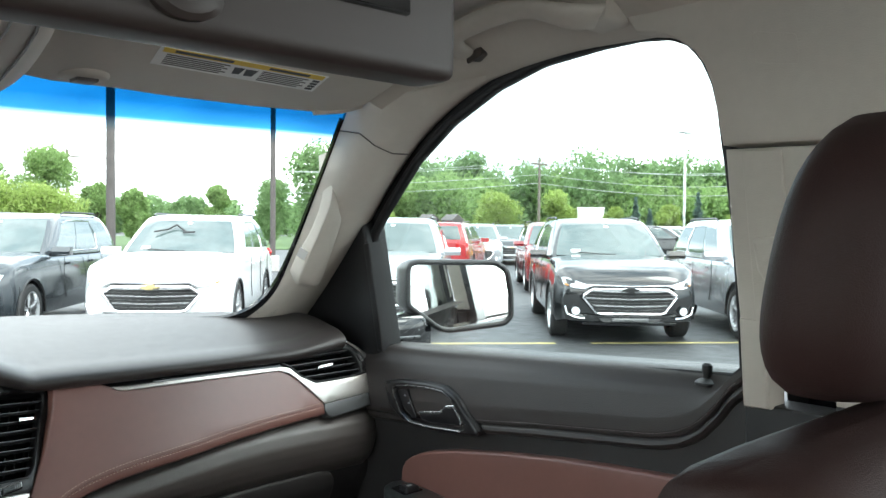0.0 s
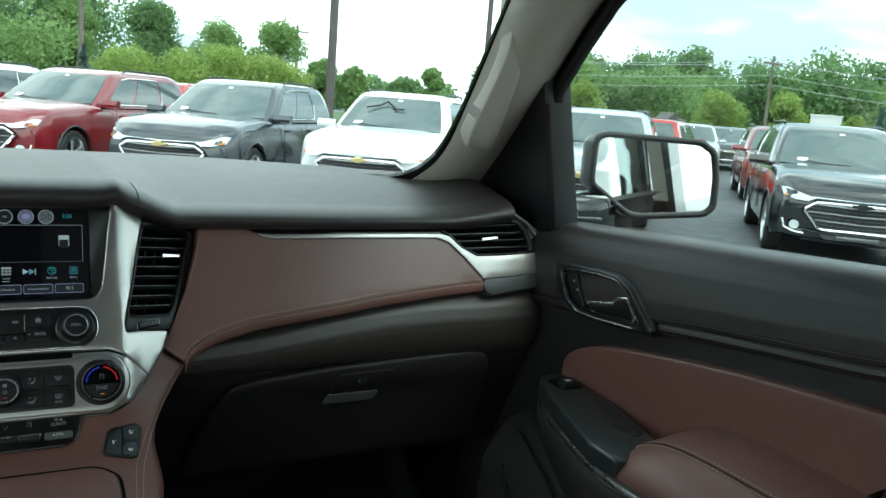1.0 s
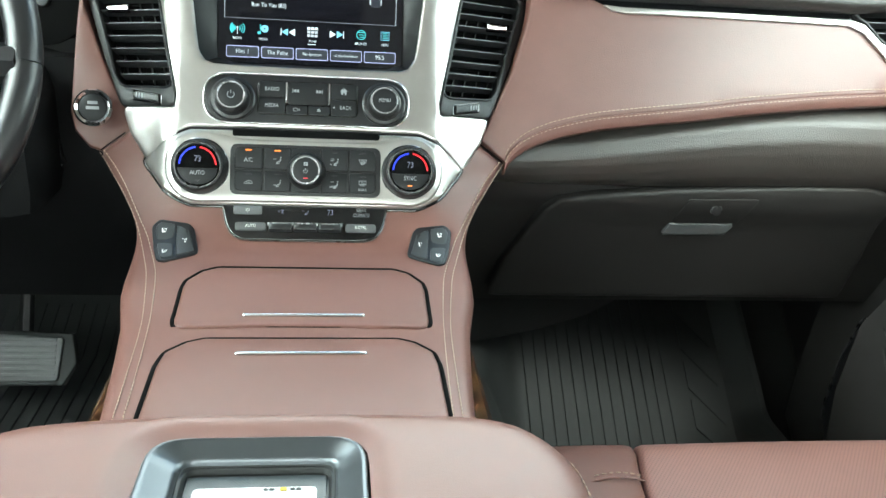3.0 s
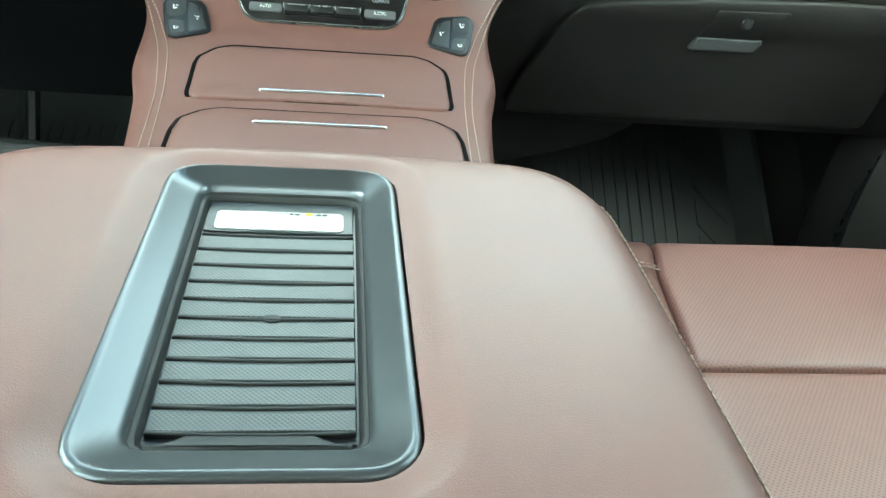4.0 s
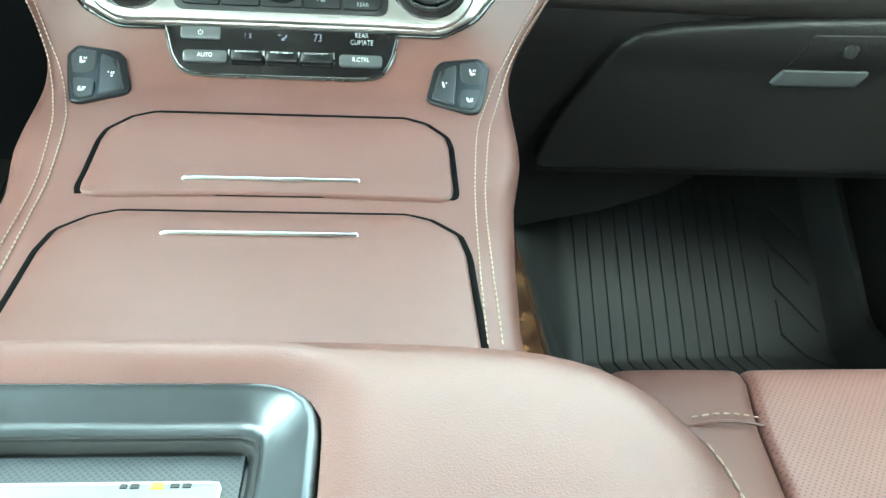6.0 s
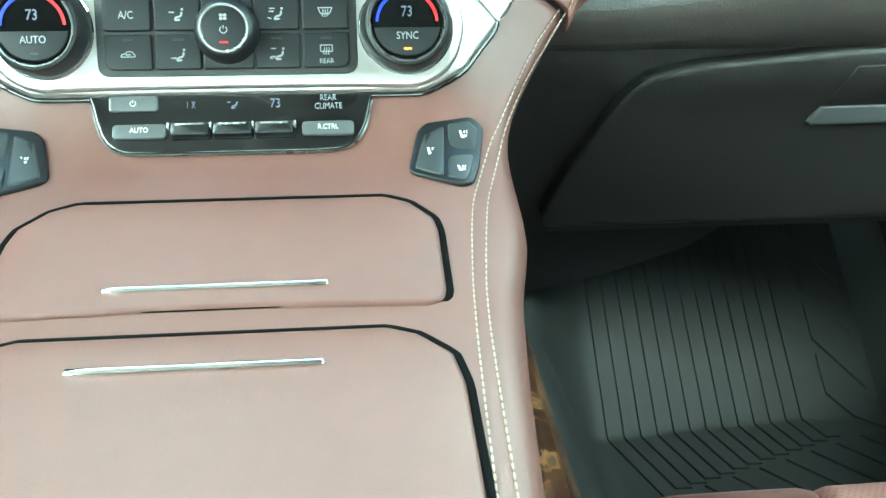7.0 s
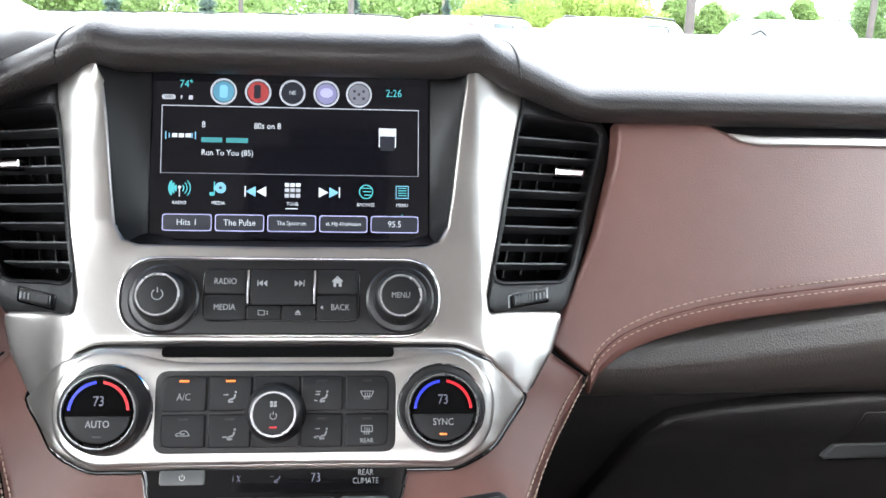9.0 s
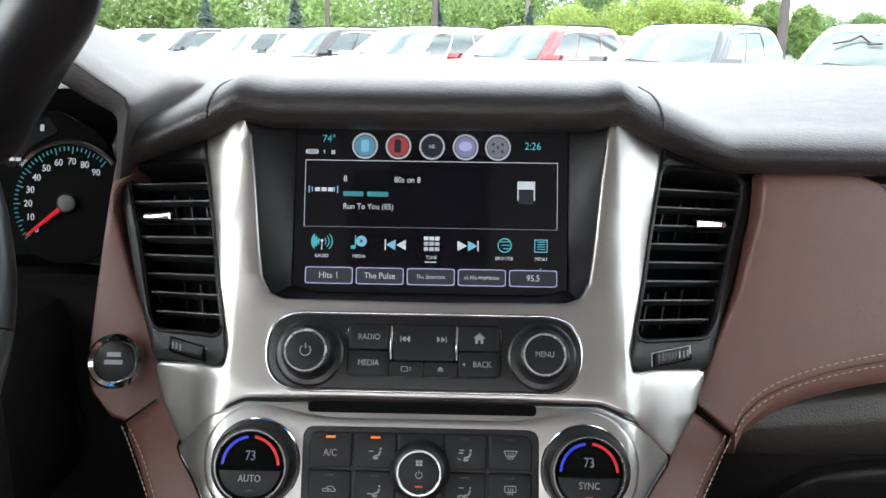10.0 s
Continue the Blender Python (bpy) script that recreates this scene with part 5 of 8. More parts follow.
under = [(.7025, 1.2632), (.7000, 1.2520), (.7060, 1.2420), (.7171, 1.2381), (.800, 1.2475), (.8343, 1.2514), (.8360, 1.2640), (.8305, 1.2838), (.8136, 1.2716), (.760, 1.2668)]
part("corner_base", plate(under, SW, -.03, .0065, .002), CORNER_GREY, dash, "dark grey end cap")
part("black_gap_fill", plate([(.30, 1.3340), (.640, 1.3340), (.640, 1.3560), (.27, 1.3560)], SW, -.02, .0005, 0), GLOSS_BLACK, dash)
part("gap_rib", plate([(.31, 1.3430), (.645, 1.3430), (.645, 1.3446), (.30, 1.3446)], SW, -.01, .0032, .0006), SATIN_BLACK, dash)
side_vent = thing("air_vent", (.73, .14, 1.33), "black side air vent with horizontal slats and a chrome tab", "air vent")
vo = [(.6290, 1.3385), (.6440, 1.3340), (.6650, 1.3145), (.6930, 1.3010), (.740, 1.3015), (.7949, 1.3040), (.8145, 1.3070), (.8180, 1.3120), (.8155, 1.3308), (.8000, 1.3495), (.7752, 1.3655), (.7481, 1.3770), (.7200, 1.3815), (.690, 1.3800), (.640, 1.3640)]
vi = [(.6350, 1.3400), (.6470, 1.3345), (.6670, 1.3165), (.6940, 1.3040), (.740, 1.3045), (.7900, 1.3060), (.8000, 1.3080), (.8010, 1.3120), (.7990, 1.3260), (.7930, 1.3400), (.7840, 1.3500), (.7700, 1.3540), (.720, 1.3530), (.680, 1.3510), (.640, 1.3480)]
vo_, vi_ = resample(rounded(vo, .003, 3), 70), resample(rounded(vi, .003, 3), 70)
k0 = min(range(70), key=lambda k: math.hypot(vi_[k][0] - vo_[0][0], vi_[k][1] - vo_[0][1]))
vi_ = vi_[k0:] + vi_[:k0]
part("housing", frame_plate(vo_, vi_, SW, -.02, .006, .002, -.03), VENT_BLACK, side_vent)
# flat sheet, near-black in place of the shade deep in the vent
part("back", plate(inset(vi_, -.002), SW, -.031, -.029, 0), SHADE_BLACK, side_vent)
for (xa, za), (xb, zb) in (((.640, 1.3468), (.7824, 1.3514)), ((.6470, 1.3352), (.7900, 1.3385)), ((.6620, 1.3243), (.7965, 1.3272)), ((.6750, 1.3135), (.8000, 1.3152))):
    part("slat", plate([(xa, za - .0007), (xb, zb - .0007), (xb, zb + .0007), (xa, za + .0007)], SW, -.022, .002, .0003), SLAT_GREY, side_vent)
part("tab", plate(rounded([(.7050, 1.3228), (.7390, 1.3258), (.7390, 1.3322), (.7050, 1.3290)], .0022), SW, -.01, .008, .0016), CHROME, side_vent, "chrome tab")
wheel = part("thumb_wheel", plate(rounded([(.8030, 1.3130), (.8110, 1.3140), (.8105, 1.3290), (.8020, 1.3420), (.7965, 1.3400), (.8015, 1.3280)], .002), SW, .004, .0085, .001), SATIN_BLACK, side_vent)
for k in range(4):
    part("mark", plate([(.8035 - .0013 * k, 1.3270 + k * .0040), (.8085 - .0013 * k, 1.3285 + k * .0040), (.8080 - .0013 * k, 1.3302 + k * .0040), (.8030 - .0013 * k, 1.3287 + k * .0040)], SW, .008, .0092, 0), LEGEND, wheel)

# bolster below the panel and the glovebox
BOL = [(.150, 1.245), (.108, 1.238), (.091, 1.222), (.084, 1.200), (.085, 1.185), (.090, 1.168), (.098, 1.152), (.108, 1.140), (.121, 1.129)]


def bolster(x, k):
    f = max(0, min(len(BOL) - 1.001, k))
    i = int(f)
    y, z = BOL[i][0] + (BOL[i + 1][0] - BOL[i][0]) * (f - i), BOL[i][1] + (BOL[i + 1][1] - BOL[i][1]) * (f - i)
    drop = .055 * (1 - ramp01(.20, .62, x)) * (1 - f / 8) if x > 0 else 0
    return Vector((x, y + .035 * ramp01(.80, .86, abs(x)), z - drop))


part("bolster", sheet(bolster, steps(.195, .86, 45), steps(0, 8, 33), (0, .03, 0)), BROWN_PAD, dash, "dark brown padded bolster")
GF = lambda x, z, h=0.0: Vector((x, .1155 + .42 * (1.130 - z) * ramp01(0, .06, 1.130 - z) - h, z))
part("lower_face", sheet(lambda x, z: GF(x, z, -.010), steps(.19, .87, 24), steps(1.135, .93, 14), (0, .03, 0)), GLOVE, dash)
glove = [(.232, .945), (.247, 1.005), (.286, 1.098), (.300, 1.112), (.340, 1.1200), (.449, 1.1300), (.600, 1.1370), (.699, 1.1385), (.730, 1.131), (.738, 1.110), (.750, 1.02), (.755, .945)]
gl = thing("glovebox", (.5, .15, .95), "closed dark brown glovebox with a keyed latch", "glovebox")
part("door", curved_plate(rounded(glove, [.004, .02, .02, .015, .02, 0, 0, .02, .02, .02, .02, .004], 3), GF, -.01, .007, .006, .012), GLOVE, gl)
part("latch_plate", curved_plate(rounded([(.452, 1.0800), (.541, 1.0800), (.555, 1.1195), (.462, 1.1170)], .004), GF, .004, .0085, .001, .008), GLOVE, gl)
part("latch", curved_plate(rounded([(.444, 1.0588), (.532, 1.0603), (.540, 1.0795), (.451, 1.0785)], .003), GF, .004, .0105, .003, .008), KEY_GREY, gl, "grey pull latch")
m = Matrix.Translation(GF(.502, 1.1030, .0090)) @ Matrix.Rotation(math.pi / 2, 4, "X")
part("lock", loft([[m @ Vector((r * math.cos(a), r * math.sin(a), h)) for a in steps(0, 2 * math.pi, 25)[:-1]] for r, h in ((.0075, -.002), (.0075, .001), (.0065, .002), (.004, .0022))]), GUNMETAL, gl)
lk = GF(.502, 1.1030, .0109)
part("slot", box(.5012, .5028, lk.y - .0008, lk.y + .002, 1.0985, 1.1075), INK, gl)

# ---- cabin shell ----
def side_x(z):
    """The inner face of the cabin's side, leaning in above the sill."""
    return .84 - .234 * max(0, z - 1.37)


SIDE = lambda y, z, h=0.0: Vector((side_x(z) - h, y, z))
LSIDE = lambda y, z, h=0.0: Vector((-side_x(z) + h, y, z))


def wind(x, z):
    """The windscreen's surface."""
    return Vector((x, .56 - .6 * x * x - .784 * (z - 1.415), z))


win_front = [(.076, 1.358), (-.098, 1.369), (-.356, 1.387), (-.643, 1.409), (-.647, 1.483), (-.651, 1.595), (-.650, 1.663), (-.648, 1.704), (-.647, 1.737), (-.643, 1.766), (-.632, 1.794), (-.616, 1.812), (-.590, 1.823), (-.550, 1.827), (-.489, 1.826), (-.390, 1.818), (-.298, 1.796), (-.190, 1.754), (-.092, 1.699), (.006, 1.623), (.066, 1.571)]
floor = part("floor", sheet(lambda x, y: Vector((x, y, .63 + (.8 * max(0, y - .25) if x > .1 else .42 * max(0, y - .56)))), steps(-.86, .86, 12), [-3.0, -1.5, -.6, 0, .15, .25, .4, .5, .56, .62, .7, .78], (0, 0, -.04)), CARPET)
tagged(floor, "black carpeted car floor", "floor", kind="structure")
fire = part("wall_front", box(-.88, .88, .78, .84, .55, 1.355, 0), BLACK)
tagged(fire, "black wall behind the dashboard", "wall", kind="structure")
rear_wall = thing("wall_rear", (0, -3.0, .6), "beige rear end of the cabin with a rear window", "wall", kind="structure")
part("lower_panel", box(-.88, .88, -3.04, -3.0, .58, 1.30), BEIGE, rear_wall)
part("upper_panel", box(-.88, .88, -3.04, -3.0, 1.74, 1.90), BEIGE, rear_wall)
for sx in (-1, 1):
    part("side_panel", box(min(sx * .66, sx * .88), max(sx * .66, sx * .88), -3.04, -3.0, 1.30, 1.74), BEIGE, rear_wall)


def roof(x, y):
    e = max(0, abs(x) - .52)
    return Vector((x, y, 1.885 - .7 * e * e - .10 * max(0, y + .10) ** 1.3))


head = part("ceiling", sheet(lambda x, y: roof(x, min(y, .222 - .6 * x * x)), steps(-.735, .735, 31), [-3.02, -2, -1.2, -.9, -.7, -.5, -.3, -.15, -.05, .02, .08, .14, .2, .26], (0, 0, .05)), HEADLINER)
tagged(head, "beige cloth headliner", "ceiling", kind="structure")

# left flank, right rear flank: plain trimmed walls with their window openings
def flank(name, S, outline, openings, label):
    t = thing(name, S(outline[0], .6), label, "wall", kind="structure")
    y0, y1 = outline
    edges = [y0, *[v for o in openings for v in o[:2]], y1]
    part("lower_panel", plate([(y0, .58), (y1, .58), (y1, 1.385), (y0, 1.385)], S, -.05, 0, 0), BLACK, t)
    part("roof_rail", plate([(y0, 1.81), (y1, 1.81), (y1, 1.885), (y0, 1.885)], S, -.05, 0, 0), BEIGE, t)
    for a, b in zip(edges[::2], edges[1::2]):
        if b - a > .001:
            part("pillar", plate([(a, 1.385), (b, 1.385), (b, 1.81), (a, 1.81)], S, -.05, 0, 0), BEIGE, t)
    for a, b, *_ in openings:
        g = part("pane", plate([(a, 1.385), (b, 1.385), (b, 1.81), (a, 1.81)], S, -.03, -.026, 0), GLASS, t)
        g.visible_shadow = False
    return t


flank("wall_left", LSIDE, (-3.02, .80), [(-2.85, -1.95), (-1.8, -.82), (-.64, .02)], "plain driver's side of the cabin with its windows")
flank("wall_right_rear", SIDE, (-3.02, -.76), [(-2.85, -1.95), (-1.8, -.86)], "beige rear side trim of the cabin with its windows")
for sx in (-1, 1):
    side = part("wall_front_corner" if sx < 0 else "wall_front_corner", loft([[Vector((sx * .84, .10, 1.36)), Vector((sx * .86, .80, 1.36)), Vector((sx * .86, .80, .58)), Vector((sx * .84, .20, .58))], [Vector((sx * .90, .10, 1.36)), Vector((sx * .90, .80, 1.36)), Vector((sx * .90, .80, .58)), Vector((sx * .90, .20, .58))]]), BLACK)
    tagged(side, "black kick panel beside the footwell", "wall", kind="structure")

# windscreen with its blue shade band
screen_thing = thing("window_1", wind(0, 1.42), "curved windscreen with a blue shade band along its top", "windscreen", kind="structure")
WX = steps(-.70, .70, 41)
for name, z0, z1, mat in (("pane", 1.38, 1.735, GLASS), ("shade_band", 1.735, 1.875, GLASS_BLUE)):
    bm = bmesh.new()
    zs = steps(z0, z1, 9)
    g = [[bm.verts.new(wind(x, z)) for x in WX] for z in zs]
    for a, b in zip(g, g[1:]):
        for i in range(len(WX) - 1):
            bm.faces.new((a[i], a[i + 1], b[i + 1], b[i]))
    p = part(name, bm, mat, screen_thing, "blue tinted shade band" if name == "shade_band" else "")
    p.visible_shadow = False
# black ceramic border along its lower edge and corners
for sx in (-1, 1):
    inn = [Vector((sx * p.x, p.y, p.z)) for p in spline([wind(.30, 1.406), wind(.48, 1.408), wind(.60, 1.409), wind(.637, 1.416), wind(.662, 1.436), wind(.677, 1.475), wind(.681, 1.54), wind(.679, 1.62), wind(.676, 1.70), wind(.672, 1.775)], 50)]
    out = [Vector((sx * p.x, p.y, p.z)) for p in spline([wind(.30, 1.37), wind(.48, 1.37), wind(.625, 1.372), wind(.651, 1.399), wind(.675, 1.428), wind(.690, 1.475), wind(.692, 1.54), wind(.690, 1.62), wind(.686, 1.70), wind(.682, 1.775)], 50)]
    d = Vector((0, -.003, -.002))
    part("black_border", loft([[a + d, b + d, b - d, a - d] for a, b in zip(inn, out)]), GLOSS_BLACK, screen_thing)

# A-pillar trim with its grab handle
apill = thing("pillar_trim", (.74, .2, 1.40), "beige windscreen pillar trim", "pillar trim", kind="structure")
ws_edge = spline([wind(.676, 1.80), wind(.6775, 1.763), wind(.681, 1.682), wind(.6845, 1.602), wind(.6865, 1.538), wind(.687, 1.482), wind(.681, 1.446), wind(.670, 1.424), wind(.659, 1.408), wind(.646, 1.394)], 30)
seal_edge = spline([(.735, -.30, 1.818), (.744, -.19, 1.779), (.756, -.092, 1.727), (.772, .006, 1.656), (.788, .088, 1.588), (.799, .150, 1.540), (.811, .214, 1.492), (.826, .29, 1.436), (.838, .37, 1.378)], 30)
rings = []
for a, b in zip(ws_edge, seal_edge):
    mid = a.lerp(b, .45) + Vector((-.022, -.030, -.006))
    q = a.lerp(b, .75) + Vector((-.020, -.026, -.004))
    back = Vector((.03, .04, .02))
    rings.append([a + back, a + Vector((-.002, -.004, 0)), a.lerp(mid, .5) + Vector((-.006, -.006, 0)), mid, q, b + Vector((-.010, -.010, 0)), b + Vector((.004, 0, 0)), b + back])
rings.append([p + Vector((-.006, .012, -.05)) for p in rings[-1]])
rings.append([p + Vector((0, .02, -.04)) for p in rings[-1]])
part("trim", loft(rings), BEIGE, apill)
seam = [rings[i][k] for k, i in enumerate((3, 3, 4, 6, 8, 9))]
part("joint", tube([p + Vector((-.001, -.0015, 0)) for p in seam[1:]], .0012, 5), BOX_BROWN, apill)
handle = thing("grab_handle", (.71, .1, 1.55), "beige grab handle on the windscreen pillar", "grab handle")
hp = spline([(.702, .090, 1.722), (.700, .078, 1.690), (.697, .062, 1.655), (.694, .064, 1.625), (.694, .085, 1.592), (.697, .125, 1.546), (.700, .160, 1.508), (.703, .180, 1.486), (.706, .186, 1.478)], 34)
face = Vector((-.74, -.66, .12)).normalized()
rr = []
for i, p in enumerate(hp):
    d = (hp[min(i + 1, 33)] - hp[max(i - 1, 0)]).normalized()
    s = d.cross(face).normalized()
    q = i / 33
    w = .0225 * (.75 + .25 * ramp01(0, .18, q)) * (1 - .55 * ramp01(.93, 1, q)) + .006 * ramp01(.55, .85, q) * (1 - ramp01(.93, 1, q))
    dp = .022 * (.60 + .40 * ramp01(0, .22, q)) * (1 - .5 * ramp01(.92, 1, q))
    cut = ((-1, -1.6), (-1, -.25), (-.90, .10), (-.70, .30), (.02, .95), (.12, 1.0), (.22, .92), (.86, -.10), (.97, -.40), (1, -.75), (1, -1.6))
    rr.append([p - s * w * a + face * dp * b for a, b in cut])
part("grip", loft(rr), BEIGE, handle, sharp=60)
m = hp[25]
d = (hp[26] - hp[24]).normalized()
s = d.cross(face).normalized()
part("badge", loft([[m - s * a + d * b + face * (.0165 - .42 * a + c) for a, b in ((-.019, -.011), (-.003, -.011), (-.003, .011), (-.019, .011))] for c in (-.006, .001)]), PAPER, handle, "small pale airbag badge")

# roof rail trim above the door window, overhead handle, B-pillar
rail = thing("roof_rail_trim", (.70, -.4, 1.83), "beige roof rail trim above the door window", "rail trim", kind="structure")
top = spline([(-.10, 1.782, 0), (-.222, 1.830, 0), (-.324, 1.855, 0), (-.432, 1.866, 0), (-.559, 1.870, 0), (-.66, 1.870, 0), (-.86, 1.870, 0)], 30)
low = spline([(-.10, 1.733, 0), (-.171, 1.771, 0), (-.222, 1.793, 0), (-.303, 1.815, 0), (-.433, 1.829, 0), (-.525, 1.830, 0), (-.591, 1.828, 0), (-.63, 1.829, 0), (-.86, 1.83, 0)], 30)
rg = [[Vector((side_x(b.y) - .002, b.x, b.y - .002)), Vector((side_x(b.y) - .012, b.x, b.y - .001)), Vector((side_x(b.y) - .030, b.x, b.y + .012)), Vector((side_x(a.y) - .06, a.x, a.y - .004)), Vector((side_x(a.y) - .10 - .02 * ramp01(-.14, -.34, a.x), a.x, a.y + .012)), Vector((side_x(a.y), a.x, a.y + .03))] for a, b in zip(top, low)]
part("trim", loft(rg), BEIGE, rail)
over = thing("grab_handle", (.66, -.38, 1.83), "beige overhead grab handle folded against the roof rail", "grab handle")
hpts = spline([(.684, -.292, 1.842), (.652, -.300, 1.850), (.628, -.325, 1.8565), (.620, -.365, 1.861), (.619, -.410, 1.8655), (.620, -.450, 1.8655), (.622, -.478, 1.860), (.628, -.505, 1.850), (.640, -.530, 1.844), (.660, -.545, 1.846)], 30)
rr = []
for i, p in enumerate(hpts):
    d = (hpts[min(i + 1, 29)] - hpts[max(i - 1, 0)]).normalized()
    n = Vector((-.55, 0, -.83))
    s = d.cross(n).normalized()
    w = .0150 + .004 * (1 - ramp01(0, 6, i)) + .007 * ramp01(20, 29, i)
    rr.append([p + s * w * math.cos(a) + n * .0105 * math.sin(a) for a in steps(0, 2 * math.pi, 15)[:-1]])
part("grip", loft(rr), BEIGE, over, sharp=60)
# taupe front hinge: the shade on its beige is put into the colour
part("front_mount", loft([[Vector((x, y, z)) for y, z in rounded([(-.298, 1.852 - k), (-.326, 1.862 - k), (-.328, 1.840 - k), (-.298, 1.830 - k)], .006, 4)] for x, k in ((.715, 0), (.684, .002), (.676, .006))]), BOX_BROWN, over, "beige handle hinge darkened as if in shade")
part("rear_mount", loft([[Vector((x, y, z)) for y, z in rounded([(-.505, 1.868), (-.560, 1.868), (-.560, 1.840), (-.505, 1.838)], .010, 4)] for x in (.720, .668, .650)]), BEIGE, over)
bp = thing("pillar_trim", (.78, -.72, 1.37), "beige centre pillar trim with the belt guide", "pillar trim", kind="structure")
PB = lambda y, z, h=0.0: SIDE(y, z, h + .03)
part("upper_trim", plate([(-.540, 1.885), (-.570, 1.828), (-.597, 1.823), (-.612, 1.818), (-.626, 1.811), (-.643, 1.798), (-.655, 1.780), (-.662, 1.757), (-.665, 1.728), (-.667, 1.699), (-.668, 1.688), (-.90, 1.684), (-.90, 1.885)], PB, -.04, .006, .004), BEIGE, bp)
part("lower_trim", plate([(-.668, 1.684), (-.666, 1.609), (-.665, 1.486), (-.658, 1.3715), (-.6925, 1.373), (-.698, 1.47), (-.74, 1.56), (-.90, 1.60), (-.90, 1.680)], PB, -.04, .0, .004), BEIGE, bp)
part("raised_trim", plate([(-.6605, 1.3735), (-.6665, 1.484), (-.687, 1.484), (-.689, 1.681), (-.735, 1.679), (-.735, 1.560), (-.6965, 1.47), (-.691, 1.375)], PB, -.01, .0035, .002), BEIGE, bp)
part("lower_fill", plate([(-.656, 1.376), (-.90, 1.376), (-.90, .62), (-.66, .62)], SIDE, -.03, .02, .004), BLACK, bp)
part("airbag_cap", frame_plate(rounded([(-.716, 1.806), (-.764, 1.796), (-.764, 1.764), (-.716, 1.772)], .006), inset(rounded([(-.716, 1.806), (-.764, 1.796), (-.764, 1.764), (-.716, 1.772)], .006), .0012), PB, .004, .0064, .0003), BEIGE, bp)
part("belt_guide", plate(rounded([(-.700, 1.580), (-.735, 1.585), (-.735, 1.525), (-.714, 1.525), (-.703, 1.545)], .005), PB, -.01, .022, .005), BEIGE, bp)

# passenger door
door = thing("door_1", (.82, -.3, .62), "closed passenger door with black upper panel and brown leather insert", "car door", kind="structure")
DOOR = [(1.390, .848), (1.3885, .838), (1.384, .829), (1.375, .8215), (1.362, .8155), (1.345, .8115), (1.32, .8085), (1.295, .8055), (1.2725, .8055), (1.2665, .8075), (1.2625, .8125), (1.2590, .8095), (1.2540, .8085), (1.2490, .8135), (1.2455, .8220), (1.22, .8235), (1.15, .826), (1.08, .826), (.98, .818), (.88, .806), (.78, .80), (.62, .80)]


def sill(y):
    return 1.3635 - .0645 * y


def crease(y):
    return lerp([(-.70, .150), (-.654, .112), (-.639, .099), (-.624, .078), (-.601, .0547), (-.585, .0445), (-.568, .0370), (-.545, .0315), (-.525, .0286), (-.431, .0237), (-.323, .0180), (-.194, .0090), (-.15, .004), (.2, .0)], y)


def door_in(y, r, h=0.0):
    x = lerp([(a, b) for a, b in reversed(DOOR)], r)
    z = r + crease(y) * ramp01(1.16, 1.25, r) * (1 - ramp01(1.27, 1.384, r))
    return Vector((x - h, y, z + sill(y) - 1.3635 - .02))


DY = [.30, .2, .14, .10, .06, .02, -.04, -.1, -.16, -.2, -.26, -.32, -.38, -.44, -.48, -.52, *steps(-.54, -.668, 26)]
DZ = sorted({round(a, 4) for a in [*[a for a, b in DOOR], *steps(1.16, 1.38, 30), *steps(1.243, 1.276, 15)]})
part("upper_panel", sheet(lambda y, r: door_in(y, r), DY, [r for r in DZ if r >= 1.2455], (.04, 0, 0)), PAD, door, "black soft door panel")
part("lower_panel", sheet(lambda y, r: door_in(y, r), DY, [r for r in DZ if r <= 1.2455], (.04, 0, 0)), DOOR_LOW, door, "matt black lower door panel")
FD = lambda y, z, h=0.0: Vector((.812 - h - .06 * max(0, 1.2 - z), y, z))
pts = [door_in(y, 1.2705, .0006) for y in steps(-.190, -.650, 90)]
part("stitching", stitches(pts, .0052, .0040, .0005), GREY_THREAD, door, "grey stitched seam")
ins = [(-.004, 1.120), (-.005, 1.150), (-.012, 1.163), (-.028, 1.175), (-.052, 1.186), (-.082, 1.196), (-.142, 1.2095), (-.255, 1.2285), (-.36, 1.243), (-.455, 1.2525), (-.56, 1.261), (-.70, 1.270), (-.70, 1.05), (-.26, 1.05), (-.05, 1.085)]
part("leather_insert", curved_plate(ins, FD, -.02, .005, .005, .03), LEATHER, door, "brown leather insert")
hous = [(.044, 1.303), (-.005, 1.314), (-.080, 1.3195), (-.124, 1.3185), (-.155, 1.306), (-.180, 1.282), (-.210, 1.257), (-.204, 1.246), (-.09, 1.2350), (-.012, 1.2395), (.022, 1.258)]
hin = [(.014, 1.2955), (-.024, 1.3020), (-.078, 1.3065), (-.118, 1.3065), (-.140, 1.2975), (-.158, 1.276), (-.176, 1.2585), (-.168, 1.2520), (-.076, 1.2445), (-.034, 1.2450), (-.010, 1.258)]
ho, hn = resample(rounded(hous, .008, 3), 64), resample(rounded(hin, .006, 3), 64)
HF = lambda y, z, h=0.0: Vector((.806 - h, y, z))
hh = part("handle_housing", frame_plate(ho, hn, HF, -.02, .010, .005, -.03), SATIN_BLACK, door, "black handle bezel")
part("cup", plate(inset(hn, -.003), HF, -.034, -.030, 0), BLACK, hh)
for y in (-.055, -.085):
    part("cup_step", plate([(y, 1.252), (y - .022, 1.254), (y - .030, 1.303), (y - .006, 1.301)], HF, -.032, -.020, .003), SATIN_BLACK, hh)
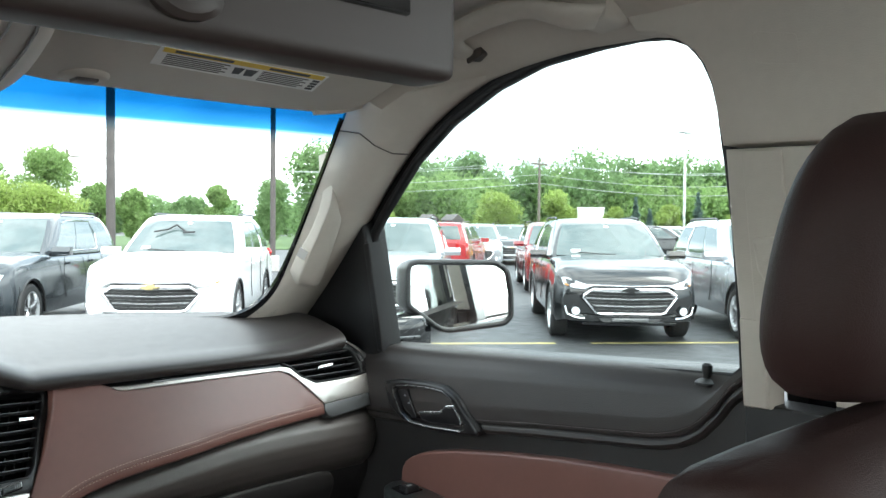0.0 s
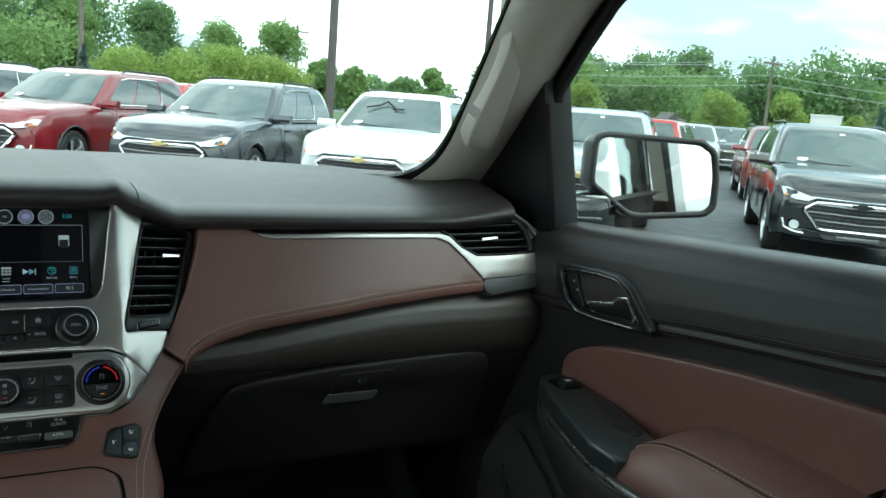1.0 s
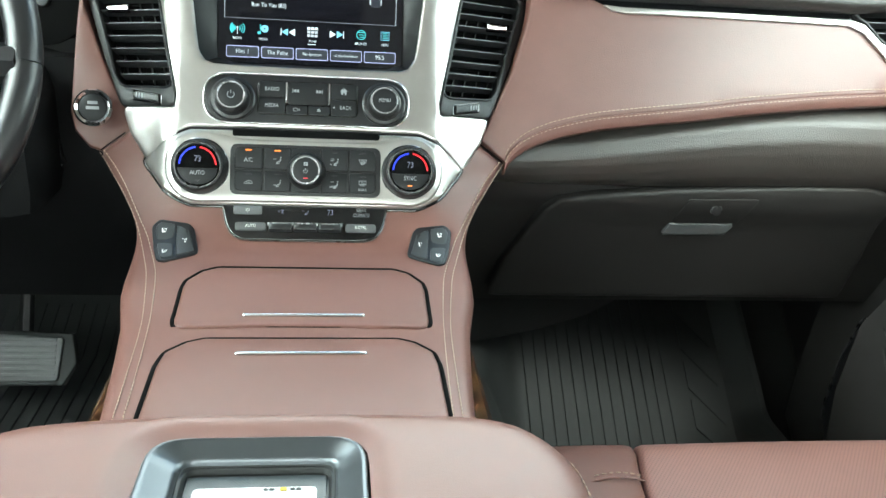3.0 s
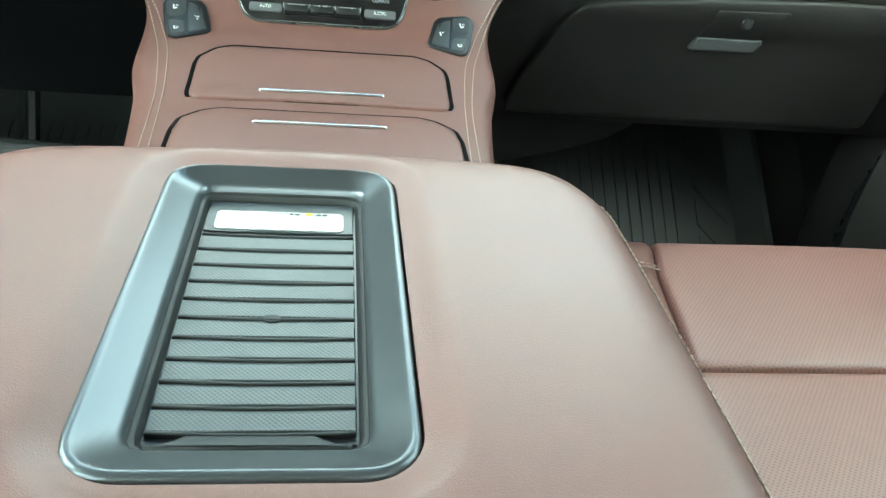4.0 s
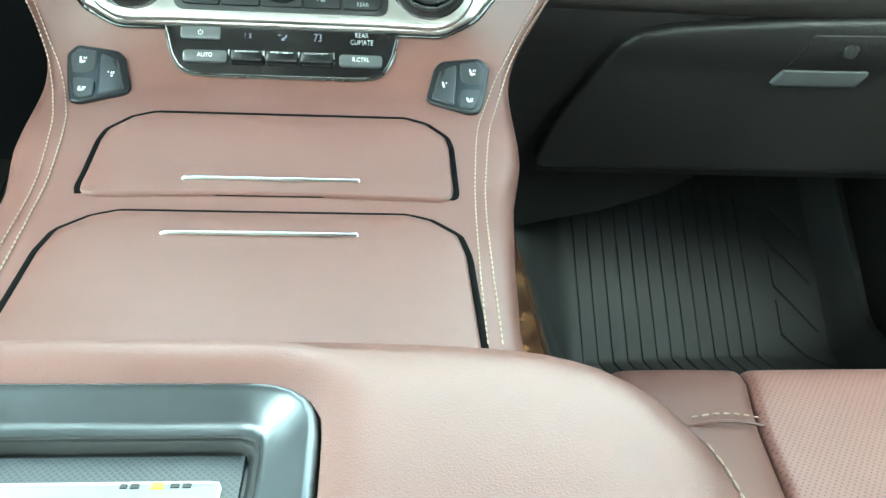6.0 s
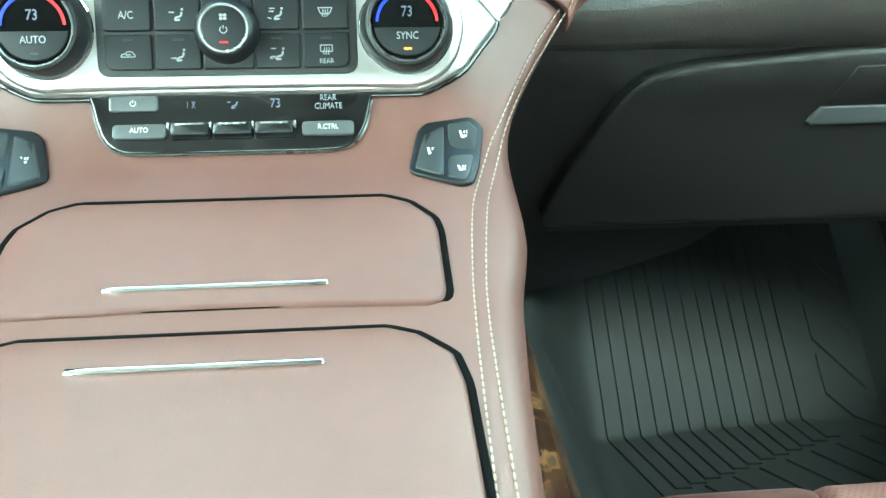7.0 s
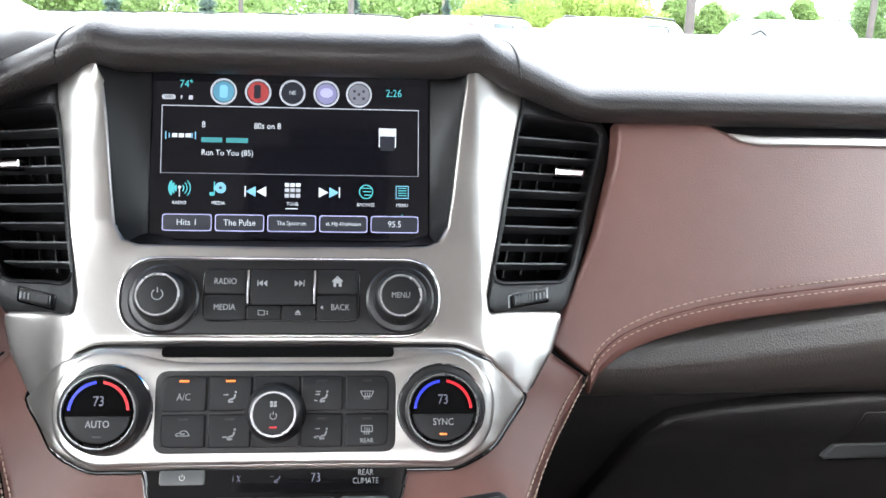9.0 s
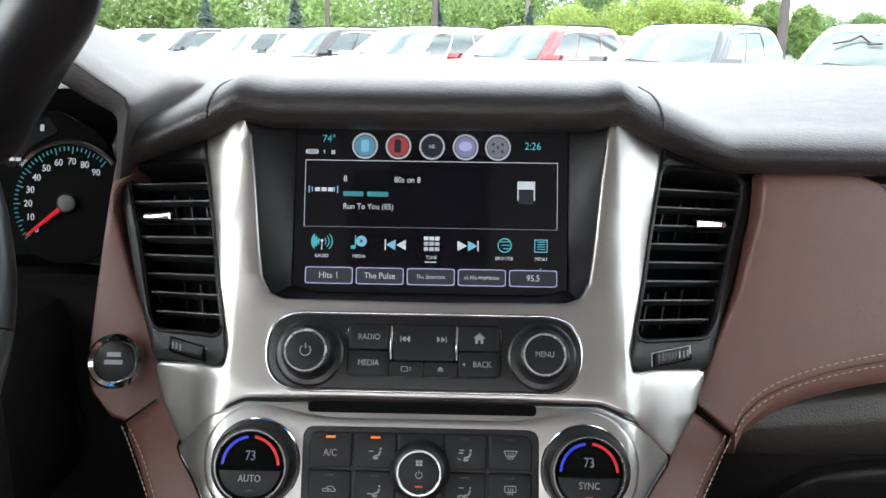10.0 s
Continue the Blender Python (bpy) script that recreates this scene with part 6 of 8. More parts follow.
part("chrome_line", tube([HF(y, z, .0095) for y, z in [*inset(hn, -.0035), inset(hn, -.0035)[0]]], .0011, 6), DARK_SILVER, hh)
lev_o = [(-.052, 1.2605), (-.112, 1.2715), (-.124, 1.2825), (-.142, 1.2865), (-.150, 1.2800), (-.163, 1.2635), (-.160, 1.2560), (-.078, 1.2465), (-.060, 1.2495)]
lever = part("lever", plate(rounded(lev_o, .003, 3), HF, -.014, .004, .004), SATIN_BLACK, door, "dark inside door lever with a chrome edge")
part("chrome_edge", tube([HF(y, z, .0035) for y, z in rounded(lev_o, .003, 3)[:26]], .0019, 6), RING_SILVER, lever)
part("lock_switch", plate(rounded([(.008, 1.291), (-.020, 1.2975), (-.034, 1.272), (-.050, 1.2485), (-.036, 1.2475), (-.012, 1.262)], .004), HF, -.012, .004, .002), SATIN_BLACK, door)
for z in (1.272, 1.284):
    part("mark", plate([(-.012 - .9 * (1.284 - z), z), (-.016 - .9 * (1.284 - z), z + .004), (-.019 - .9 * (1.284 - z), z)], HF, .003, .0046, 0), LEGEND, door)
# switch pod and armrest
pod_o = [(.722, -.090), (.742, -.035), (.760, -.008), (.788, .005), (.814, -.004), (.812, -.060), (.792, -.160), (.758, -.275), (.735, -.305), (.655, -.325), (.660, -.260), (.692, -.165)]
POD = lambda u, v, h=0.0: Vector((u, v, 1.127 - .02 * v + h))
pod = part("switch_pod", plate(rounded(pod_o, .012, 4), POD, -.024, .0, .006), POD_SHEEN, door, "satin black window switch pod")
part("grip_recess", plate(rounded([(.768, -.120), (.790, -.130), (.752, -.262), (.728, -.272), (.722, -.235)], .012, 5), POD, -.01, .0012, .001), BLACK, pod)
part("switch_well", plate(rounded([(.758, -.030), (.800, -.026), (.794, -.078), (.750, -.078)], .006), POD, -.01, .0012, .0005), GLOSS_BLACK, pod)
part("window_switch", plate(rounded([(.763, -.048), (.792, -.046), (.788, -.074), (.757, -.074)], .004), POD, 0, .009, .004), BUTTON, pod)
part("mark", plate([(.770, -.058), (.780, -.058), (.779, -.066), (.769, -.066)], POD, .008, .0096, 0), LEGEND, pod)
under = [(.03, .800), (.0, .772), (-.05, .735), (-.09, .714), (-.165, .684), (-.26, .654), (-.325, .645), (-.50, .642), (-.68, .642)]
part("lower_bulge", loft([[Vector((x + d, y, z - .02 * y)) for d, z in ((.035, 1.104), (.008, 1.103), (.0, 1.100), (-.006, 1.088), (-.005, 1.074), (.004, 1.050), (.022, 1.012), (.050, .965), (.075, .93))] for y, x in under], closed=False, cap=False), POCKET, door, "dark brown plastic lower door bulge", sharp=70)
part("bulge_edge", tube([Vector((x - .003, y, 1.0985 - .02 * y)) for y, x in under[1:]], .0022, 6), POCKET, door)
part("chrome_line", tube(spline([(.700, -.118, 1.1095), (.682, -.165, 1.1105), (.666, -.215, 1.111), (.650, -.27, 1.112), (.640, -.33, 1.113), (.638, -.40, 1.114)], 20), .0030, 8), DARK_SILVER, pod)
AR = spline([(-.270, 1.105, 0), (-.285, 1.130, 0), (-.315, 1.150, 0), (-.36, 1.162, 0), (-.45, 1.165, 0), (-.70, 1.160, 0)], 26)
rg = []
for p in AR:
    z = p.y
    rg.append([Vector((x, p.x, zz)) for x, zz in ((.83, z + .008), (.80, z + .006), (.755, z + .002), (.715, z - .004), (.682, z - .016), (.662, z - .034), (.655, z - .060), (.668, z - .090), (.72, z - .115), (.83, z - .12))])
part("armrest", loft(rg), LEATHER, door, "padded brown leather door armrest", sharp=60)
for x, dz in ((.717, .0035), (.708, .0062)):
    part("stitching", stitches([Vector((x, p.x, p.y - dz + .0008)) for p in AR[2:]], .006, .0044, .0007), THREAD, door, "pale double stitching")
part("welt", tube([Vector((.7125, p.x, p.y - .0046)) for p in AR[2:]], .0014, 5), LEATHER_SHADED, door)
# lower door: pocket bulge and speaker grille
for ends in (((.763, .041, 1.010), (.742, -.06, .985), (.727, -.135, .950), (.720, -.20, .90)), ((.745, .080, .958), (.728, .02, .925), (.722, -.04, .885), (.720, -.09, .82))):
    part("pocket_crease", tube(spline(ends, 12), .0028, 6), POCKET, door)
part("pocket", loft([[Vector((x, y, z)) for x, z in ((.82, 1.03), (.775, 1.01), (.735, .95), (.725, .85), (.735, .74), (.775, .66), (.82, .65))] for y in (.10, .085, .0, -.3, -.68)]), POCKET, door)
gr = [(.175, .76), (.165, .86), (.135, .935), (.095, .965), (.04, .955), (-.02, .90), (-.05, .78), (-.03, .68), (.10, .67)]
SPK = lambda y, z, h=0.0: Vector((.735 - h + .25 * max(0, y), y, z))
part("speaker_grille", plate(rounded(gr, .03, 4), SPK, -.05, .008, .006), SATIN_BLACK, door, "black speaker grille")
part("grille_edge", tube([SPK(y, z, .008) for y, z in rounded(gr, .03, 4)], .0022, 6), GUNMETAL, door)
part("speaker_badge", plate([(.055, .742), (.085, .766), (.080, .774), (.050, .750)], SPK, .006, .010, .0005), GREY_BUTTON, door)
part("lock_pin", loft([[Vector((.826 + r * math.cos(a), -.600 + r * math.sin(a), 1.388 + h)) for a in steps(0, 2 * math.pi, 15)[:-1]] for r, h in ((.016, 0), (.016, .004), (.010, .008), (.0052, .009), (.0052, .014), (.0068, .017), (.0068, .026), (.004, .029))]), BLACK, door)
# window frame with black seal, mirror sail
wf = resample(rounded(win_front, [.02, 0, 0, .01, 0, 0, 0, 0, .01, .01, .012, .012, .012, .012, .02, .02, .02, .02, .02, .02, .01], 3), 150)
seal_o = inset(wf, -.013)
part("outer_frame", frame_plate(inset(wf, -.050), inset(wf, -.010), SIDE, -.016, -.006, .002), BLACK, door)
part("window_frame", frame_plate(seal_o, wf, SIDE, -.010, .004, .003, -.009), BLACK, door, "black rubber window seal")
pane = part("pane", plate(inset(wf, -.004), SIDE, -.008, -.005, 0), GLASS_SIDE, door)
pane.visible_shadow = False
part("sail_panel", plate([(.068, 1.605), (.10, 1.603), (.225, 1.502), (.40, 1.378), (.40, 1.33), (.10, 1.335), (.076, 1.352)], SIDE, -.03, .020, .006), BLACK, door, "black mirror sail panel")
part("sail_rib", plate([(.060, 1.562), (.078, 1.558), (.090, 1.352), (.072, 1.352)], SIDE, -.02, .022, .004), BLACK, door)

# door mirror outside
mir = thing("door_mirror", (.98, .16, 1.34), "black door mirror reflecting the side of the car", "mirror")
m_c = Vector((1.068, .130, 1.445))
m_n = Vector((-.485, -.8746, .035)).normalized()
m_r = Vector((.8746, -.485, 0)).normalized()
m_u = m_n.cross(m_r) * -1 if m_n.cross(m_r).z < 0 else m_n.cross(m_r)
MM = lambda u, v, h=0.0: m_c + m_r * u + m_u * v + m_n * h
glass_o = [(-.103, .061), (-.088, .066), (.085, .064), (.108, .050), (.116, .006), (.117, -.046), (.104, -.058), (-.016, -.071), (-.036, -.067), (-.104, -.019)]
go = rounded(glass_o, .012, 4)
part("glass", plate(go, MM, .0, .002, 0), MIRROR, mir, "silvered mirror glass")
part("rim", frame_plate(resample(inset(go, -.011), 70), resample(inset(go, .0005), 70), MM, -.04, .010, .004, -.002), BLACK, mir)
hs = resample(inset(go, -.0105), 70)
part("housing", loft([[MM(u * k + sh, v * k, -d) for u, v in hs] for k, d, sh in ((1, .02, 0), (1.02, .04, -.002), (.97, .08, -.008), (.82, .115, -.012), (.5, .135, -.014))]), SATIN_BLACK, mir)
part("arm", loft([[Vector((x, y + dy, z)) for y, z in rounded([(.13, 1.318), (.23, 1.318), (.23, 1.405), (.13, 1.405)], .02, 3)] for x, dy in ((.86, .05), (.92, .02), (.97, .01), (1.02, .03))]), GLOSS_BLACK, mir)
part("arm_trim", tube([Vector((x, y, 1.362)) for x, y in ((.87, .178), (.92, .148), (.97, .138))], .003, 6), DARK_SILVER, mir)
# outer skin of this car, as the mirror sees it
skin = thing("car_body_side", (.95, -1.5, .5), "gloss black body side of the car seen in the mirror", "car body")
BODY = material("black_car_paint", (.010, .010, .011), .18, spread=.15, coat=.8)
part("panel", loft([[Vector((x, y, z)) for x, z in ((.93, .45), (1.01, .60), (1.02, .95), (1.0, 1.22), (.93, 1.33), (.90, 1.345), (.90, .45))] for y in (.85, .3, -.4, -1.2, -2.0, -2.8, -3.05)]), BODY, skin)
part("sill_chrome", loft([[Vector((x, y, z)) for x, z in ((.925, 1.335), (.945, 1.335), (.945, 1.35), (.92, 1.355))] for y in (.1, -1.0, -2.0, -3.0)]), CHROME, skin)
part("rear_glass", loft([[Vector((x, y, z)) for x, z in ((.905, 1.36), (.92, 1.36), (.82, 1.78), (.80, 1.78))] for y in (-.70, -1.4, -1.82)]), GLOSS_BLACK, skin)
part("quarter_glass", loft([[Vector((x, y, z)) for x, z in ((.905, 1.36), (.92, 1.36), (.82, 1.78), (.80, 1.78))] for y in (-1.82, -2.4, -3.05)]), GLOSS_BLACK, skin)
for y0, y1 in ((-.67, -.79), (-1.80, -1.90)):
    part("pillar", loft([[Vector((x, y, z)) for x, z in ((.91, 1.355), (.928, 1.355), (.828, 1.79), (.805, 1.79))] for y in (y0, y1)]), SATIN_BLACK, skin)
hood_o = [[Vector((x, y, z)) for x, z in ((-.98, 1.0), (-.85, 1.16), (-.4, 1.20), (0, 1.205), (.4, 1.20), (.85, 1.16), (.98, 1.0))] for y in (.86, 1.3, 1.8)]
part("bonnet", loft([[p + Vector((0, 0, -.06 - .05 * i)) for p in r] for i, r in enumerate(hood_o)], closed=False, cap=False), BODY, skin)

# sun visor, overhead console, flip-down screen
visor = thing("sun_visor", (.42, .0, 1.80), "beige sun visor folded up, with a warning label", "sun visor")
VZ = lambda u, v, h=0.0: Vector((u, v, 1.808 - .12 * (v + .2) - h))
vo = [(.125, -.27), (.125, -.03), (.20, -.006), (.28, -.008), (.36, .0), (.50, .0), (.61, -.010), (.648, -.050), (.655, -.09), (.612, -.236), (.58, -.27)]
part("panel", plate(rounded(vo, .02, 5), VZ, -.012, .008, .007), BEIGE, visor)
lab = [(.261, -.212), (.509, -.195), (.531, -.120), (.276, -.142)]
lb = part("label_sheet", plate(lab, VZ, .007, .0086, 0), PAPER, visor, "printed warning label")
LQ = lambda s, t: (lab[0][0] * (1 - s) * (1 - t) + lab[1][0] * s * (1 - t) + lab[2][0] * s * t + lab[3][0] * (1 - s) * t, lab[0][1] * (1 - s) * (1 - t) + lab[1][1] * s * (1 - t) + lab[2][1] * s * t + lab[3][1] * (1 - s) * t)
part("yellow_band", plate([LQ(0.02, .02), LQ(.98, .02), LQ(.98, .24), LQ(.02, .24)], VZ, .008, .0092, 0), YELLOW, lb)
for s0, s1 in ((.08, .40), (.62, .88)):
    part("print_bar", plate([LQ(s0, .06), LQ(s1, .06), LQ(s1, .18), LQ(s0, .18)], VZ, .009, .0096, 0), INK, lb)
for col in ((.05, .40), (.60, .90)):
    for k in range(6):
        part("print_bar", plate([LQ(col[0], .34 + k * .10), LQ(col[1] - .03 * (k % 2), .34 + k * .10), LQ(col[1] - .03 * (k % 2), .375 + k * .10), LQ(col[0], .375 + k * .10)], VZ, .008, .0092, 0), BOX_BROWN, lb)
for s0, s1 in ((.43, .49), (.50, .57)):
    part("print_sign", plate([LQ(s0, .40), LQ(s1, .38), LQ(s1 - .01, .72), LQ(s0 + .01, .76)], VZ, .008, .0092, 0), INK, lb)
for k in range(4):
    part("print_sign", plate([LQ(.93, .32 + k * .16), LQ(.975, .32 + k * .16), LQ(.975, .42 + k * .16), LQ(.93, .42 + k * .16)], VZ, .008, .0092, 0), INK, lb)
clip = thing("visor_clip", (.235, -.005, 1.80), "beige visor clip with a dark slot", "clip")
part("body", loft([[Vector((.228 + .022 * k * math.cos(a) * (1.0 + .1 * abs(math.cos(a))), -.050 + .028 * k * math.sin(a), z + .006)) for a in steps(0, 2 * math.pi, 25)[:-1]] for k, z in ((1.35, 1.79), (1.3, 1.779), (1.2, 1.774), (1.05, 1.772))]), BEIGE, clip)
part("slot", box(.214, .242, -.066, -.034, 1.7735, 1.782, .003), BOX_BROWN, clip)
part("pivot", tube([Vector((.60, -.02, 1.778)), Vector((.65, -.03, 1.785)), Vector((.69, -.06, 1.80))], .007, 8), BEIGE, visor)
oc = thing("overhead_console", (0, -.1, 1.80), "beige overhead console with rounded edges", "console")
OCW = [(-.50, .055), (-.44, .078), (-.364, .100), (-.27, .120), (-.172, .138), (-.07, .155), (.03, .167), (.10, .172), (.14, .165), (.165, .145), (.175, .11)]
part("body", loft([[Vector((f * w, y, z)) for f, z in ((-1.08, 1.88), (-1.06, 1.80), (-1.0, 1.776), (-.88, 1.764), (-.6, 1.757), (.6, 1.757), (.88, 1.764), (1.0, 1.776), (1.06, 1.80), (1.08, 1.88))] for y, w in OCW]), BEIGE, oc)
for f, z in ((.80, 1.7606), (.55, 1.7565)):
    part("joint", tube([Vector((f * w, y, z)) for y, w in OCW[:-1]], .0014, 5), BOX_BROWN, oc)
flip = thing("flip_down_screen", (-.02, -.885, 1.85), "dark taupe flip-down rear screen hanging from the headliner", "screen")
part("casing", box(-.20, .083, -.906, -.880, 1.6490, 1.86, .006, 3), BOX_BROWN, flip)
part("hinge", box(-.12, .09, -.90, -.86, 1.85, 1.885, .008), BOX_BROWN, flip)
part("display", box(-.170, .056, -.9085, -.905, 1.6705, 1.845, .001, 1), GLOSS_BLACK, flip, "switched-off black display")
part("button", loft([[Vector((-.034 + r * math.cos(a), -.906 - h, 1.6600 + r * math.sin(a) * .6)) for a in steps(0, 2 * math.pi, 17)[:-1]] for r, h in ((.012, 0), (.012, .003), (.009, .005))]), BOX_BROWN, flip)

# passenger seat
seat = thing("passenger_seat", (.485, -.4, .63), "brown perforated leather front passenger seat with headrest", "car seat")


def seat_seam(y):
    """Where the inner side bolster meets the cushion."""
    return lerp([(-.66, .268), (-.45, .278), (-.385, .2845), (-.31, .296), (-.245, .3035), (-.20, .314), (-.187, .318), (-.158, .323)], y)


def pillow(x0, x1, y0, y1, z, rx, front, rear, name, mat, crown=0.0, tilt=0.0, label="", depth=.12):
    """A padded cushion; rx, front, rear: how far its sides, its front and its rear edge are rolled."""
    ease = [0, .006, .015, .03, .05, .08, .12, .17, .24, .32, .42, .52, .62, .72, .80, .87, .92, .955, .975, .99, 1]

    def fall(d, r):
        return r * (1 - math.sqrt(max(0, 1 - max(0, 1 - d / r) ** 2)))

    def f(u, v):
        y = y0 + (y1 - y0) * v
        xa, xb = x0(y), x1(y)
        a, b, c = min(u, 1 - u) * (xb - xa), v * (y0 - y1), (1 - v) * (y0 - y1)
        drop = fall(a, rx) + fall(b, front) + fall(c, rear)
        return Vector((xa + (xb - xa) * u, y, z - drop + crown * math.sin(u * math.pi) * math.sin(v * math.pi) + tilt * (y - y0)))
    return part(name, sheet(f, ease, ease, (0, 0, -depth)), mat, seat, label, sharp=70)


pillow(lambda y: .226, lambda y: seat_seam(y) - .0003, -.158, -.83, .969, .012, .040, .012, "side_bolster", LEATHER, .010, -.02)
pillow(lambda y: .9703 - seat_seam(y), lambda y: .735, -.158, -.83, .972, .014, .040, .012, "side_bolster", LEATHER, .012, -.02)
pillow(lambda y: seat_seam(y) + .0003, lambda y: .9697 - seat_seam(y), -.158, -.3735, .969, .006, .040, .009, "cushion_front", LEATHER_PERF, .006, -.02, "perforated leather cushion")
pillow(lambda y: seat_seam(y) + .0003, lambda y: .9697 - seat_seam(y), -.3740, -.83, .973, .006, .009, .012, "cushion_rear", LEATHER_PERF, .004, -.02, "perforated leather cushion")
part("stitching", stitches([Vector((x, -.236, .9725 + .006 * math.sin((x - .25) / .059 * math.pi))) for x in steps(.258, .303, 12)], .0055, .0042, .0007), THREAD, seat)
part("cross_seam", tube([Vector((x, -.242, .9718 + .006 * math.sin((x - .25) / .059 * math.pi))) for x in steps(.246, .303, 12)], .0011, 5), LEATHER, seat)
part("seat_base", box(.26, .71, -.64, -.21, .66, .86, .03), BLACK, seat)


def backrest(u, v, h=0.0):
    """u across, v up the back from 0 to 1; h towards the front."""
    z = .95 + .516 * v
    y = -.858 - .070 * v
    w = .222 - .010 * max(0, v - .55) / .45
    return Vector((.485 + u * w, y + h + (.03 * abs(u) ** 4), z - .02 * abs(u) ** 5 * (v > .9)))


rows = []
for v in [0, .1, .25, .4, .55, .65, .75, .82, .87, .9, .92, .94, .96, .975, .985, .993, 1.0]:
    k = 1 if v < .9 else math.sqrt(max(0, 1 - ((v - .9) / .1) ** 2)) * .8 + .2
    row = [backrest(u, v, .03 * k) for u in steps(-.92, .92, 13)]
    row += [backrest(1.0, v, .02 * k), backrest(1.0, v, -.04 * k)]
    row += [backrest(u, v, -.075 * k) for u in steps(.92, -.92, 13)]
    row += [backrest(-1.0, v, -.04 * k), backrest(-1.0, v, .02 * k)]
    rows.append(row)
# backrest and headrest carry their shade in the leather colour
part("backrest", loft(rows), LEATHER_SHADED, seat, "brown leather backrest", sharp=85)
rows = []
for t in steps(-1, 1, 23):
    k = (1 - abs(t) ** 3.2) ** (1 / 3.2) if abs(t) < 1 else .05
    k = max(k, .05)
    rows.append([Vector((.506 + .020 * max(0, t) ** 1.5 + .126 * k * (abs(math.cos(a)) ** .8) * (1 if math.cos(a) > 0 else -1), -.925 + .058 * k * (abs(math.sin(a)) ** .75) * (1 if math.sin(a) > 0 else -1) - .02 * t, 1.572 + .108 * t)) for a in steps(0, 2 * math.pi, 41)[:-1]])
part("headrest", loft(rows), LEATHER_SHADED, seat, "rounded brown leather headrest", sharp=80)
for x in (.54, .59):
    part("headrest_post", tube([Vector((x, -.90, 1.36)), Vector((x, -.918, 1.50))], .005, 8), SATIN_BLACK, seat)
part("shoulder_seam", tube([backrest(u, .955, .0315) + Vector((0, 0, .002)) for u in steps(-.82, .5, 30)], .0016, 6), LEATHER_SHADED, seat)
part("stitching", stitches([backrest(u, .962, .0300) + Vector((0, 0, .002)) for u in steps(-.82, .5, 60)], .0055, .0042, .0006), GREY_THREAD, seat)
part("piping", tube([backrest(-.93, v, .028) for v in steps(.05, .93, 20)], .003, 6), LEATHER, seat)

# floor mats
mat_r = thing("floor_mat", (.5, .3, .63), "black ribbed rubber floor mat in the passenger footwell", "floor mat", "floor mats")


def mat_base(x, y):
    kink = .232 + .075 * (x - .344)
    z = .642 + .8 * max(0, y - kink)
    z += .16 * ramp01(.338, .235, x) + .05 * ramp01(.70, .735, x)
    return Vector((x, y, z))


MAT_Y = [-.12, -.05, .02, .08, .14, .19, .22, .228, .236, .244, .252, .27, .30, .34, .38, .42, .47, .52]
part("sheet", sheet(lambda x, y: mat_base(x, y), [.235, .25, .262, .275, .285, .295, .305, .315, .325, .338, .345, .40, .45, .5, .55, .6, .65, .70, .71, .72, .735, .745], MAT_Y, (0, 0, -.008)), RUBBER, mat_r)


def band(x0, x1, ys, slant, h=.0028):
    """A flat rubber band between two grooves."""
    rows = []
    for y in ys:
        k = .232 + .075 * (x0 - .344)
        dx = slant * max(0, k - y)
        rows.append([mat_base(x + dx, y) + Vector((0, 0, e)) for x, e in ((x0, -.001), (x0 + .0006, h), (x1 - .0006, h), (x1, -.001))])
    part("rib", loft(rows), RUBBER, mat_r)


for k in range(13):
    x0 = .346 + k * .0205
    k0 = .232 + .075 * (x0 - .344)
    stop = .150 + .30 * (x0 - .37) if k else .12
    band(x0, x0 + .0188, (stop, .5 * (stop + k0), k0 - .006, k0, k0 + .006, .30, .36, .42, .47), .38)
for k in range(9):
    x = .375 + k * .036
    part("rib", loft([[mat_base(x + t * .07 + d, .128 + .30 * (x - .37) - t * .075) + Vector((0, 0, h)) for d, h in ((-.0155, 0), (-.0145, .0028), (.0145, .0028), (.0155, 0))] for t in (0, .5, 1)]), RUBBER, mat_r)
for k in range(4):
    y = .25 + k * .055
    part("rib", loft([[mat_base(.632 + t * .055, y + .045 + d - t * .05) + Vector((0, 0, h)) for d, h in ((-.020, 0), (-.019, .0028), (.019, .0028), (.020, 0))] for t in (0, .5, 1)]), RUBBER, mat_r)
mat_l = thing("floor_mat", (-.45, .3, .63), "black ribbed rubber floor mat in the driver's footwell", "floor mat", "floor mats")


def left_mat(x, y):
    return Vector((x, y, .642 + .42 * max(0, y - .545) + .10 * ramp01(-.33, -.25, x)))


part("sheet", sheet(left_mat, [-.70, -.6, -.5, -.4, -.345, -.33, -.30, -.272, -.25], [-.1, .1, .3, .5, .545, .66, .77], (0, 0, -.008)), RUBBER, mat_l)
for k in range(12):
    x = -.355 - k * .0225
    part("rib", loft([[left_mat(x + dx, y) + Vector((0, 0, h)) for dx, h in ((-.0095, 0), (-.009, .003), (.009, .003), (.0095, 0))] for y in (.10, .3, .5, .545, .66)]), RUBBER, mat_l)
tunnel = part("floor_tunnel", loft([[Vector((x, y, z)) for x, z in ((-.27, .62), (-.24, .70), (-.20, .80), (-.16, .90), (.16, .90), (.20, .80), (.24, .70), (.27, .62))] for y in (-.9, 0, .30, .55, .78)]), CARPET)
tagged(tunnel, "black carpeted floor tunnel", "floor tunnel", kind="structure")
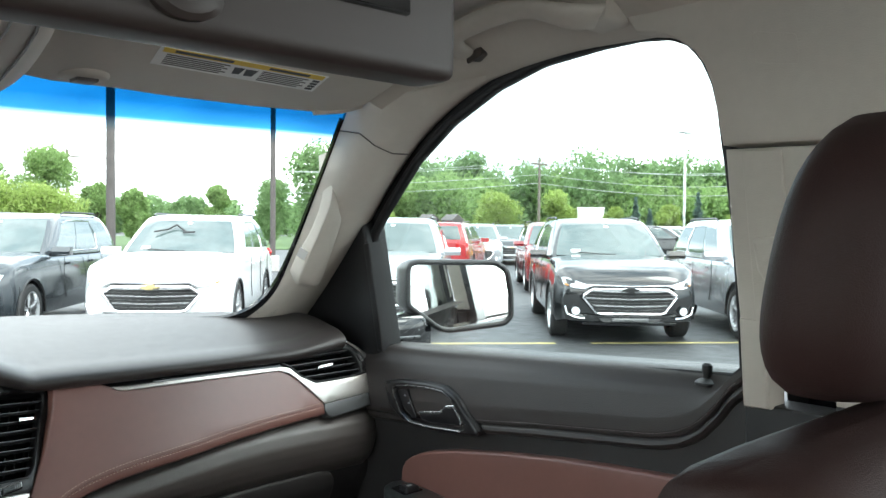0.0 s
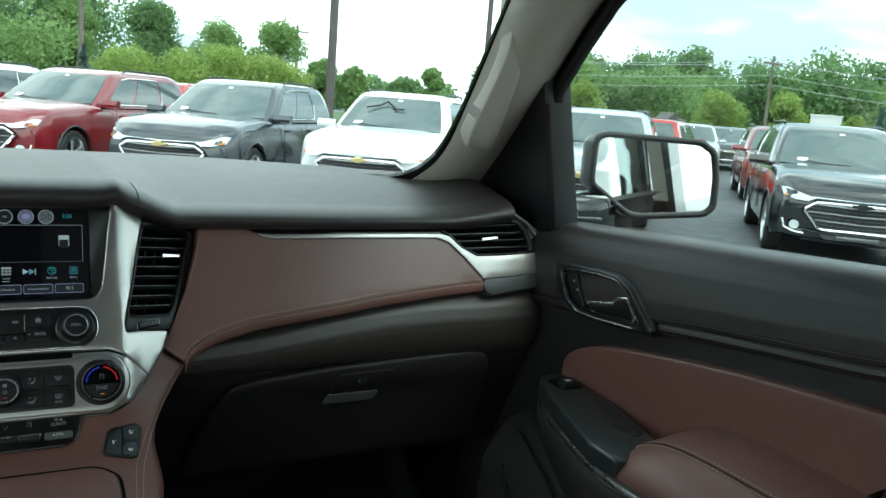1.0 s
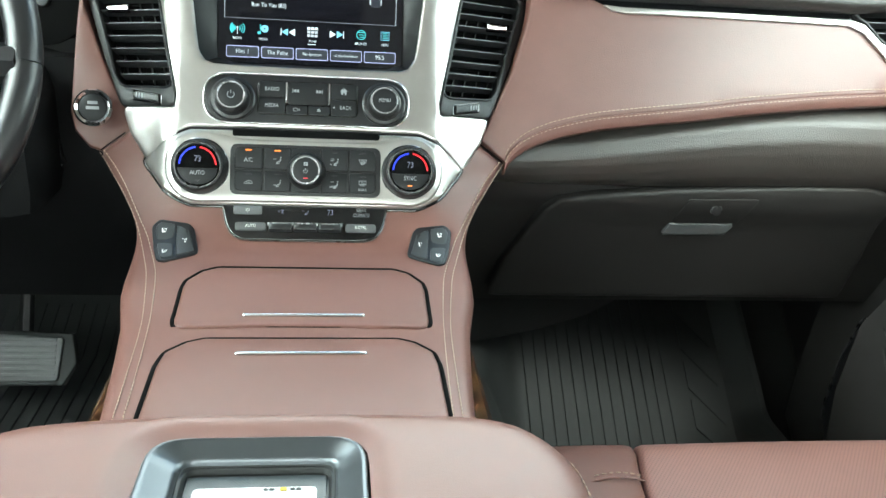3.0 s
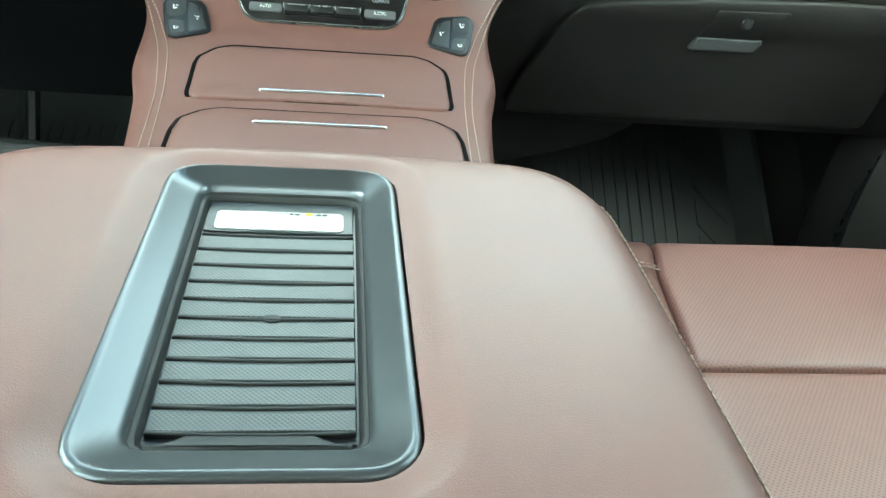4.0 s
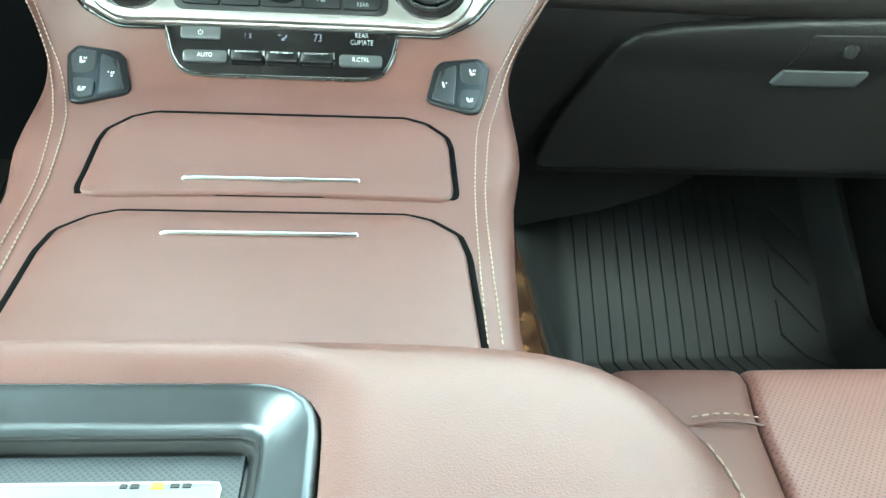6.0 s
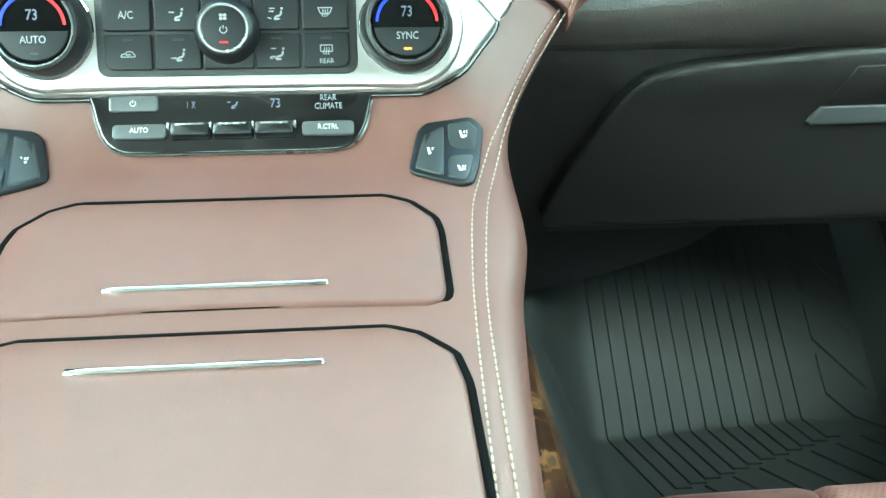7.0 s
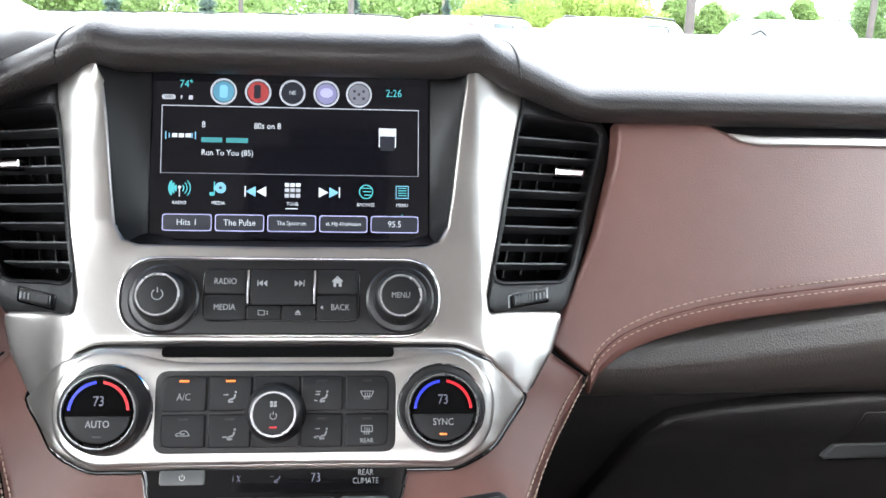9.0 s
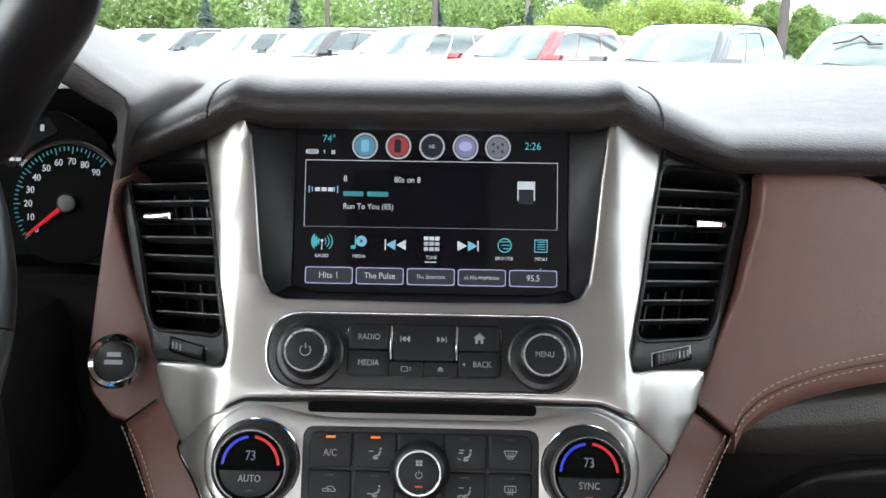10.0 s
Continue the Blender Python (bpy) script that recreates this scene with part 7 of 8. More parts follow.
duct = part("footwell_trim", loft([[Vector((x, y, z)) for x, z in ((.15, .99), (.36, .975), (.43, .955), (.447, .935), (.435, .915), (.40, .893), (.33, .869), (.24, .848), (.15, .83))] for y in (.235, .25, .32, .5)]), BLACK)
tagged(duct, "black trim under the glovebox", "trim", kind="structure")

# driver's side: cluster, wheel, shift lever, start button, pedal
cl = thing("instrument_cluster", (-.36, .18, 1.25), "instrument cluster with a lit speedometer", "instrument cluster")
CF = lambda u, v, h=0.0: Vector((u, .163 + .25 * (v - 1.27), v)) + Vector((0, -.97, .24)) * h
part("face", plate(rounded([(-.52, 1.262), (-.255, 1.268), (-.248, 1.33), (-.265, 1.36), (-.30, 1.378), (-.47, 1.378), (-.52, 1.34)], .015), CF, -.01, 0, 0), SHADE_BLACK, cl)
gc = (-.2895, 1.306)
dial = part("speedometer", plate(circle(*gc, .047, 48), CF, 0, .002, .0008), SHADE_BLACK, cl, "round speedometer with white figures")
RG2 = [(gc[0] + .0475 * math.cos(a), gc[1] + .0475 * math.sin(a)) for a in steps(2.5, .7, 30)]
part("chrome_arc", tube([CF(u, v, .003) for u, v in RG2], .0021, 6), BRIGHT_CHROME, dial)
for k in range(10):
    a = radians(219) - radians(266) * k / 14
    lettering("lettering", str(k * 10), Matrix.Translation(CF(gc[0] + .0325 * math.cos(a), gc[1] + .0325 * math.sin(a), .0024)) @ Matrix.Rotation(radians(76), 4, "X"), .0076, GLOW_GREY, dial, squeeze=.9)
for k in range(37):
    a = radians(219) - radians(266) * k / 56
    r0 = .0385 if k % 4 == 0 else .041
    part("tick", tube([CF(gc[0] + r * math.cos(a), gc[1] + r * math.sin(a), .0024) for r in (r0, .0440)], .0005, 4), NAME_BAR, dial)
a = radians(218)
part("needle", tube([CF(gc[0] + r * math.cos(a), gc[1] + r * math.sin(a), .005) for r in (-.006, 0, .02, .041)], .0016, 6, taper=(1, 1.2, 1, .5)), GLOW_RED, dial, "red needle")
part("hub", plate(circle(*gc, .008, 24), CF, .002, .007, .002), BLACK, dial)
small = part("small_gauge", plate(rounded([(-.342, 1.334), (-.340, 1.362), (-.330, 1.373), (-.306, 1.373), (-.299, 1.362), (-.322, 1.350), (-.334, 1.334)], .003), CF, 0, .0006, 0), MATT_BLACK, cl, "small dark grey gauge with red marks")
part("gauge_mark", tube([CF(-.334 + .006 * math.cos(t), 1.350 + .006 * math.sin(t), .0016) for t in steps(.4, 2.6, 8)], .0007, 5), GLOW_RED, small)
part("gauge_needle", tube([CF(-.335, 1.348, .0018), CF(-.330, 1.354, .0018)], .0006, 5), GLOW_RED, small)
part("gauge_sign", plate([(-.3135, 1.362), (-.3105, 1.362), (-.3105, 1.367), (-.3135, 1.367)], CF, .001, .0018, 0), GLOW_GREY, small)
for u in (-.336, -.331):
    part("print_bar", plate([(u - .002, 1.3385), (u + .002, 1.3385), (u + .002, 1.341), (u - .002, 1.341)], CF, .001, .0018, 0), GLOW_GREY, small)
hood_pts = spline([(-.2135, 1.340, 0), (-.2090, 1.366, 0), (-.2035, 1.3875, 0), (-.2065, 1.3955, 0), (-.223, 1.407, 0), (-.245, 1.422, 0), (-.278, 1.440, 0), (-.33, 1.452, 0), (-.39, 1.455, 0), (-.47, 1.447, 0), (-.54, 1.415, 0), (-.565, 1.35, 0)], 60)
rows = []
for p in hood_pts:
    d = (Vector((-.37, 1.28)) - Vector((p.x, p.y))).normalized()
    k = .45 + .55 * ramp01(1.35, 1.41, p.y)
    rows.append([Vector((p.x + d.x * r * k, y, p.y + d.y * r * k + z)) for r, y, z in ((.040, .20, 0), (.024, .118, 0), (.0195, .106, 0), (.017, .1005, 0), (.004, .0965, 0), (.001, .0975, .0005), (0, .101, .001), (.004, .14, .006), (.010, .20, .014), (.016, .27, .016), (.02, .38, .004))])
part("hood", loft(rows, closed=False, cap=False), PAD, cl, "black stitched hood over the instruments")
part("stitching", stitches([r[6] + Vector((0, .001, .0012)) for r in rows[13:44]], .0052, .0037, .0006), THREAD, cl)
part("column_shroud", box(-.48, -.27, .02, .22, 1.10, 1.252, .03), MATT_BLACK, cl)
knee = thing("knee_panel", (-.5, .12, .95), "dark panel below the steering column", "panel")
part("panel", sheet(lambda x, z: Vector((x, .115 + .5 * max(0, 1.12 - z), z)), steps(-.86, -.20, 16), [1.255, 1.24, 1.2, 1.15, 1.12, 1.05, .98, .93], (0, .03, 0)), MATT_BLACK, knee)
part("pocket_edge", tube([Vector((-.60, .112, 1.195)), Vector((-.30, .112, 1.195)), Vector((-.272, .112, 1.165)), Vector((-.268, .112, 1.14)), Vector((-.285, .113, 1.125)), Vector((-.60, .113, 1.122))], .004, 8), MATT_BLACK, knee)
sw = thing("steering_wheel", (-.385, -.05, 1.28), "black leather steering wheel", "steering wheel")
wm = Matrix.Translation((-.432, -.035, 1.275)) @ Matrix.Rotation(radians(64), 4, "X")
rim = [wm @ Vector((.188 * math.cos(a), .188 * math.sin(a), 0)) for a in steps(0, 2 * math.pi, 73)]
part("rim", tube(rim, .0155, 12), SATIN_BLACK, sw)
part("hub", loft([[wm @ Vector((r * math.cos(a), r * .8 * math.sin(a), h)) for a in steps(0, 2 * math.pi, 29)[:-1]] for r, h in ((.085, -.03), (.09, 0), (.08, .02), (.05, .03))]), SATIN_BLACK, sw)
for a in (0.0, math.pi, -math.pi / 2):
    part("spoke", tube([wm @ Vector((r * math.cos(a), r * math.sin(a), .0)) for r in (.07, .12, .185)], .018, 8), SATIN_BLACK, sw)
lv = thing("shift_lever", (-.30, .06, 1.33), "black column shift lever with a rounded grip", "gear lever")
part("stem", tube(spline([(-.33, .06, 1.31), (-.28, .02, 1.35), (-.245, -.01, 1.385)], 8), .010, 10), BLACK, lv)
part("grip", tube(spline([(-.255, -.004, 1.375), (-.236, -.014, 1.395), (-.207, -.030, 1.427), (-.188, -.036, 1.449), (-.166, -.045, 1.480)], 12), .0215, 16, taper=[.8, 1, 1, 1, 1.02, 1.05, 1.05, 1.05, 1.05, 1, .9, .6]), SATIN_BLACK, lv)
stb = thing("start_button", (-.226, .08, 1.208), "round engine start button with a chrome bezel", "button")
MIR2 = lambda u, v, h=0.0: MIR(u, v, h + .003)


def turned(f, u, v, profile, name, mat, parent, n=36):
    o = f(u, v)
    nn = (f(u, v, .01) - o).normalized()
    s = Vector((1, 0, 0))
    q = nn.cross(s).normalized()
    return part(name, loft([[o + s * r * math.cos(2 * math.pi * k / n) + q * r * math.sin(2 * math.pi * k / n) + nn * h for k in range(n)] for r, h in profile]), mat, parent)


turned(MIR2, -.2205, 1.2105, ((.0195, -.004), (.0195, .003), (.0175, .0055), (.0150, .0035), (.0145, .001)), "bezel", CHROME, stb)
turned(MIR2, -.2205, 1.2105, ((.0145, 0), (.0142, .003), (.012, .004)), "cap", BUTTON, stb)
for dz, w in ((.003, .010), (-.002, .013)):
    part("print_bar", plate([(-.2205 - w / 2, 1.2105 + dz), (-.2205 + w / 2, 1.2105 + dz), (-.2205 + w / 2, 1.2105 + dz + .003), (-.2205 - w / 2, 1.2105 + dz + .003)], MIR2, .0035, .0045, 0), LEGEND, stb)
pedal = thing("brake_pedal", (-.44, .38, .64), "grey ribbed metal pedal with a black rubber back", "pedal")
PF = lambda u, v, h=0.0: Vector((u, .352 + .6 * (v - .714), v)) + Vector((0, -.86, .51)) * h
part("plate", plate(rounded([(-.52, .712), (-.392, .712), (-.386, .770), (-.52, .776)], .006), PF, -.006, 0, .002), GREY_BUTTON, pedal)
part("back", plate(rounded([(-.52, .706), (-.386, .706), (-.366, .735), (-.374, .776), (-.52, .782)], .006), PF, -.022, -.006, .003), RUBBER, pedal)
for k in range(7):
    z = .7185 + k * .0078
    part("rib", plate([(-.518, z), (-.396, z), (-.396, z + .0042), (-.518, z + .0042)], PF, -.001, .0022, .0008), GREY_BUTTON, pedal)
part("arm", tube([Vector((-.45, .40, .75)), Vector((-.45, .50, .95)), Vector((-.45, .55, 1.15))], .012, 8), BLACK, pedal)

# ---- outside: lot, parked cars, poles, trees ----
def asphalt():
    m = material("wet_asphalt", (.050, .052, .054), .55, spread=.35, big=.35, grain=.5, grain_size=60, rough_spread=.25)
    return m


bm = bmesh.new()
R = [0, 6, 14, 30, 60, 120, 250, 600, 2000]
vs = [[bm.verts.new((r * math.cos(2 * math.pi * k / 48), r * math.sin(2 * math.pi * k / 48), GROUND)) for k in range(48)] for r in R[1:]]
c0 = bm.verts.new((0, 0, GROUND))
for k in range(48):
    bm.faces.new((c0, vs[0][k], vs[0][(k + 1) % 48]))
for a, b in zip(vs, vs[1:]):
    for k in range(48):
        bm.faces.new((a[k], b[k], b[(k + 1) % 48], a[(k + 1) % 48]))
ground = part("ground", bm, asphalt())
tagged(ground, "dark wet asphalt of the car park", "car park", kind="structure")

LINE = material("yellow_road_paint", (.42, .36, .14), .7, spread=.25, big=8)
ROW = Vector((.79, -.61, 0)).normalized()
BACK = Vector((.61, .79, 0)).normalized()
O1 = Vector((6.9, 7.2, GROUND))


def painted(a, b, w=.10):
    d = (b - a).normalized()
    s = Vector((-d.y, d.x, 0)) * w / 2
    ob = part("road_line", loft([[p + s, p - s, p - s + Vector((0, 0, .004)), p + s + Vector((0, 0, .004))] for p in (a, b)]), LINE)
    return tagged(ob, "worn yellow parking line on the asphalt", "road line", "parking lines", "structure")


painted(O1 - ROW * 3.2, O1 + ROW * 2.0)
painted(O1 + ROW * 2.5, O1 + ROW * 7.0)

GRASS = material("mown_grass", (.055, .10, .025), .9, spread=.4, big=1.5)
verge = part("lawn", loft([[Vector((x, y, z)) for z in (GROUND - .02, GROUND + .06)] + [Vector((x + 60, y + 60, GROUND + .06)), Vector((x + 60, y + 60, GROUND - .02))] for x, y in ((-140, 62), (-20, 52), (30, 46), (60, 30), (90, -10), (120, -60))]), GRASS)
tagged(verge, "green grass verge beyond the car park", "lawn", kind="stuff")

TYRE = material("tyre_rubber", (.016, .016, .016), .75, spread=.2)
RIM = material("alloy_rim", (.55, .56, .57), .28, metal=.9, spread=.1)
CAR_GLASS = material("car_window_glass", (.075, .10, .098), .05, spread=.15, rough_spread=.02, spec=.8)
LAMP = material("headlamp_glass", (.62, .64, .66), .12, spread=.15, coat=.6)
AMBER = material("amber_lens", (.75, .28, .04), .2, spread=.1)
RED_LENS = material("red_lens", (.45, .01, .01), .2, spread=.1, coat=.5)
GOLD = material("gold_badge", (.60, .48, .24), .3, metal=.6, spread=.05)
GRILLE = material("grille_black", (.012, .012, .012), .4)
PAINTS = {
    "white": material("white_car_paint", (.78, .79, .80), .25, spread=.03, coat=.8),
    "grey": material("graphite_car_paint", (.036, .044, .050), .22, metal=.3, spread=.08, coat=.8),
    "red": material("dark_red_car_paint", (.17, .009, .014), .22, spread=.08, coat=.8),
    "black": material("gloss_black_car_paint", (.008, .009, .010), .15, spread=.1, coat=.9),
    "silver": material("silver_car_paint", (.42, .44, .46), .25, metal=.5, spread=.05, coat=.8),
    "bright red": material("bright_red_car_paint", (.36, .012, .014), .22, spread=.08, coat=.8),
    "yellow": material("yellow_car_paint", (.65, .55, .05), .25, spread=.05, coat=.8),
}
WHEEL_Y, WHEEL_R = (1.58, -1.49), .37


def car(color, heading=0.0):
    """A three-row SUV: length 5.2 m along y, its nose at +y, standing on z 0."""
    t = thing("parked_car", (0, 0, 0), f"{color} three-row SUV parked in the row", "car", "parked cars")
    paint = PAINTS[color]

    def lower(y):
        nose = ramp01(2.15, 2.6, y)
        tail = ramp01(-2.35, -2.6, y)
        w = .985 - .11 * nose ** 1.6 - .06 * tail
        zb = .27 + .05 * nose
        for wy in WHEEL_Y:
            d = abs(y - wy)
            if d < .445:
                zb = max(zb, math.sqrt(.445 ** 2 - d * d) + .36 - .02)
        top = lerp([(-2.6, 1.10), (-2.4, 1.16), (.8, 1.15), (1.15, 1.155), (1.8, 1.11), (2.25, 1.05), (2.45, .99), (2.56, .90), (2.6, .80)], y)
        sh = lerp([(-2.6, 1.0), (1.0, 1.02), (1.9, .985), (2.3, .93), (2.6, .72)], y)
        return w, zb, sh, top

    def bow(x, y):
        """How far the nose curves back beside the middle."""
        return .24 * (abs(x) / .95) ** 2.6 * ramp01(1.95, 2.6, y)

    ys = sorted({round(v, 3) for v in [*steps(-2.6, 2.6, 53), *steps(2.4, 2.6, 8), *[wy + .445 * math.cos(a) for wy in WHEEL_Y for a in steps(0, math.pi, 17)]]})
    rings = []
    for y in ys:
        w, zb, sh, top = lower(y)
        m = max(zb + .02, min(sh - .02, .62))
        half = [(0, zb), (w * .80, zb), (w * .95, zb + .01), (w * .992, max(zb + .012, min(m, zb + .10))), (w, m), (w * .985, (m + sh) / 2), (w * .965, sh), (w * .93, sh + (top - sh) * .55), (w * .84, top - .012), (w * .55, top + .012), (0, top + .022)]
        rings.append([Vector((x, y - bow(x, y), z)) for x, z in half] + [Vector((-x, y - bow(x, y), z)) for x, z in reversed(half[1:-1])])
    part("body", loft(rings), paint, t, sharp=45)

    LV = [(1.10, 1.06, -2.56, .935), (1.20, .93, -2.53, .915), (1.30, .78, -2.50, .885), (1.40, .63, -2.46, .85), (1.50, .49, -2.41, .81), (1.60, .34, -2.35, .765), (1.67, .20, -2.29, .725), (1.715, .02, -2.20, .66), (1.735, -.2, -2.1, .5)]

    def level(z):
        f = [float(np.interp(z, [q[0] for q in LV], [q[k] for q in LV])) for k in (1, 2, 3)]
        return f

    def around(u, z, off=0.0):
        """u runs round the cabin: 0 the front's middle, 1 the right front corner, 2 the right rear corner, 3 the rear's middle; minus: left."""
        f, r, w = level(z)
        sg, a = (1 if u >= 0 else -1), abs(u)
        if a <= 1:
            return Vector((sg * (w - .06) * a + sg * off * 0, f - .16 * a ** 2.5 + off, z + off * .6))
        if a <= 2:
            y = f - .16 + (r + .12 - f + .16) * (a - 1)
            return Vector((sg * (w - .06 * (1 - ramp01(0, .06, a - 1)) - .05 * ramp01(.9, 1, a - 1) + off), y, z))
        return Vector((sg * (w - .05) * (3 - a), r + .12 * (3 - a) ** 3 - off, z))
    us = [0, .3, .6, .8, .92, 1, 1.02, 1.05, 1.1, 1.3, 1.5, 1.7, 1.85, 1.95, 2, 2.2, 2.6, 3]
    loop = us + [-u for u in reversed(us[1:-1])]
    part("cabin", loft([[around(u, z) for u in loop] for z, *_ in LV]), paint, t, sharp=40)

    def pane_on(name, u0, u1, z0, z1, mat=CAR_GLASS, n=8, off=.006, skew=0.0, label=""):
        bm = bmesh.new()
        zs = sorted({z0, z1, *[q[0] for q in LV if z0 < q[0] < z1]})
        rows = [[around(u0 + (u1 - u0) * i / n + skew * (z - z0), z, off) for i in range(n + 1)] for z in zs]
        back = [[around(u0 + (u1 - u0) * i / n + skew * (z - z0), z, -.004) for i in range(n + 1)] for z in zs]
        rim = rows[0] + [r[-1] for r in rows[1:]] + rows[-1][-2::-1] + [r[0] for r in rows[-2:0:-1]]
        rimb = back[0] + [r[-1] for r in back[1:]] + back[-1][-2::-1] + [r[0] for r in back[-2:0:-1]]
        g = [[bm.verts.new(p) for p in r] for r in rows]
        for a, b in zip(g, g[1:]):
            for i in range(n):
                bm.faces.new((a[i], a[i + 1], b[i + 1], b[i]))
        v0 = [bm.verts.new(p) for p in rim]
        v1 = [bm.verts.new(p) for p in rimb]
        for i in range(len(rim)):
            j = (i + 1) % len(rim)
            bm.faces.new((v0[i], v0[j], v1[j], v1[i]))
        return part(name, bm, mat, t, label)
    pane_on("windscreen", -.93, .93, 1.15, 1.63, n=12, off=.014)
    pane_on("rear_window", 2.15, 3.0, 1.22, 1.62)
    pane_on("rear_window", -3.0, -2.15, 1.22, 1.62)
    for sg in (-1, 1):
        pane_on("front_side_window", sg * 1.07, sg * 1.30, 1.17, 1.60, skew=sg * .07)
        pane_on("rear_side_window", sg * 1.33, sg * 1.60, 1.17, 1.61, skew=sg * .02)
        pane_on("quarter_window", sg * 1.63, sg * 1.90, 1.19, 1.60, skew=sg * -.03)
        chrome = [around(sg * u, z, .012) for u, z in ((1.05, 1.155), (1.3, 1.15), (1.6, 1.15), (1.63, 1.17), (1.645, 1.40), (1.62, 1.62), (1.4, 1.628), (1.2, 1.625), (1.10, 1.58))]
        part("chrome_line", tube(chrome, .010, 5), CHROME, t)
        part("roof_rail", tube([around(sg * u, 1.70, .0) + Vector((0, 0, .055 if 1.15 < u < 1.9 else .02)) for u in (1.1, 1.16, 1.4, 1.6, 1.85, 1.92)], .016, 6), SATIN_BLACK, t)
        mirror = part("door_mirror", loft([[Vector((sg * (.97 + dx), .70 + dy, z)) for dy, z in ((-.04, 1.10), (.08, 1.10), (.10, 1.16), (.06, 1.23), (-.04, 1.23))] for dx, dz in ((-.03, 0), (.06, 0), (.20, 0), (.23, 0))]), paint, t)
        part("mirror_strip", box(min(sg * 1.02, sg * 1.20), max(sg * 1.02, sg * 1.20), .755, .785, 1.105, 1.125, .004), CHROME, mirror)
        lamp = [(sg * .50, .80), (sg * .64, .835), (sg * .84, .905), (sg * .89, .895), (sg * .86, .80), (sg * .72, .765), (sg * .60, .755)]

        def nose(x, z, h=0.0):
            best = 2.6
            for y in steps(2.62, 1.7, 47):
                w, zb, sh, top = lower(y)
                edge = w * (1 if z < sh else .93)
                if abs(x) < edge * .985 and z < top - .05 * (abs(x) / w) ** 2:
                    best = y
                    break
            return Vector((x, best - bow(x, best) + h, z))
        part("headlamp", loft([[nose(x, z, -.02) for x, z in lamp], [nose(x, z, .045) for x, z in lamp], [nose(x, z, .060) for x, z in inset(lamp, .010)]]), LAMP, t, "clear headlamp")
        part("amber_lens", loft([[nose(x, z, .05) for x, z in ((sg * .80, .80), (sg * .85, .83), (sg * .86, .81), (sg * .82, .785))], [nose(x, z, .070) for x, z in ((sg * .80, .80), (sg * .85, .83), (sg * .86, .81), (sg * .82, .785))]]), AMBER, t)
        fog = [nose(sg * .72 + .055 * math.cos(a), .46 + .055 * math.sin(a), .02) for a in steps(0, 2 * math.pi, 17)[:-1]]
        part("fog_lamp", loft([fog, [p + Vector((0, .02, 0)) for p in fog]]), LAMP, t)
        part("fog_trim", tube([nose(sg * x, z, .03) for x, z in ((.86, .52), (.83, .42), (.72, .375), (.60, .365))], .016, 6), CHROME, t)
        for y in (.42, -.62, -1.55):
            pts = [Vector((sg * .991, y - .10 * (z < .7), z)) for z in (.45, .7, .95, 1.08)]
            part("door_gap", tube(pts, .006, 4), GRILLE, t)
        for y in (.12, -.92):
            part("door_handle", box(min(sg * .965, sg * 1.01), max(sg * .965, sg * 1.01), y - .10, y + .10, .955, .985, .008), paint, t)
        tail = [Vector((sg * x, y, z)) for x, y, z in ((.60, -2.60, .98), (.92, -2.50, .98), (.95, -2.42, 1.06), (.90, -2.48, 1.14), (.60, -2.60, 1.10))]
        part("tail_lamp", loft([tail, [p * 1.0 + Vector((sg * .02, -.03, 0)) for p in tail]]), RED_LENS, t)
    # grille
    out = [(-.50, .755), (.50, .755), (.615, .675), (.625, .65), (.46, .45), (.40, .43), (-.40, .43), (-.46, .45), (-.625, .65), (-.615, .675)]

    def face(x, z, h=0.0):
        return Vector((x, 2.606 - .24 * (abs(x) / .95) ** 2.6 + h, z))
    part("grille_back", plate(out, face, -.05, .004, 0), GRILLE, t)
    part("grille_frame", tube([face(x, z, .015) for x, z in [*out, out[0]]], .022, 6), CHROME, t)
    for k in range(6):
        z = .485 + k * .048
        wd = lerp([(.43, .40), (.65, .60), (.755, .50)], z)
        part("grille_bar", tube([face(x, z + .012 * (abs(x) / wd - .5), .012) for x in steps(-wd, wd, 9)], .0105 if k % 2 else .006, 5), RING_SILVER if k % 2 else DARK_SILVER, t)
    part("upper_slot", plate([(-.54, .79), (.54, .79), (.50, .765), (-.50, .765)], face, -.03, .006, 0), GRILLE, t)
    part("upper_bar", tube([face(x, .795 + .02 * abs(x), .012) for x in steps(-.56, .56, 9)], .012, 5), CHROME, t)
    part("badge", plate([(-.11, .765), (-.045, .765), (-.045, .785), (.045, .785), (.045, .765), (.11, .765), (.11, .735), (.045, .735), (.045, .715), (-.045, .715), (-.045, .735), (-.11, .735)], face, .0, .050, .004), GOLD if color != "black" else GRILLE, t)
    part("lower_grille", plate([(-.42, .37), (.42, .37), (.36, .315), (-.36, .315)], face, -.05, .006, 0), GRILLE, t)
    part("plate_bracket", plate([(-.24, .372), (.24, .372), (.24, .322), (-.24, .322)], face, -.02, .016, .003), DARK_SILVER, t)
    part("chin", tube([face(x, .395 + .08 * max(0, abs(x) - .45), .004) for x in steps(-.62, .62, 13)], .010, 5), DARK_SILVER, t)
    part("skid", tube([face(x, .29, -.01) for x in steps(-.62, .62, 9)], .02, 5), SATIN_BLACK, t)
    part("windscreen_tag", plate([(-.10, 1.57), (.0, 1.57), (.0, 1.60), (-.10, 1.60)], lambda u, z, h=0.0: around(u, z, .020 + h), 0, .002, 0), PAPER, t)
    part("price_tag", plate([(.52, 1.19), (.68, 1.19), (.68, 1.235), (.52, 1.235)], lambda u, z, h=0.0: around(u, z, .020 + h), 0, .002, 0), PAPER, t)
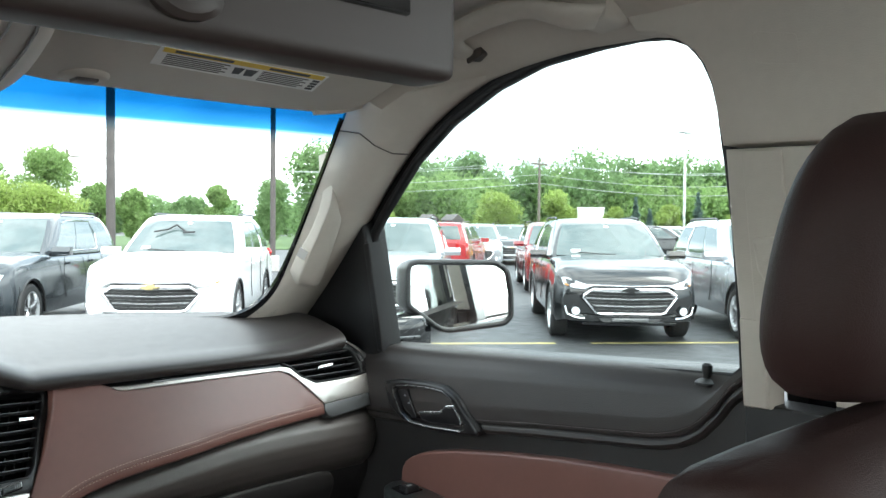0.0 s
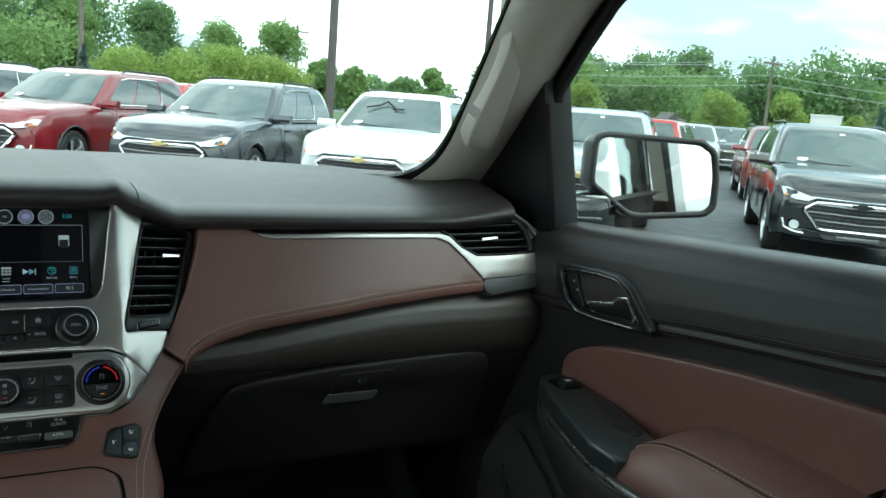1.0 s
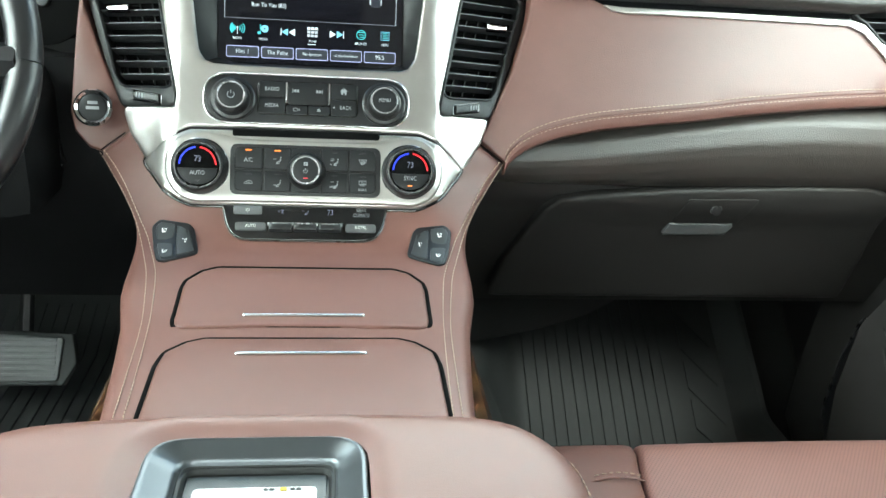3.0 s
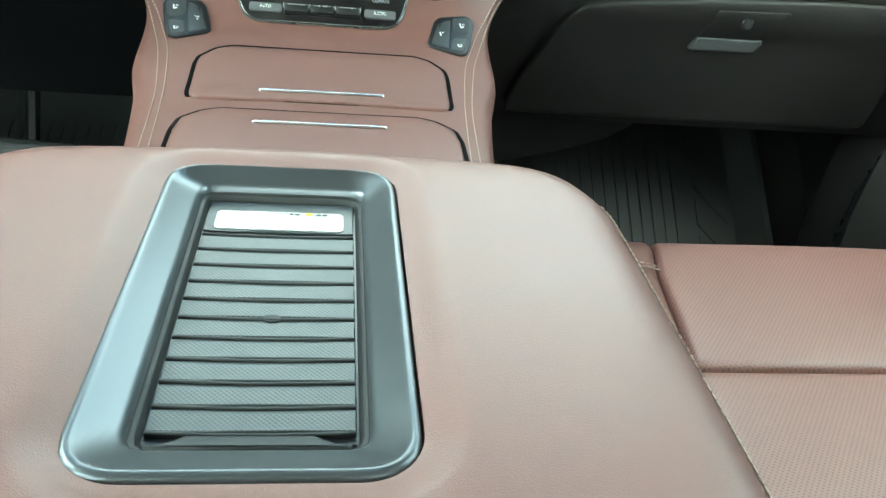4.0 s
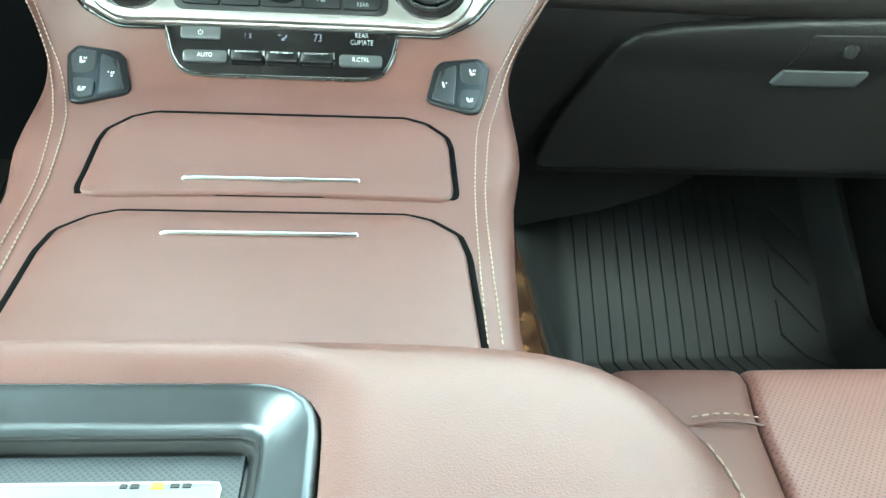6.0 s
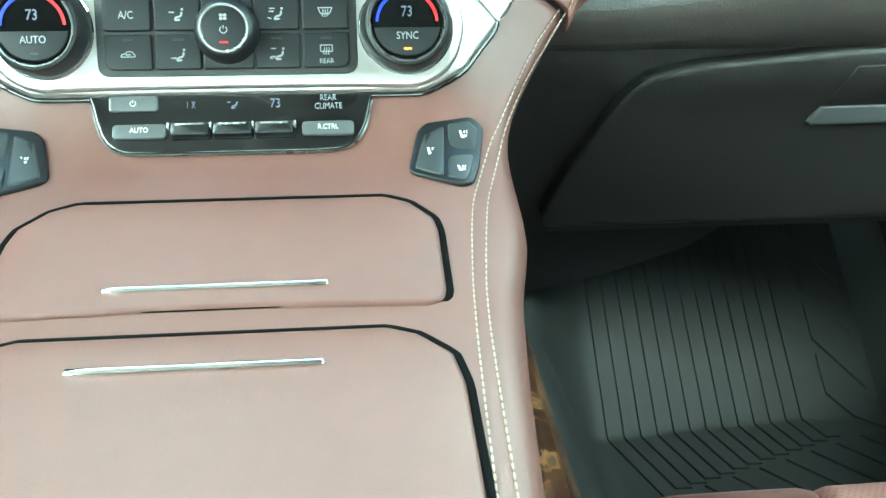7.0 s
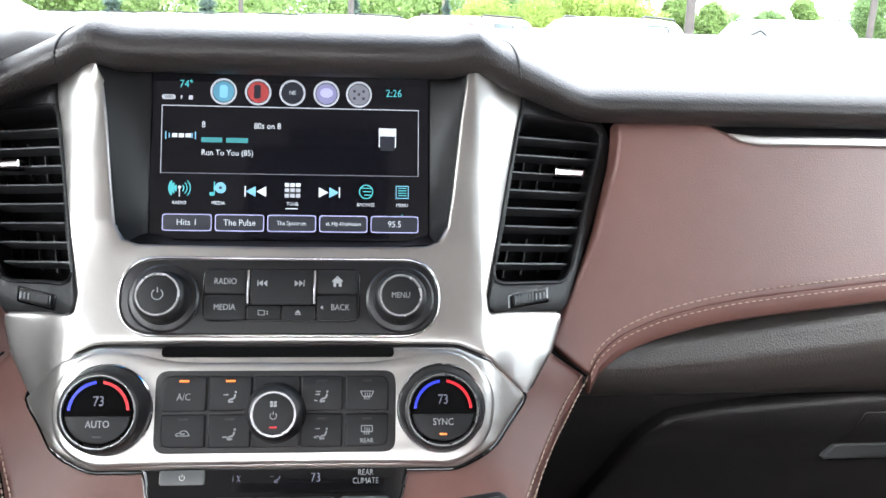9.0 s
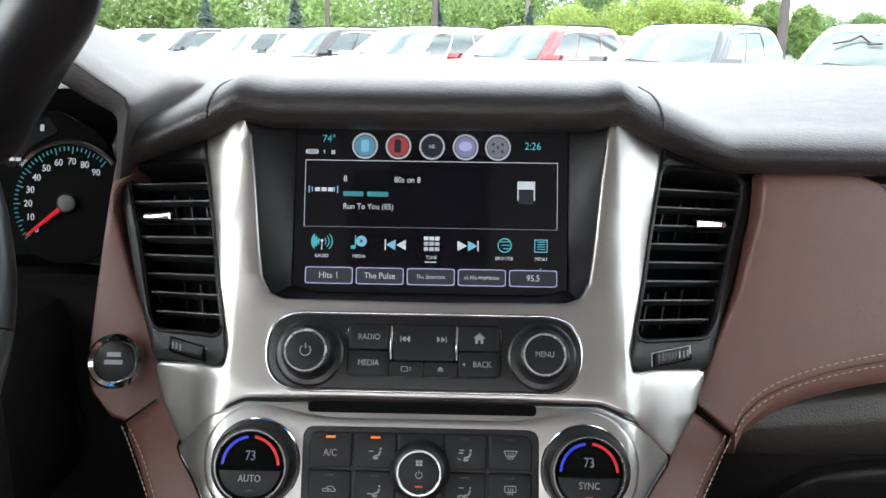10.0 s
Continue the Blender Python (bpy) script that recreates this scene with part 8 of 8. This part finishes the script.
    part("wiper", tube([around(u, z, .03) for u, z in ((-.1, 1.16), (.2, 1.165), (.55, 1.19))], .008, 4), GRILLE, t)
    # wheels
    for wy in WHEEL_Y:
        for sg in (-1, 1):
            c = Vector((sg * .86, wy, WHEEL_R))
            ax = Vector((sg, 0, 0))

            def wr(r, d, n=28, a0=0.0):
                return [c + ax * d + Vector((0, r * math.cos(2 * math.pi * k / n + a0), r * math.sin(2 * math.pi * k / n + a0))) for k in range(n)]
            wheel = part("wheel", loft([wr(.24, -.12), wr(.34, -.12), wr(.368, -.09), wr(.37, 0), wr(.368, .09), (wr(.34, .118)), wr(.265, .12), wr(.262, .10)], cap=False), TYRE, t, "black tyre on an alloy rim")
            part("rim_ring", loft([wr(.264, .10), wr(.262, .118), wr(.245, .118), wr(.235, .06), wr(.23, -.05)], cap=False), RIM, wheel)
            part("hub", loft([wr(.235, -.02, 20), wr(.08, -.01, 20), wr(.06, .075, 20), wr(.03, .08, 20)]), GRILLE, wheel)
            for k in range(5):
                a = 2 * math.pi * k / 5 + .3
                d1, d2 = Vector((0, math.cos(a), math.sin(a))), Vector((0, -math.sin(a), math.cos(a)))
                part("spoke", loft([[c + d1 * r + d2 * s * w + ax * dd for s, dd in ((-1, .07), (-.6, .098 - .02 * (r < .1)), (.6, .098 - .02 * (r < .1)), (1, .07))] for r, w in ((.02, .035), (.12, .026), (.24, .040))]), RIM, wheel)
            part("arch_lip", tube([Vector((sg * .975, wy + .45 * math.cos(a), .355 + .45 * math.sin(a))) for a in steps(-.1, math.pi + .1, 20)], .022, 5), GRILLE, t)
    return t


def parked(src, x, y, turn, label=""):
    o = copy_thing(src, Matrix.Translation((x, y, GROUND)) @ Matrix.Rotation(radians(turn), 4, "Z"))
    if label:
        o["label"] = label
    return o


def place(src, x, y, turn, label=""):
    src.matrix_world = Matrix.Translation((x, y, GROUND)) @ Matrix.Rotation(radians(turn), 4, "Z")
    if label:
        src["label"] = label


cars = {c: car(c) for c in PAINTS}
# a turn of 180 points the nose at -y; the row in front stands at a slant
NOSE = 2.62


def nosed(x, y, turn):
    a = radians(turn)
    return x + NOSE * math.sin(a), y - NOSE * math.cos(a)


ROW_TURN = 142.5
front_row = [("white", 4.23, 9.28, "white three-row SUV with a raised wiper in the front row"), ("grey", 1.88, 10.76, "graphite three-row SUV in the front row"), ("red", -.41, 12.95, "dark red three-row SUV in the front row"), ("white", -2.75, 15.1, "white three-row SUV beside the dark red one"), ("black", -5.0, 17.2, "black three-row SUV in the front row"), ("white", -7.3, 19.2, "white three-row SUV in the front row"), ("grey", -9.6, 21.2, "graphite three-row SUV in the front row"), ("white", -11.9, 23.2, "white three-row SUV in the front row")]
SIDE_TURN = 135.8
side_row = [("black", 9.04, 5.15, "gloss black three-row SUV with chrome grille"), ("silver", 10.85, 3.2, "silver three-row SUV beside the black one"), ("silver", 7.13, 8.2, "silver three-row SUV behind the door mirror")]
used = set()
for color, x, y, label in front_row:
    p = nosed(x, y, ROW_TURN)
    (parked if color in used else place)(cars[color], *p, ROW_TURN, label)
    used.add(color)
for color, x, y, label in side_row:
    p = nosed(x, y, SIDE_TURN)
    (parked if color in used else place)(cars[color], *p, SIDE_TURN, label)
    used.add(color)
for color, x, y, turn, label in (("red", 17.0, 13.0, SIDE_TURN, "dark red three-row SUV in the second rank"), ("bright red", 17.9, 18.2, SIDE_TURN + 172, "bright red SUV seen from behind"), ("silver", 22.8, 21.9, SIDE_TURN, "silver SUV facing the lane"), ("grey", 27.2, 24.2, SIDE_TURN, "graphite SUV in the far rank"), ("white", 39.5, 22.6, SIDE_TURN + 90, "white SUV in the far rank"), ("yellow", 38.0, 24.6, SIDE_TURN + 90, "yellow car in the far rank"), ("black", 35.2, 21.3, SIDE_TURN + 75, "black SUV in the far rank"), ("silver", 16, 1.6, SIDE_TURN, "silver SUV at the end of the rank"), ("bright red", 5.2, 30, ROW_TURN, "bright red SUV far behind the front row"), ("grey", 14, 27, ROW_TURN, "graphite SUV far behind the front row")):
    (parked if color in used else place)(cars[color], x, y, turn, label)
    used.add(color)

# the first white car's wiper stands off its windscreen
WHITE_AT = cars["white"].matrix_world.copy()
for stick in ([(.46, .62, 1.46), (.26, .55, 1.50), (.14, .50, 1.57)], [(.02, .62, 1.455), (-.16, .62, 1.465)], [(.14, .50, 1.57), (-.02, .58, 1.46)]):
    part("wiper", tube([WHITE_AT @ Vector(p) for p in stick], .014, 5), GRILLE, cars["white"])

# lamp poles and utility poles
POLE = material("weathered_steel_pole", (.075, .065, .06), .6, spread=.2)
WOOD_POLE = material("grey_wood_pole", (.14, .12, .10), .8, spread=.25)


def lamp_pole(x, y, h, r, mat=None, label="tall dark steel lamp pole in the car park"):
    t = thing("lamp_pole", (x, y, GROUND), label, "lamp pole", "lamp poles")
    part("shaft", tube([Vector((x, y, GROUND)), Vector((x, y, GROUND + h * .5)), Vector((x, y, GROUND + h))], r, 12, taper=(1.1, 1, .8)), mat or POLE, t)
    part("base", loft([circle_at(x, y, GROUND + z, q) for z, q in ((0, r * 2.6), (.5, r * 2.6), (.55, r * 2.2))]), material("concrete_base", (.35, .34, .32), .85, spread=.15), t)
    part("head", box(x - .5, x + .5, y - .18, y + .18, GROUND + h - .08, GROUND + h + .10, .03), mat or POLE, t)
    return t


def circle_at(x, y, z, r, n=16):
    return [Vector((x + r * math.cos(2 * math.pi * k / n), y + r * math.sin(2 * math.pi * k / n), z)) for k in range(n)]


lamp_pole(7.08, 18.3, 9.5, .10)
lamp_pole(14.7, 23.8, 10.5, .09)
lamp_pole(-6.6, 41, 11, .11)
lamp_pole(43.5, 25.1, 7.4, .08, RIM, "tall pale steel pole beyond the car park")
def utility_pole(x, y, h):
    t = thing("utility_pole", (x, y, GROUND), "grey wooden utility pole with a crossarm", "utility pole", "utility poles")
    part("shaft", tube([Vector((x, y, GROUND)), Vector((x, y, GROUND + h))], .14, 8, taper=(1.1, .8)), WOOD_POLE, t)
    part("crossarm", box(x - 1.1, x + 1.1, y - .06, y + .06, GROUND + h - .7, GROUND + h - .55), WOOD_POLE, t)
    return t


UP = [(24, 74, 8.2), (58, 49, 8.2), (74, 26, 8.2), (82, 6, 8.2)]
for q in UP:
    utility_pole(*q)
utility_pole(3.5, 45, 7.5)
WIRE = material("cable_grey", (.42, .44, .44), .5)
for a, b in zip(UP, UP[1:]):
    for dz, off in ((-.5, -1), (-.5, 1), (-1.6, 0), (-2.4, 0)):
        p, q = Vector((a[0] + off, a[1], GROUND + a[2] + dz)), Vector((b[0] + off, b[1], GROUND + b[2] + dz))
        w = part("power_line", tube([p.lerp(q, s) - Vector((0, 0, 1.2 * math.sin(s * math.pi))) for s in steps(0, 1, 14)], .024, 4), WIRE)
        tagged(w, "thin sagging power line between the poles", "cable", "power lines")

# low white building and dark sheds far off
shed = thing("storage_container", (47.7, 35.2, GROUND), "white box body of a lorry beyond the car park", "lorry body")
WHITE_CLAD = material("white_cladding", (.72, .72, .70), .7, spread=.06)
part("box", loft([[Vector((47.7 + a * .62 + b * .9, 35.2 - a * .78 + b * .7, z)) for a, b in ((-.95, 0), (.95, 0), (.95, 4), (-.95, 4))] for z in (GROUND + .95, GROUND + 3.05)]), WHITE_CLAD, shed)
part("roof_edge", loft([[Vector((47.7 + a * .62 + b * .9, 35.2 - a * .78 + b * .7, z)) for a, b in ((-1.0, -.05), (1.0, -.05), (1.0, 4.05), (-1.0, 4.05))] for z in (GROUND + 3.05, GROUND + 3.13)]), PAPER, shed)
part("chassis", loft([[Vector((47.7 + a * .62 + b * .9, 35.2 - a * .78 + b * .7, z)) for a, b in ((-.8, .3), (.8, .3), (.8, 3.8), (-.8, 3.8))] for z in (GROUND, GROUND + .95)]), GRILLE, shed)
for k in range(2):
    hut = thing("shed", (40 + k * 1.3, 43.6 - 1.2 * k, GROUND), "small dark shed with a pitched roof", "shed", "sheds")
    x, y = 39.6 + k * 1.3, 43.8 - 1.2 * k
    part("wall", box(x - .55, x + .55, y - .55, y + .55, GROUND, GROUND + 2.1), BOX_BROWN, hut)
    part("roof", loft([[Vector((x - .65, yy, GROUND + 2.1)), Vector((x, yy, GROUND + 2.55)), Vector((x + .65, yy, GROUND + 2.1))] for yy in (y - .65, y + .65)]), POLE, hut)


# trees
def leaf_material(name, color):
    m = bpy.data.materials.new(name)
    m.use_nodes = True
    n, l = m.node_tree.nodes, m.node_tree.links
    b = n["Principled BSDF"]
    geo, ramp = n.new("ShaderNodeNewGeometry"), n.new("ShaderNodeValToRGB")
    ramp.color_ramp.elements[0].color = (*[c * .82 for c in color], 1)
    ramp.color_ramp.elements[1].color = (*[c * 1.35 for c in color], 1)
    l.new(geo.outputs["Random Per Island"], ramp.inputs["Fac"])
    l.new(ramp.outputs["Color"], b.inputs["Base Color"])
    b.inputs["Roughness"].default_value = .7
    tr, mix = n.new("ShaderNodeBsdfTranslucent"), n.new("ShaderNodeMixShader")
    l.new(ramp.outputs["Color"], tr.inputs["Color"])
    mix.inputs[0].default_value = .58
    l.new(b.outputs[0], mix.inputs[1])
    l.new(tr.outputs[0], mix.inputs[2])
    l.new(mix.outputs[0], n["Material Output"].inputs["Surface"])
    return m


# paler than real foliage: distant haze and glare are put into these colours
LEAF = leaf_material("green_leaves", (.235, .34, .13))
LEAF_D = leaf_material("dark_green_leaves", (.18, .275, .12))
LEAF_Y = leaf_material("yellow_green_leaves", (.29, .38, .11))
LEAF_B = leaf_material("blue_green_needles", (.19, .27, .24))
BARK = material("bark", (.09, .07, .055), .9, spread=.3)


def leaves(rng, lobes, n, size, flat=.9):
    """Leaf quads spread near the surface of several lobes (centre, radius, height)."""
    L = np.array(lobes, float)
    w = L[:, 3] ** 2
    k = rng.choice(len(lobes), n, p=w / w.sum())
    q = L[k]
    d = rng.normal(size=(n, 3))
    d /= np.linalg.norm(d, axis=1)[:, None]
    rad = q[:, 3] * (.30 + .75 * rng.random(n) ** .6) * (1 + .20 * np.sin(7 * d[:, 0] + 3 * k) * np.sin(6 * d[:, 2] + k))
    c = q[:, :3] + d * rad[:, None] * np.stack([np.ones(n), np.ones(n), q[:, 4] / q[:, 3] * flat], 1)
    a = rng.normal(size=(n, 3))
    a /= np.linalg.norm(a, axis=1)[:, None]
    b = np.cross(a, rng.normal(size=(n, 3)))
    b /= np.linalg.norm(b, axis=1)[:, None]
    s = (size * (.6 + .8 * rng.random(n)))[:, None]
    V = np.stack([c + a * s, c + b * s * .6, c - a * s, c - b * s * .6], 1).reshape(-1, 3)
    return V, np.arange(4 * n).reshape(-1, 4)


def leafy(name, V, Fc, mat, parent=None):
    me = bpy.data.meshes.new(name)
    me.from_pydata(np.asarray(V).tolist(), [], np.asarray(Fc).tolist())
    me.materials.append(mat)
    ob = new(name, me)
    if parent:
        ob.parent = parent
        ob.matrix_parent_inverse = parent.matrix_world.inverted()
    return ob


def tree(x, y, h, r, mat, seed, n=2600, size=.22, label="green leafy tree beyond the car park", trunk=.28, kind="tree"):
    rng = np.random.default_rng(seed)
    t = thing("tree" if kind == "tree" else "bush", (x, y, GROUND), label, kind, "trees" if kind == "tree" else "bushes")
    b0 = GROUND + h * trunk
    lobes = []
    for k in range(13):
        a, f = rng.random() * 6.28, rng.random()
        rr = r * (.36 + .22 * rng.random())
        ring = r * .62 * math.sin(math.pi * (.18 + .74 * f)) * (.5 + .5 * rng.random())
        lobes.append((x + ring * math.cos(a), y + ring * math.sin(a), b0 + (h - h * trunk) * (.14 + .74 * f), rr, rr * .9))
    limb = bmesh.new()
    tube([Vector((x, y, GROUND)), Vector((x + .1, y, GROUND + h * .25)), Vector((x, y + .1, GROUND + h * .5)), Vector((x, y, GROUND + h * .82))], h * .022, 8, limb, (1.3, 1, .7, .2))
    for q in lobes[:8]:
        s = Vector((x, y, GROUND + h * (.25 + .3 * rng.random())))
        e = Vector(q[:3])
        tube([s, s.lerp(e, .5) + Vector((0, 0, .2)), e], h * .009, 5, limb, (1, .7, .3))
    part("trunk", limb, BARK, t)
    V, Fc = leaves(rng, lobes, n, size)
    leafy("crown", V, Fc, mat, t)
    return t


def conifer(x, y, h, r, seed, label="blue-green spruce at the edge of the car park"):
    rng = np.random.default_rng(seed)
    t = thing("spruce", (x, y, GROUND), label, "spruce", "spruces")
    part("trunk", tube([Vector((x, y, GROUND)), Vector((x, y, GROUND + h))], .10, 6, taper=(1, .1)), BARK, t)
    V, Fc = [], []
    for k in range(1500):
        f = rng.random() ** .8
        a = rng.random() * 6.28
        tier = .8 + .2 * math.sin(f * 40)
        rad = r * (1 - f) * tier * (.45 + .6 * rng.random())
        c = np.array((x + rad * math.cos(a), y + rad * math.sin(a), GROUND + .2 + f * h - .15 * rad))
        d = np.array((math.cos(a), math.sin(a), -.25))
        s = np.array((-math.sin(a), math.cos(a), rng.normal() * .2))
        L = .22 * (1.2 - f * .6)
        i = len(V)
        V += [c + d * L, c + s * L * .3, c - d * L, c - s * L * .3]
        Fc.append((i, i + 1, i + 2, i + 3))
    leafy("needles", V, Fc, LEAF_B, t)
    return t


def woods(az0, az1, dist, height, seed, mat, step=4.2, label="dense green wood in the distance", n=700, size=.42):
    rng = np.random.default_rng(seed)
    V, Fc = [], []
    L = dist * radians(az1 - az0)
    for k in range(int(L / step)):
        az = radians(az0 + (az1 - az0) * (k + rng.random() * .8) / (L / step))
        d = dist * (1 + .06 * rng.normal())
        x, y = d * math.sin(az), d * math.cos(az)
        h = height * (.78 + .30 * rng.random())
        r = 2.6 + 1.6 * rng.random()
        lob = [(x + rng.normal() * r * .4, y + rng.normal() * r * .4, GROUND + h * f - r * .5 * f, r * (.62 + .25 * rng.random()), r * .7) for f in (.22, .4, .55, .68, .8, .9, .98)]
        v, f_ = leaves(rng, lob, n, size)
        Fc.append(f_ + sum(len(p) for p in V))
        V.append(v)
    ob = leafy("woods", np.concatenate(V), np.concatenate(Fc), mat)
    return tagged(ob, label, "woods", kind="stuff")


woods(33.5, 92, 120, 11.6, 3, LEAF_D, step=2.6, n=4200, size=.27)
woods(35, 92, 106, 8.4, 4, LEAF, label="lighter green wood edge in the distance", step=2.8, n=3200, size=.25)
woods(-40, 8, 62, 10.5, 5, LEAF_D, step=3.2, label="tall dense trees behind the front row", n=6500, size=.145)
woods(-42, 8, 54, 6.0, 6, LEAF, step=3.0, label="green undergrowth before the tall trees", n=4500, size=.13)
woods(8, 40, 170, 7.2, 7, LEAF_D, label="low distant tree line", n=900, size=.6)
for x, y, h, r, mat, s in ((13.0, 57.4, 6.1, 2.9, LEAF, 11), (17.0, 56.4, 6.6, 2.4, LEAF, 12), (8.5, 56, 7.0, 2.4, LEAF_D, 13), (20.5, 57, 4.6, 1.5, LEAF, 18), (22.9, 56.5, 4.0, 1.3, LEAF, 14), (30.1, 57.6, 4.6, 1.4, LEAF, 15), (27.5, 58, 3.4, 1.8, LEAF_D, 17), (36, 60, 5.4, 2.2, LEAF_D, 16), (4, 58, 6.6, 2.4, LEAF, 19)):
    tree(x, y, h, r, mat, s, 22000, .084, trunk=.14)
for x, y, h, r, s in ((8.4, 44, 3.3, 2.2, 21), (10.8, 44.4, 3.5, 2.3, 22), (13.2, 44, 3.6, 2.3, 23), (5.6, 44, 3.3, 2.3, 24), (37.6, 34.7, 4.2, 1.9, 25), (40.1, 31.9, 4.2, 1.35, 26), (44.7, 30.9, 3.1, .85, 27), (44.0, 26.5, 3.0, 1.0, 28), (33.5, 43, 4.0, 1.7, 29), (45.5, 22, 3.6, 1.5, 30), (15.2, 47, 2.6, 1.6, 31)):
    tree(x, y, h, r, LEAF_Y, s, 20000, .073, "round yellow-green shrub at the car park's edge", .05, "bush")
for x, y, h, r, s in ((45.4, 29.8, 3.5, .75, 41), (44.9, 25.0, 3.65, .75, 42), (-1.2, 42, 3.3, 1.1, 43), (3.4, 42, 3.1, 1.0, 44), (-8, 40, 3.6, 1.2, 45), (-12, 39, 3.5, 1.1, 46), (45.2, 28.6, 2.7, .55, 47)):
    conifer(x, y, h, r, s)
# advertising board on a post beyond the front row
board = thing("roadside_sign", (-3, 34, GROUND), "pale framed sign board on a steel post", "sign")
part("post", tube([Vector((-1.1, 34, GROUND)), Vector((-1.1, 34, GROUND + 6.6))], .12, 8), POLE, board)
part("panel", box(-4.7, -.4, 33.9, 34.1, GROUND + 6.0, GROUND + 7.8, .03), material("faded_sign", (.45, .30, .27), .6, spread=.2), board)
part("frame", box(-4.8, -.3, 33.88, 34.15, GROUND + 5.85, GROUND + 6.0, .02), PAPER, board)
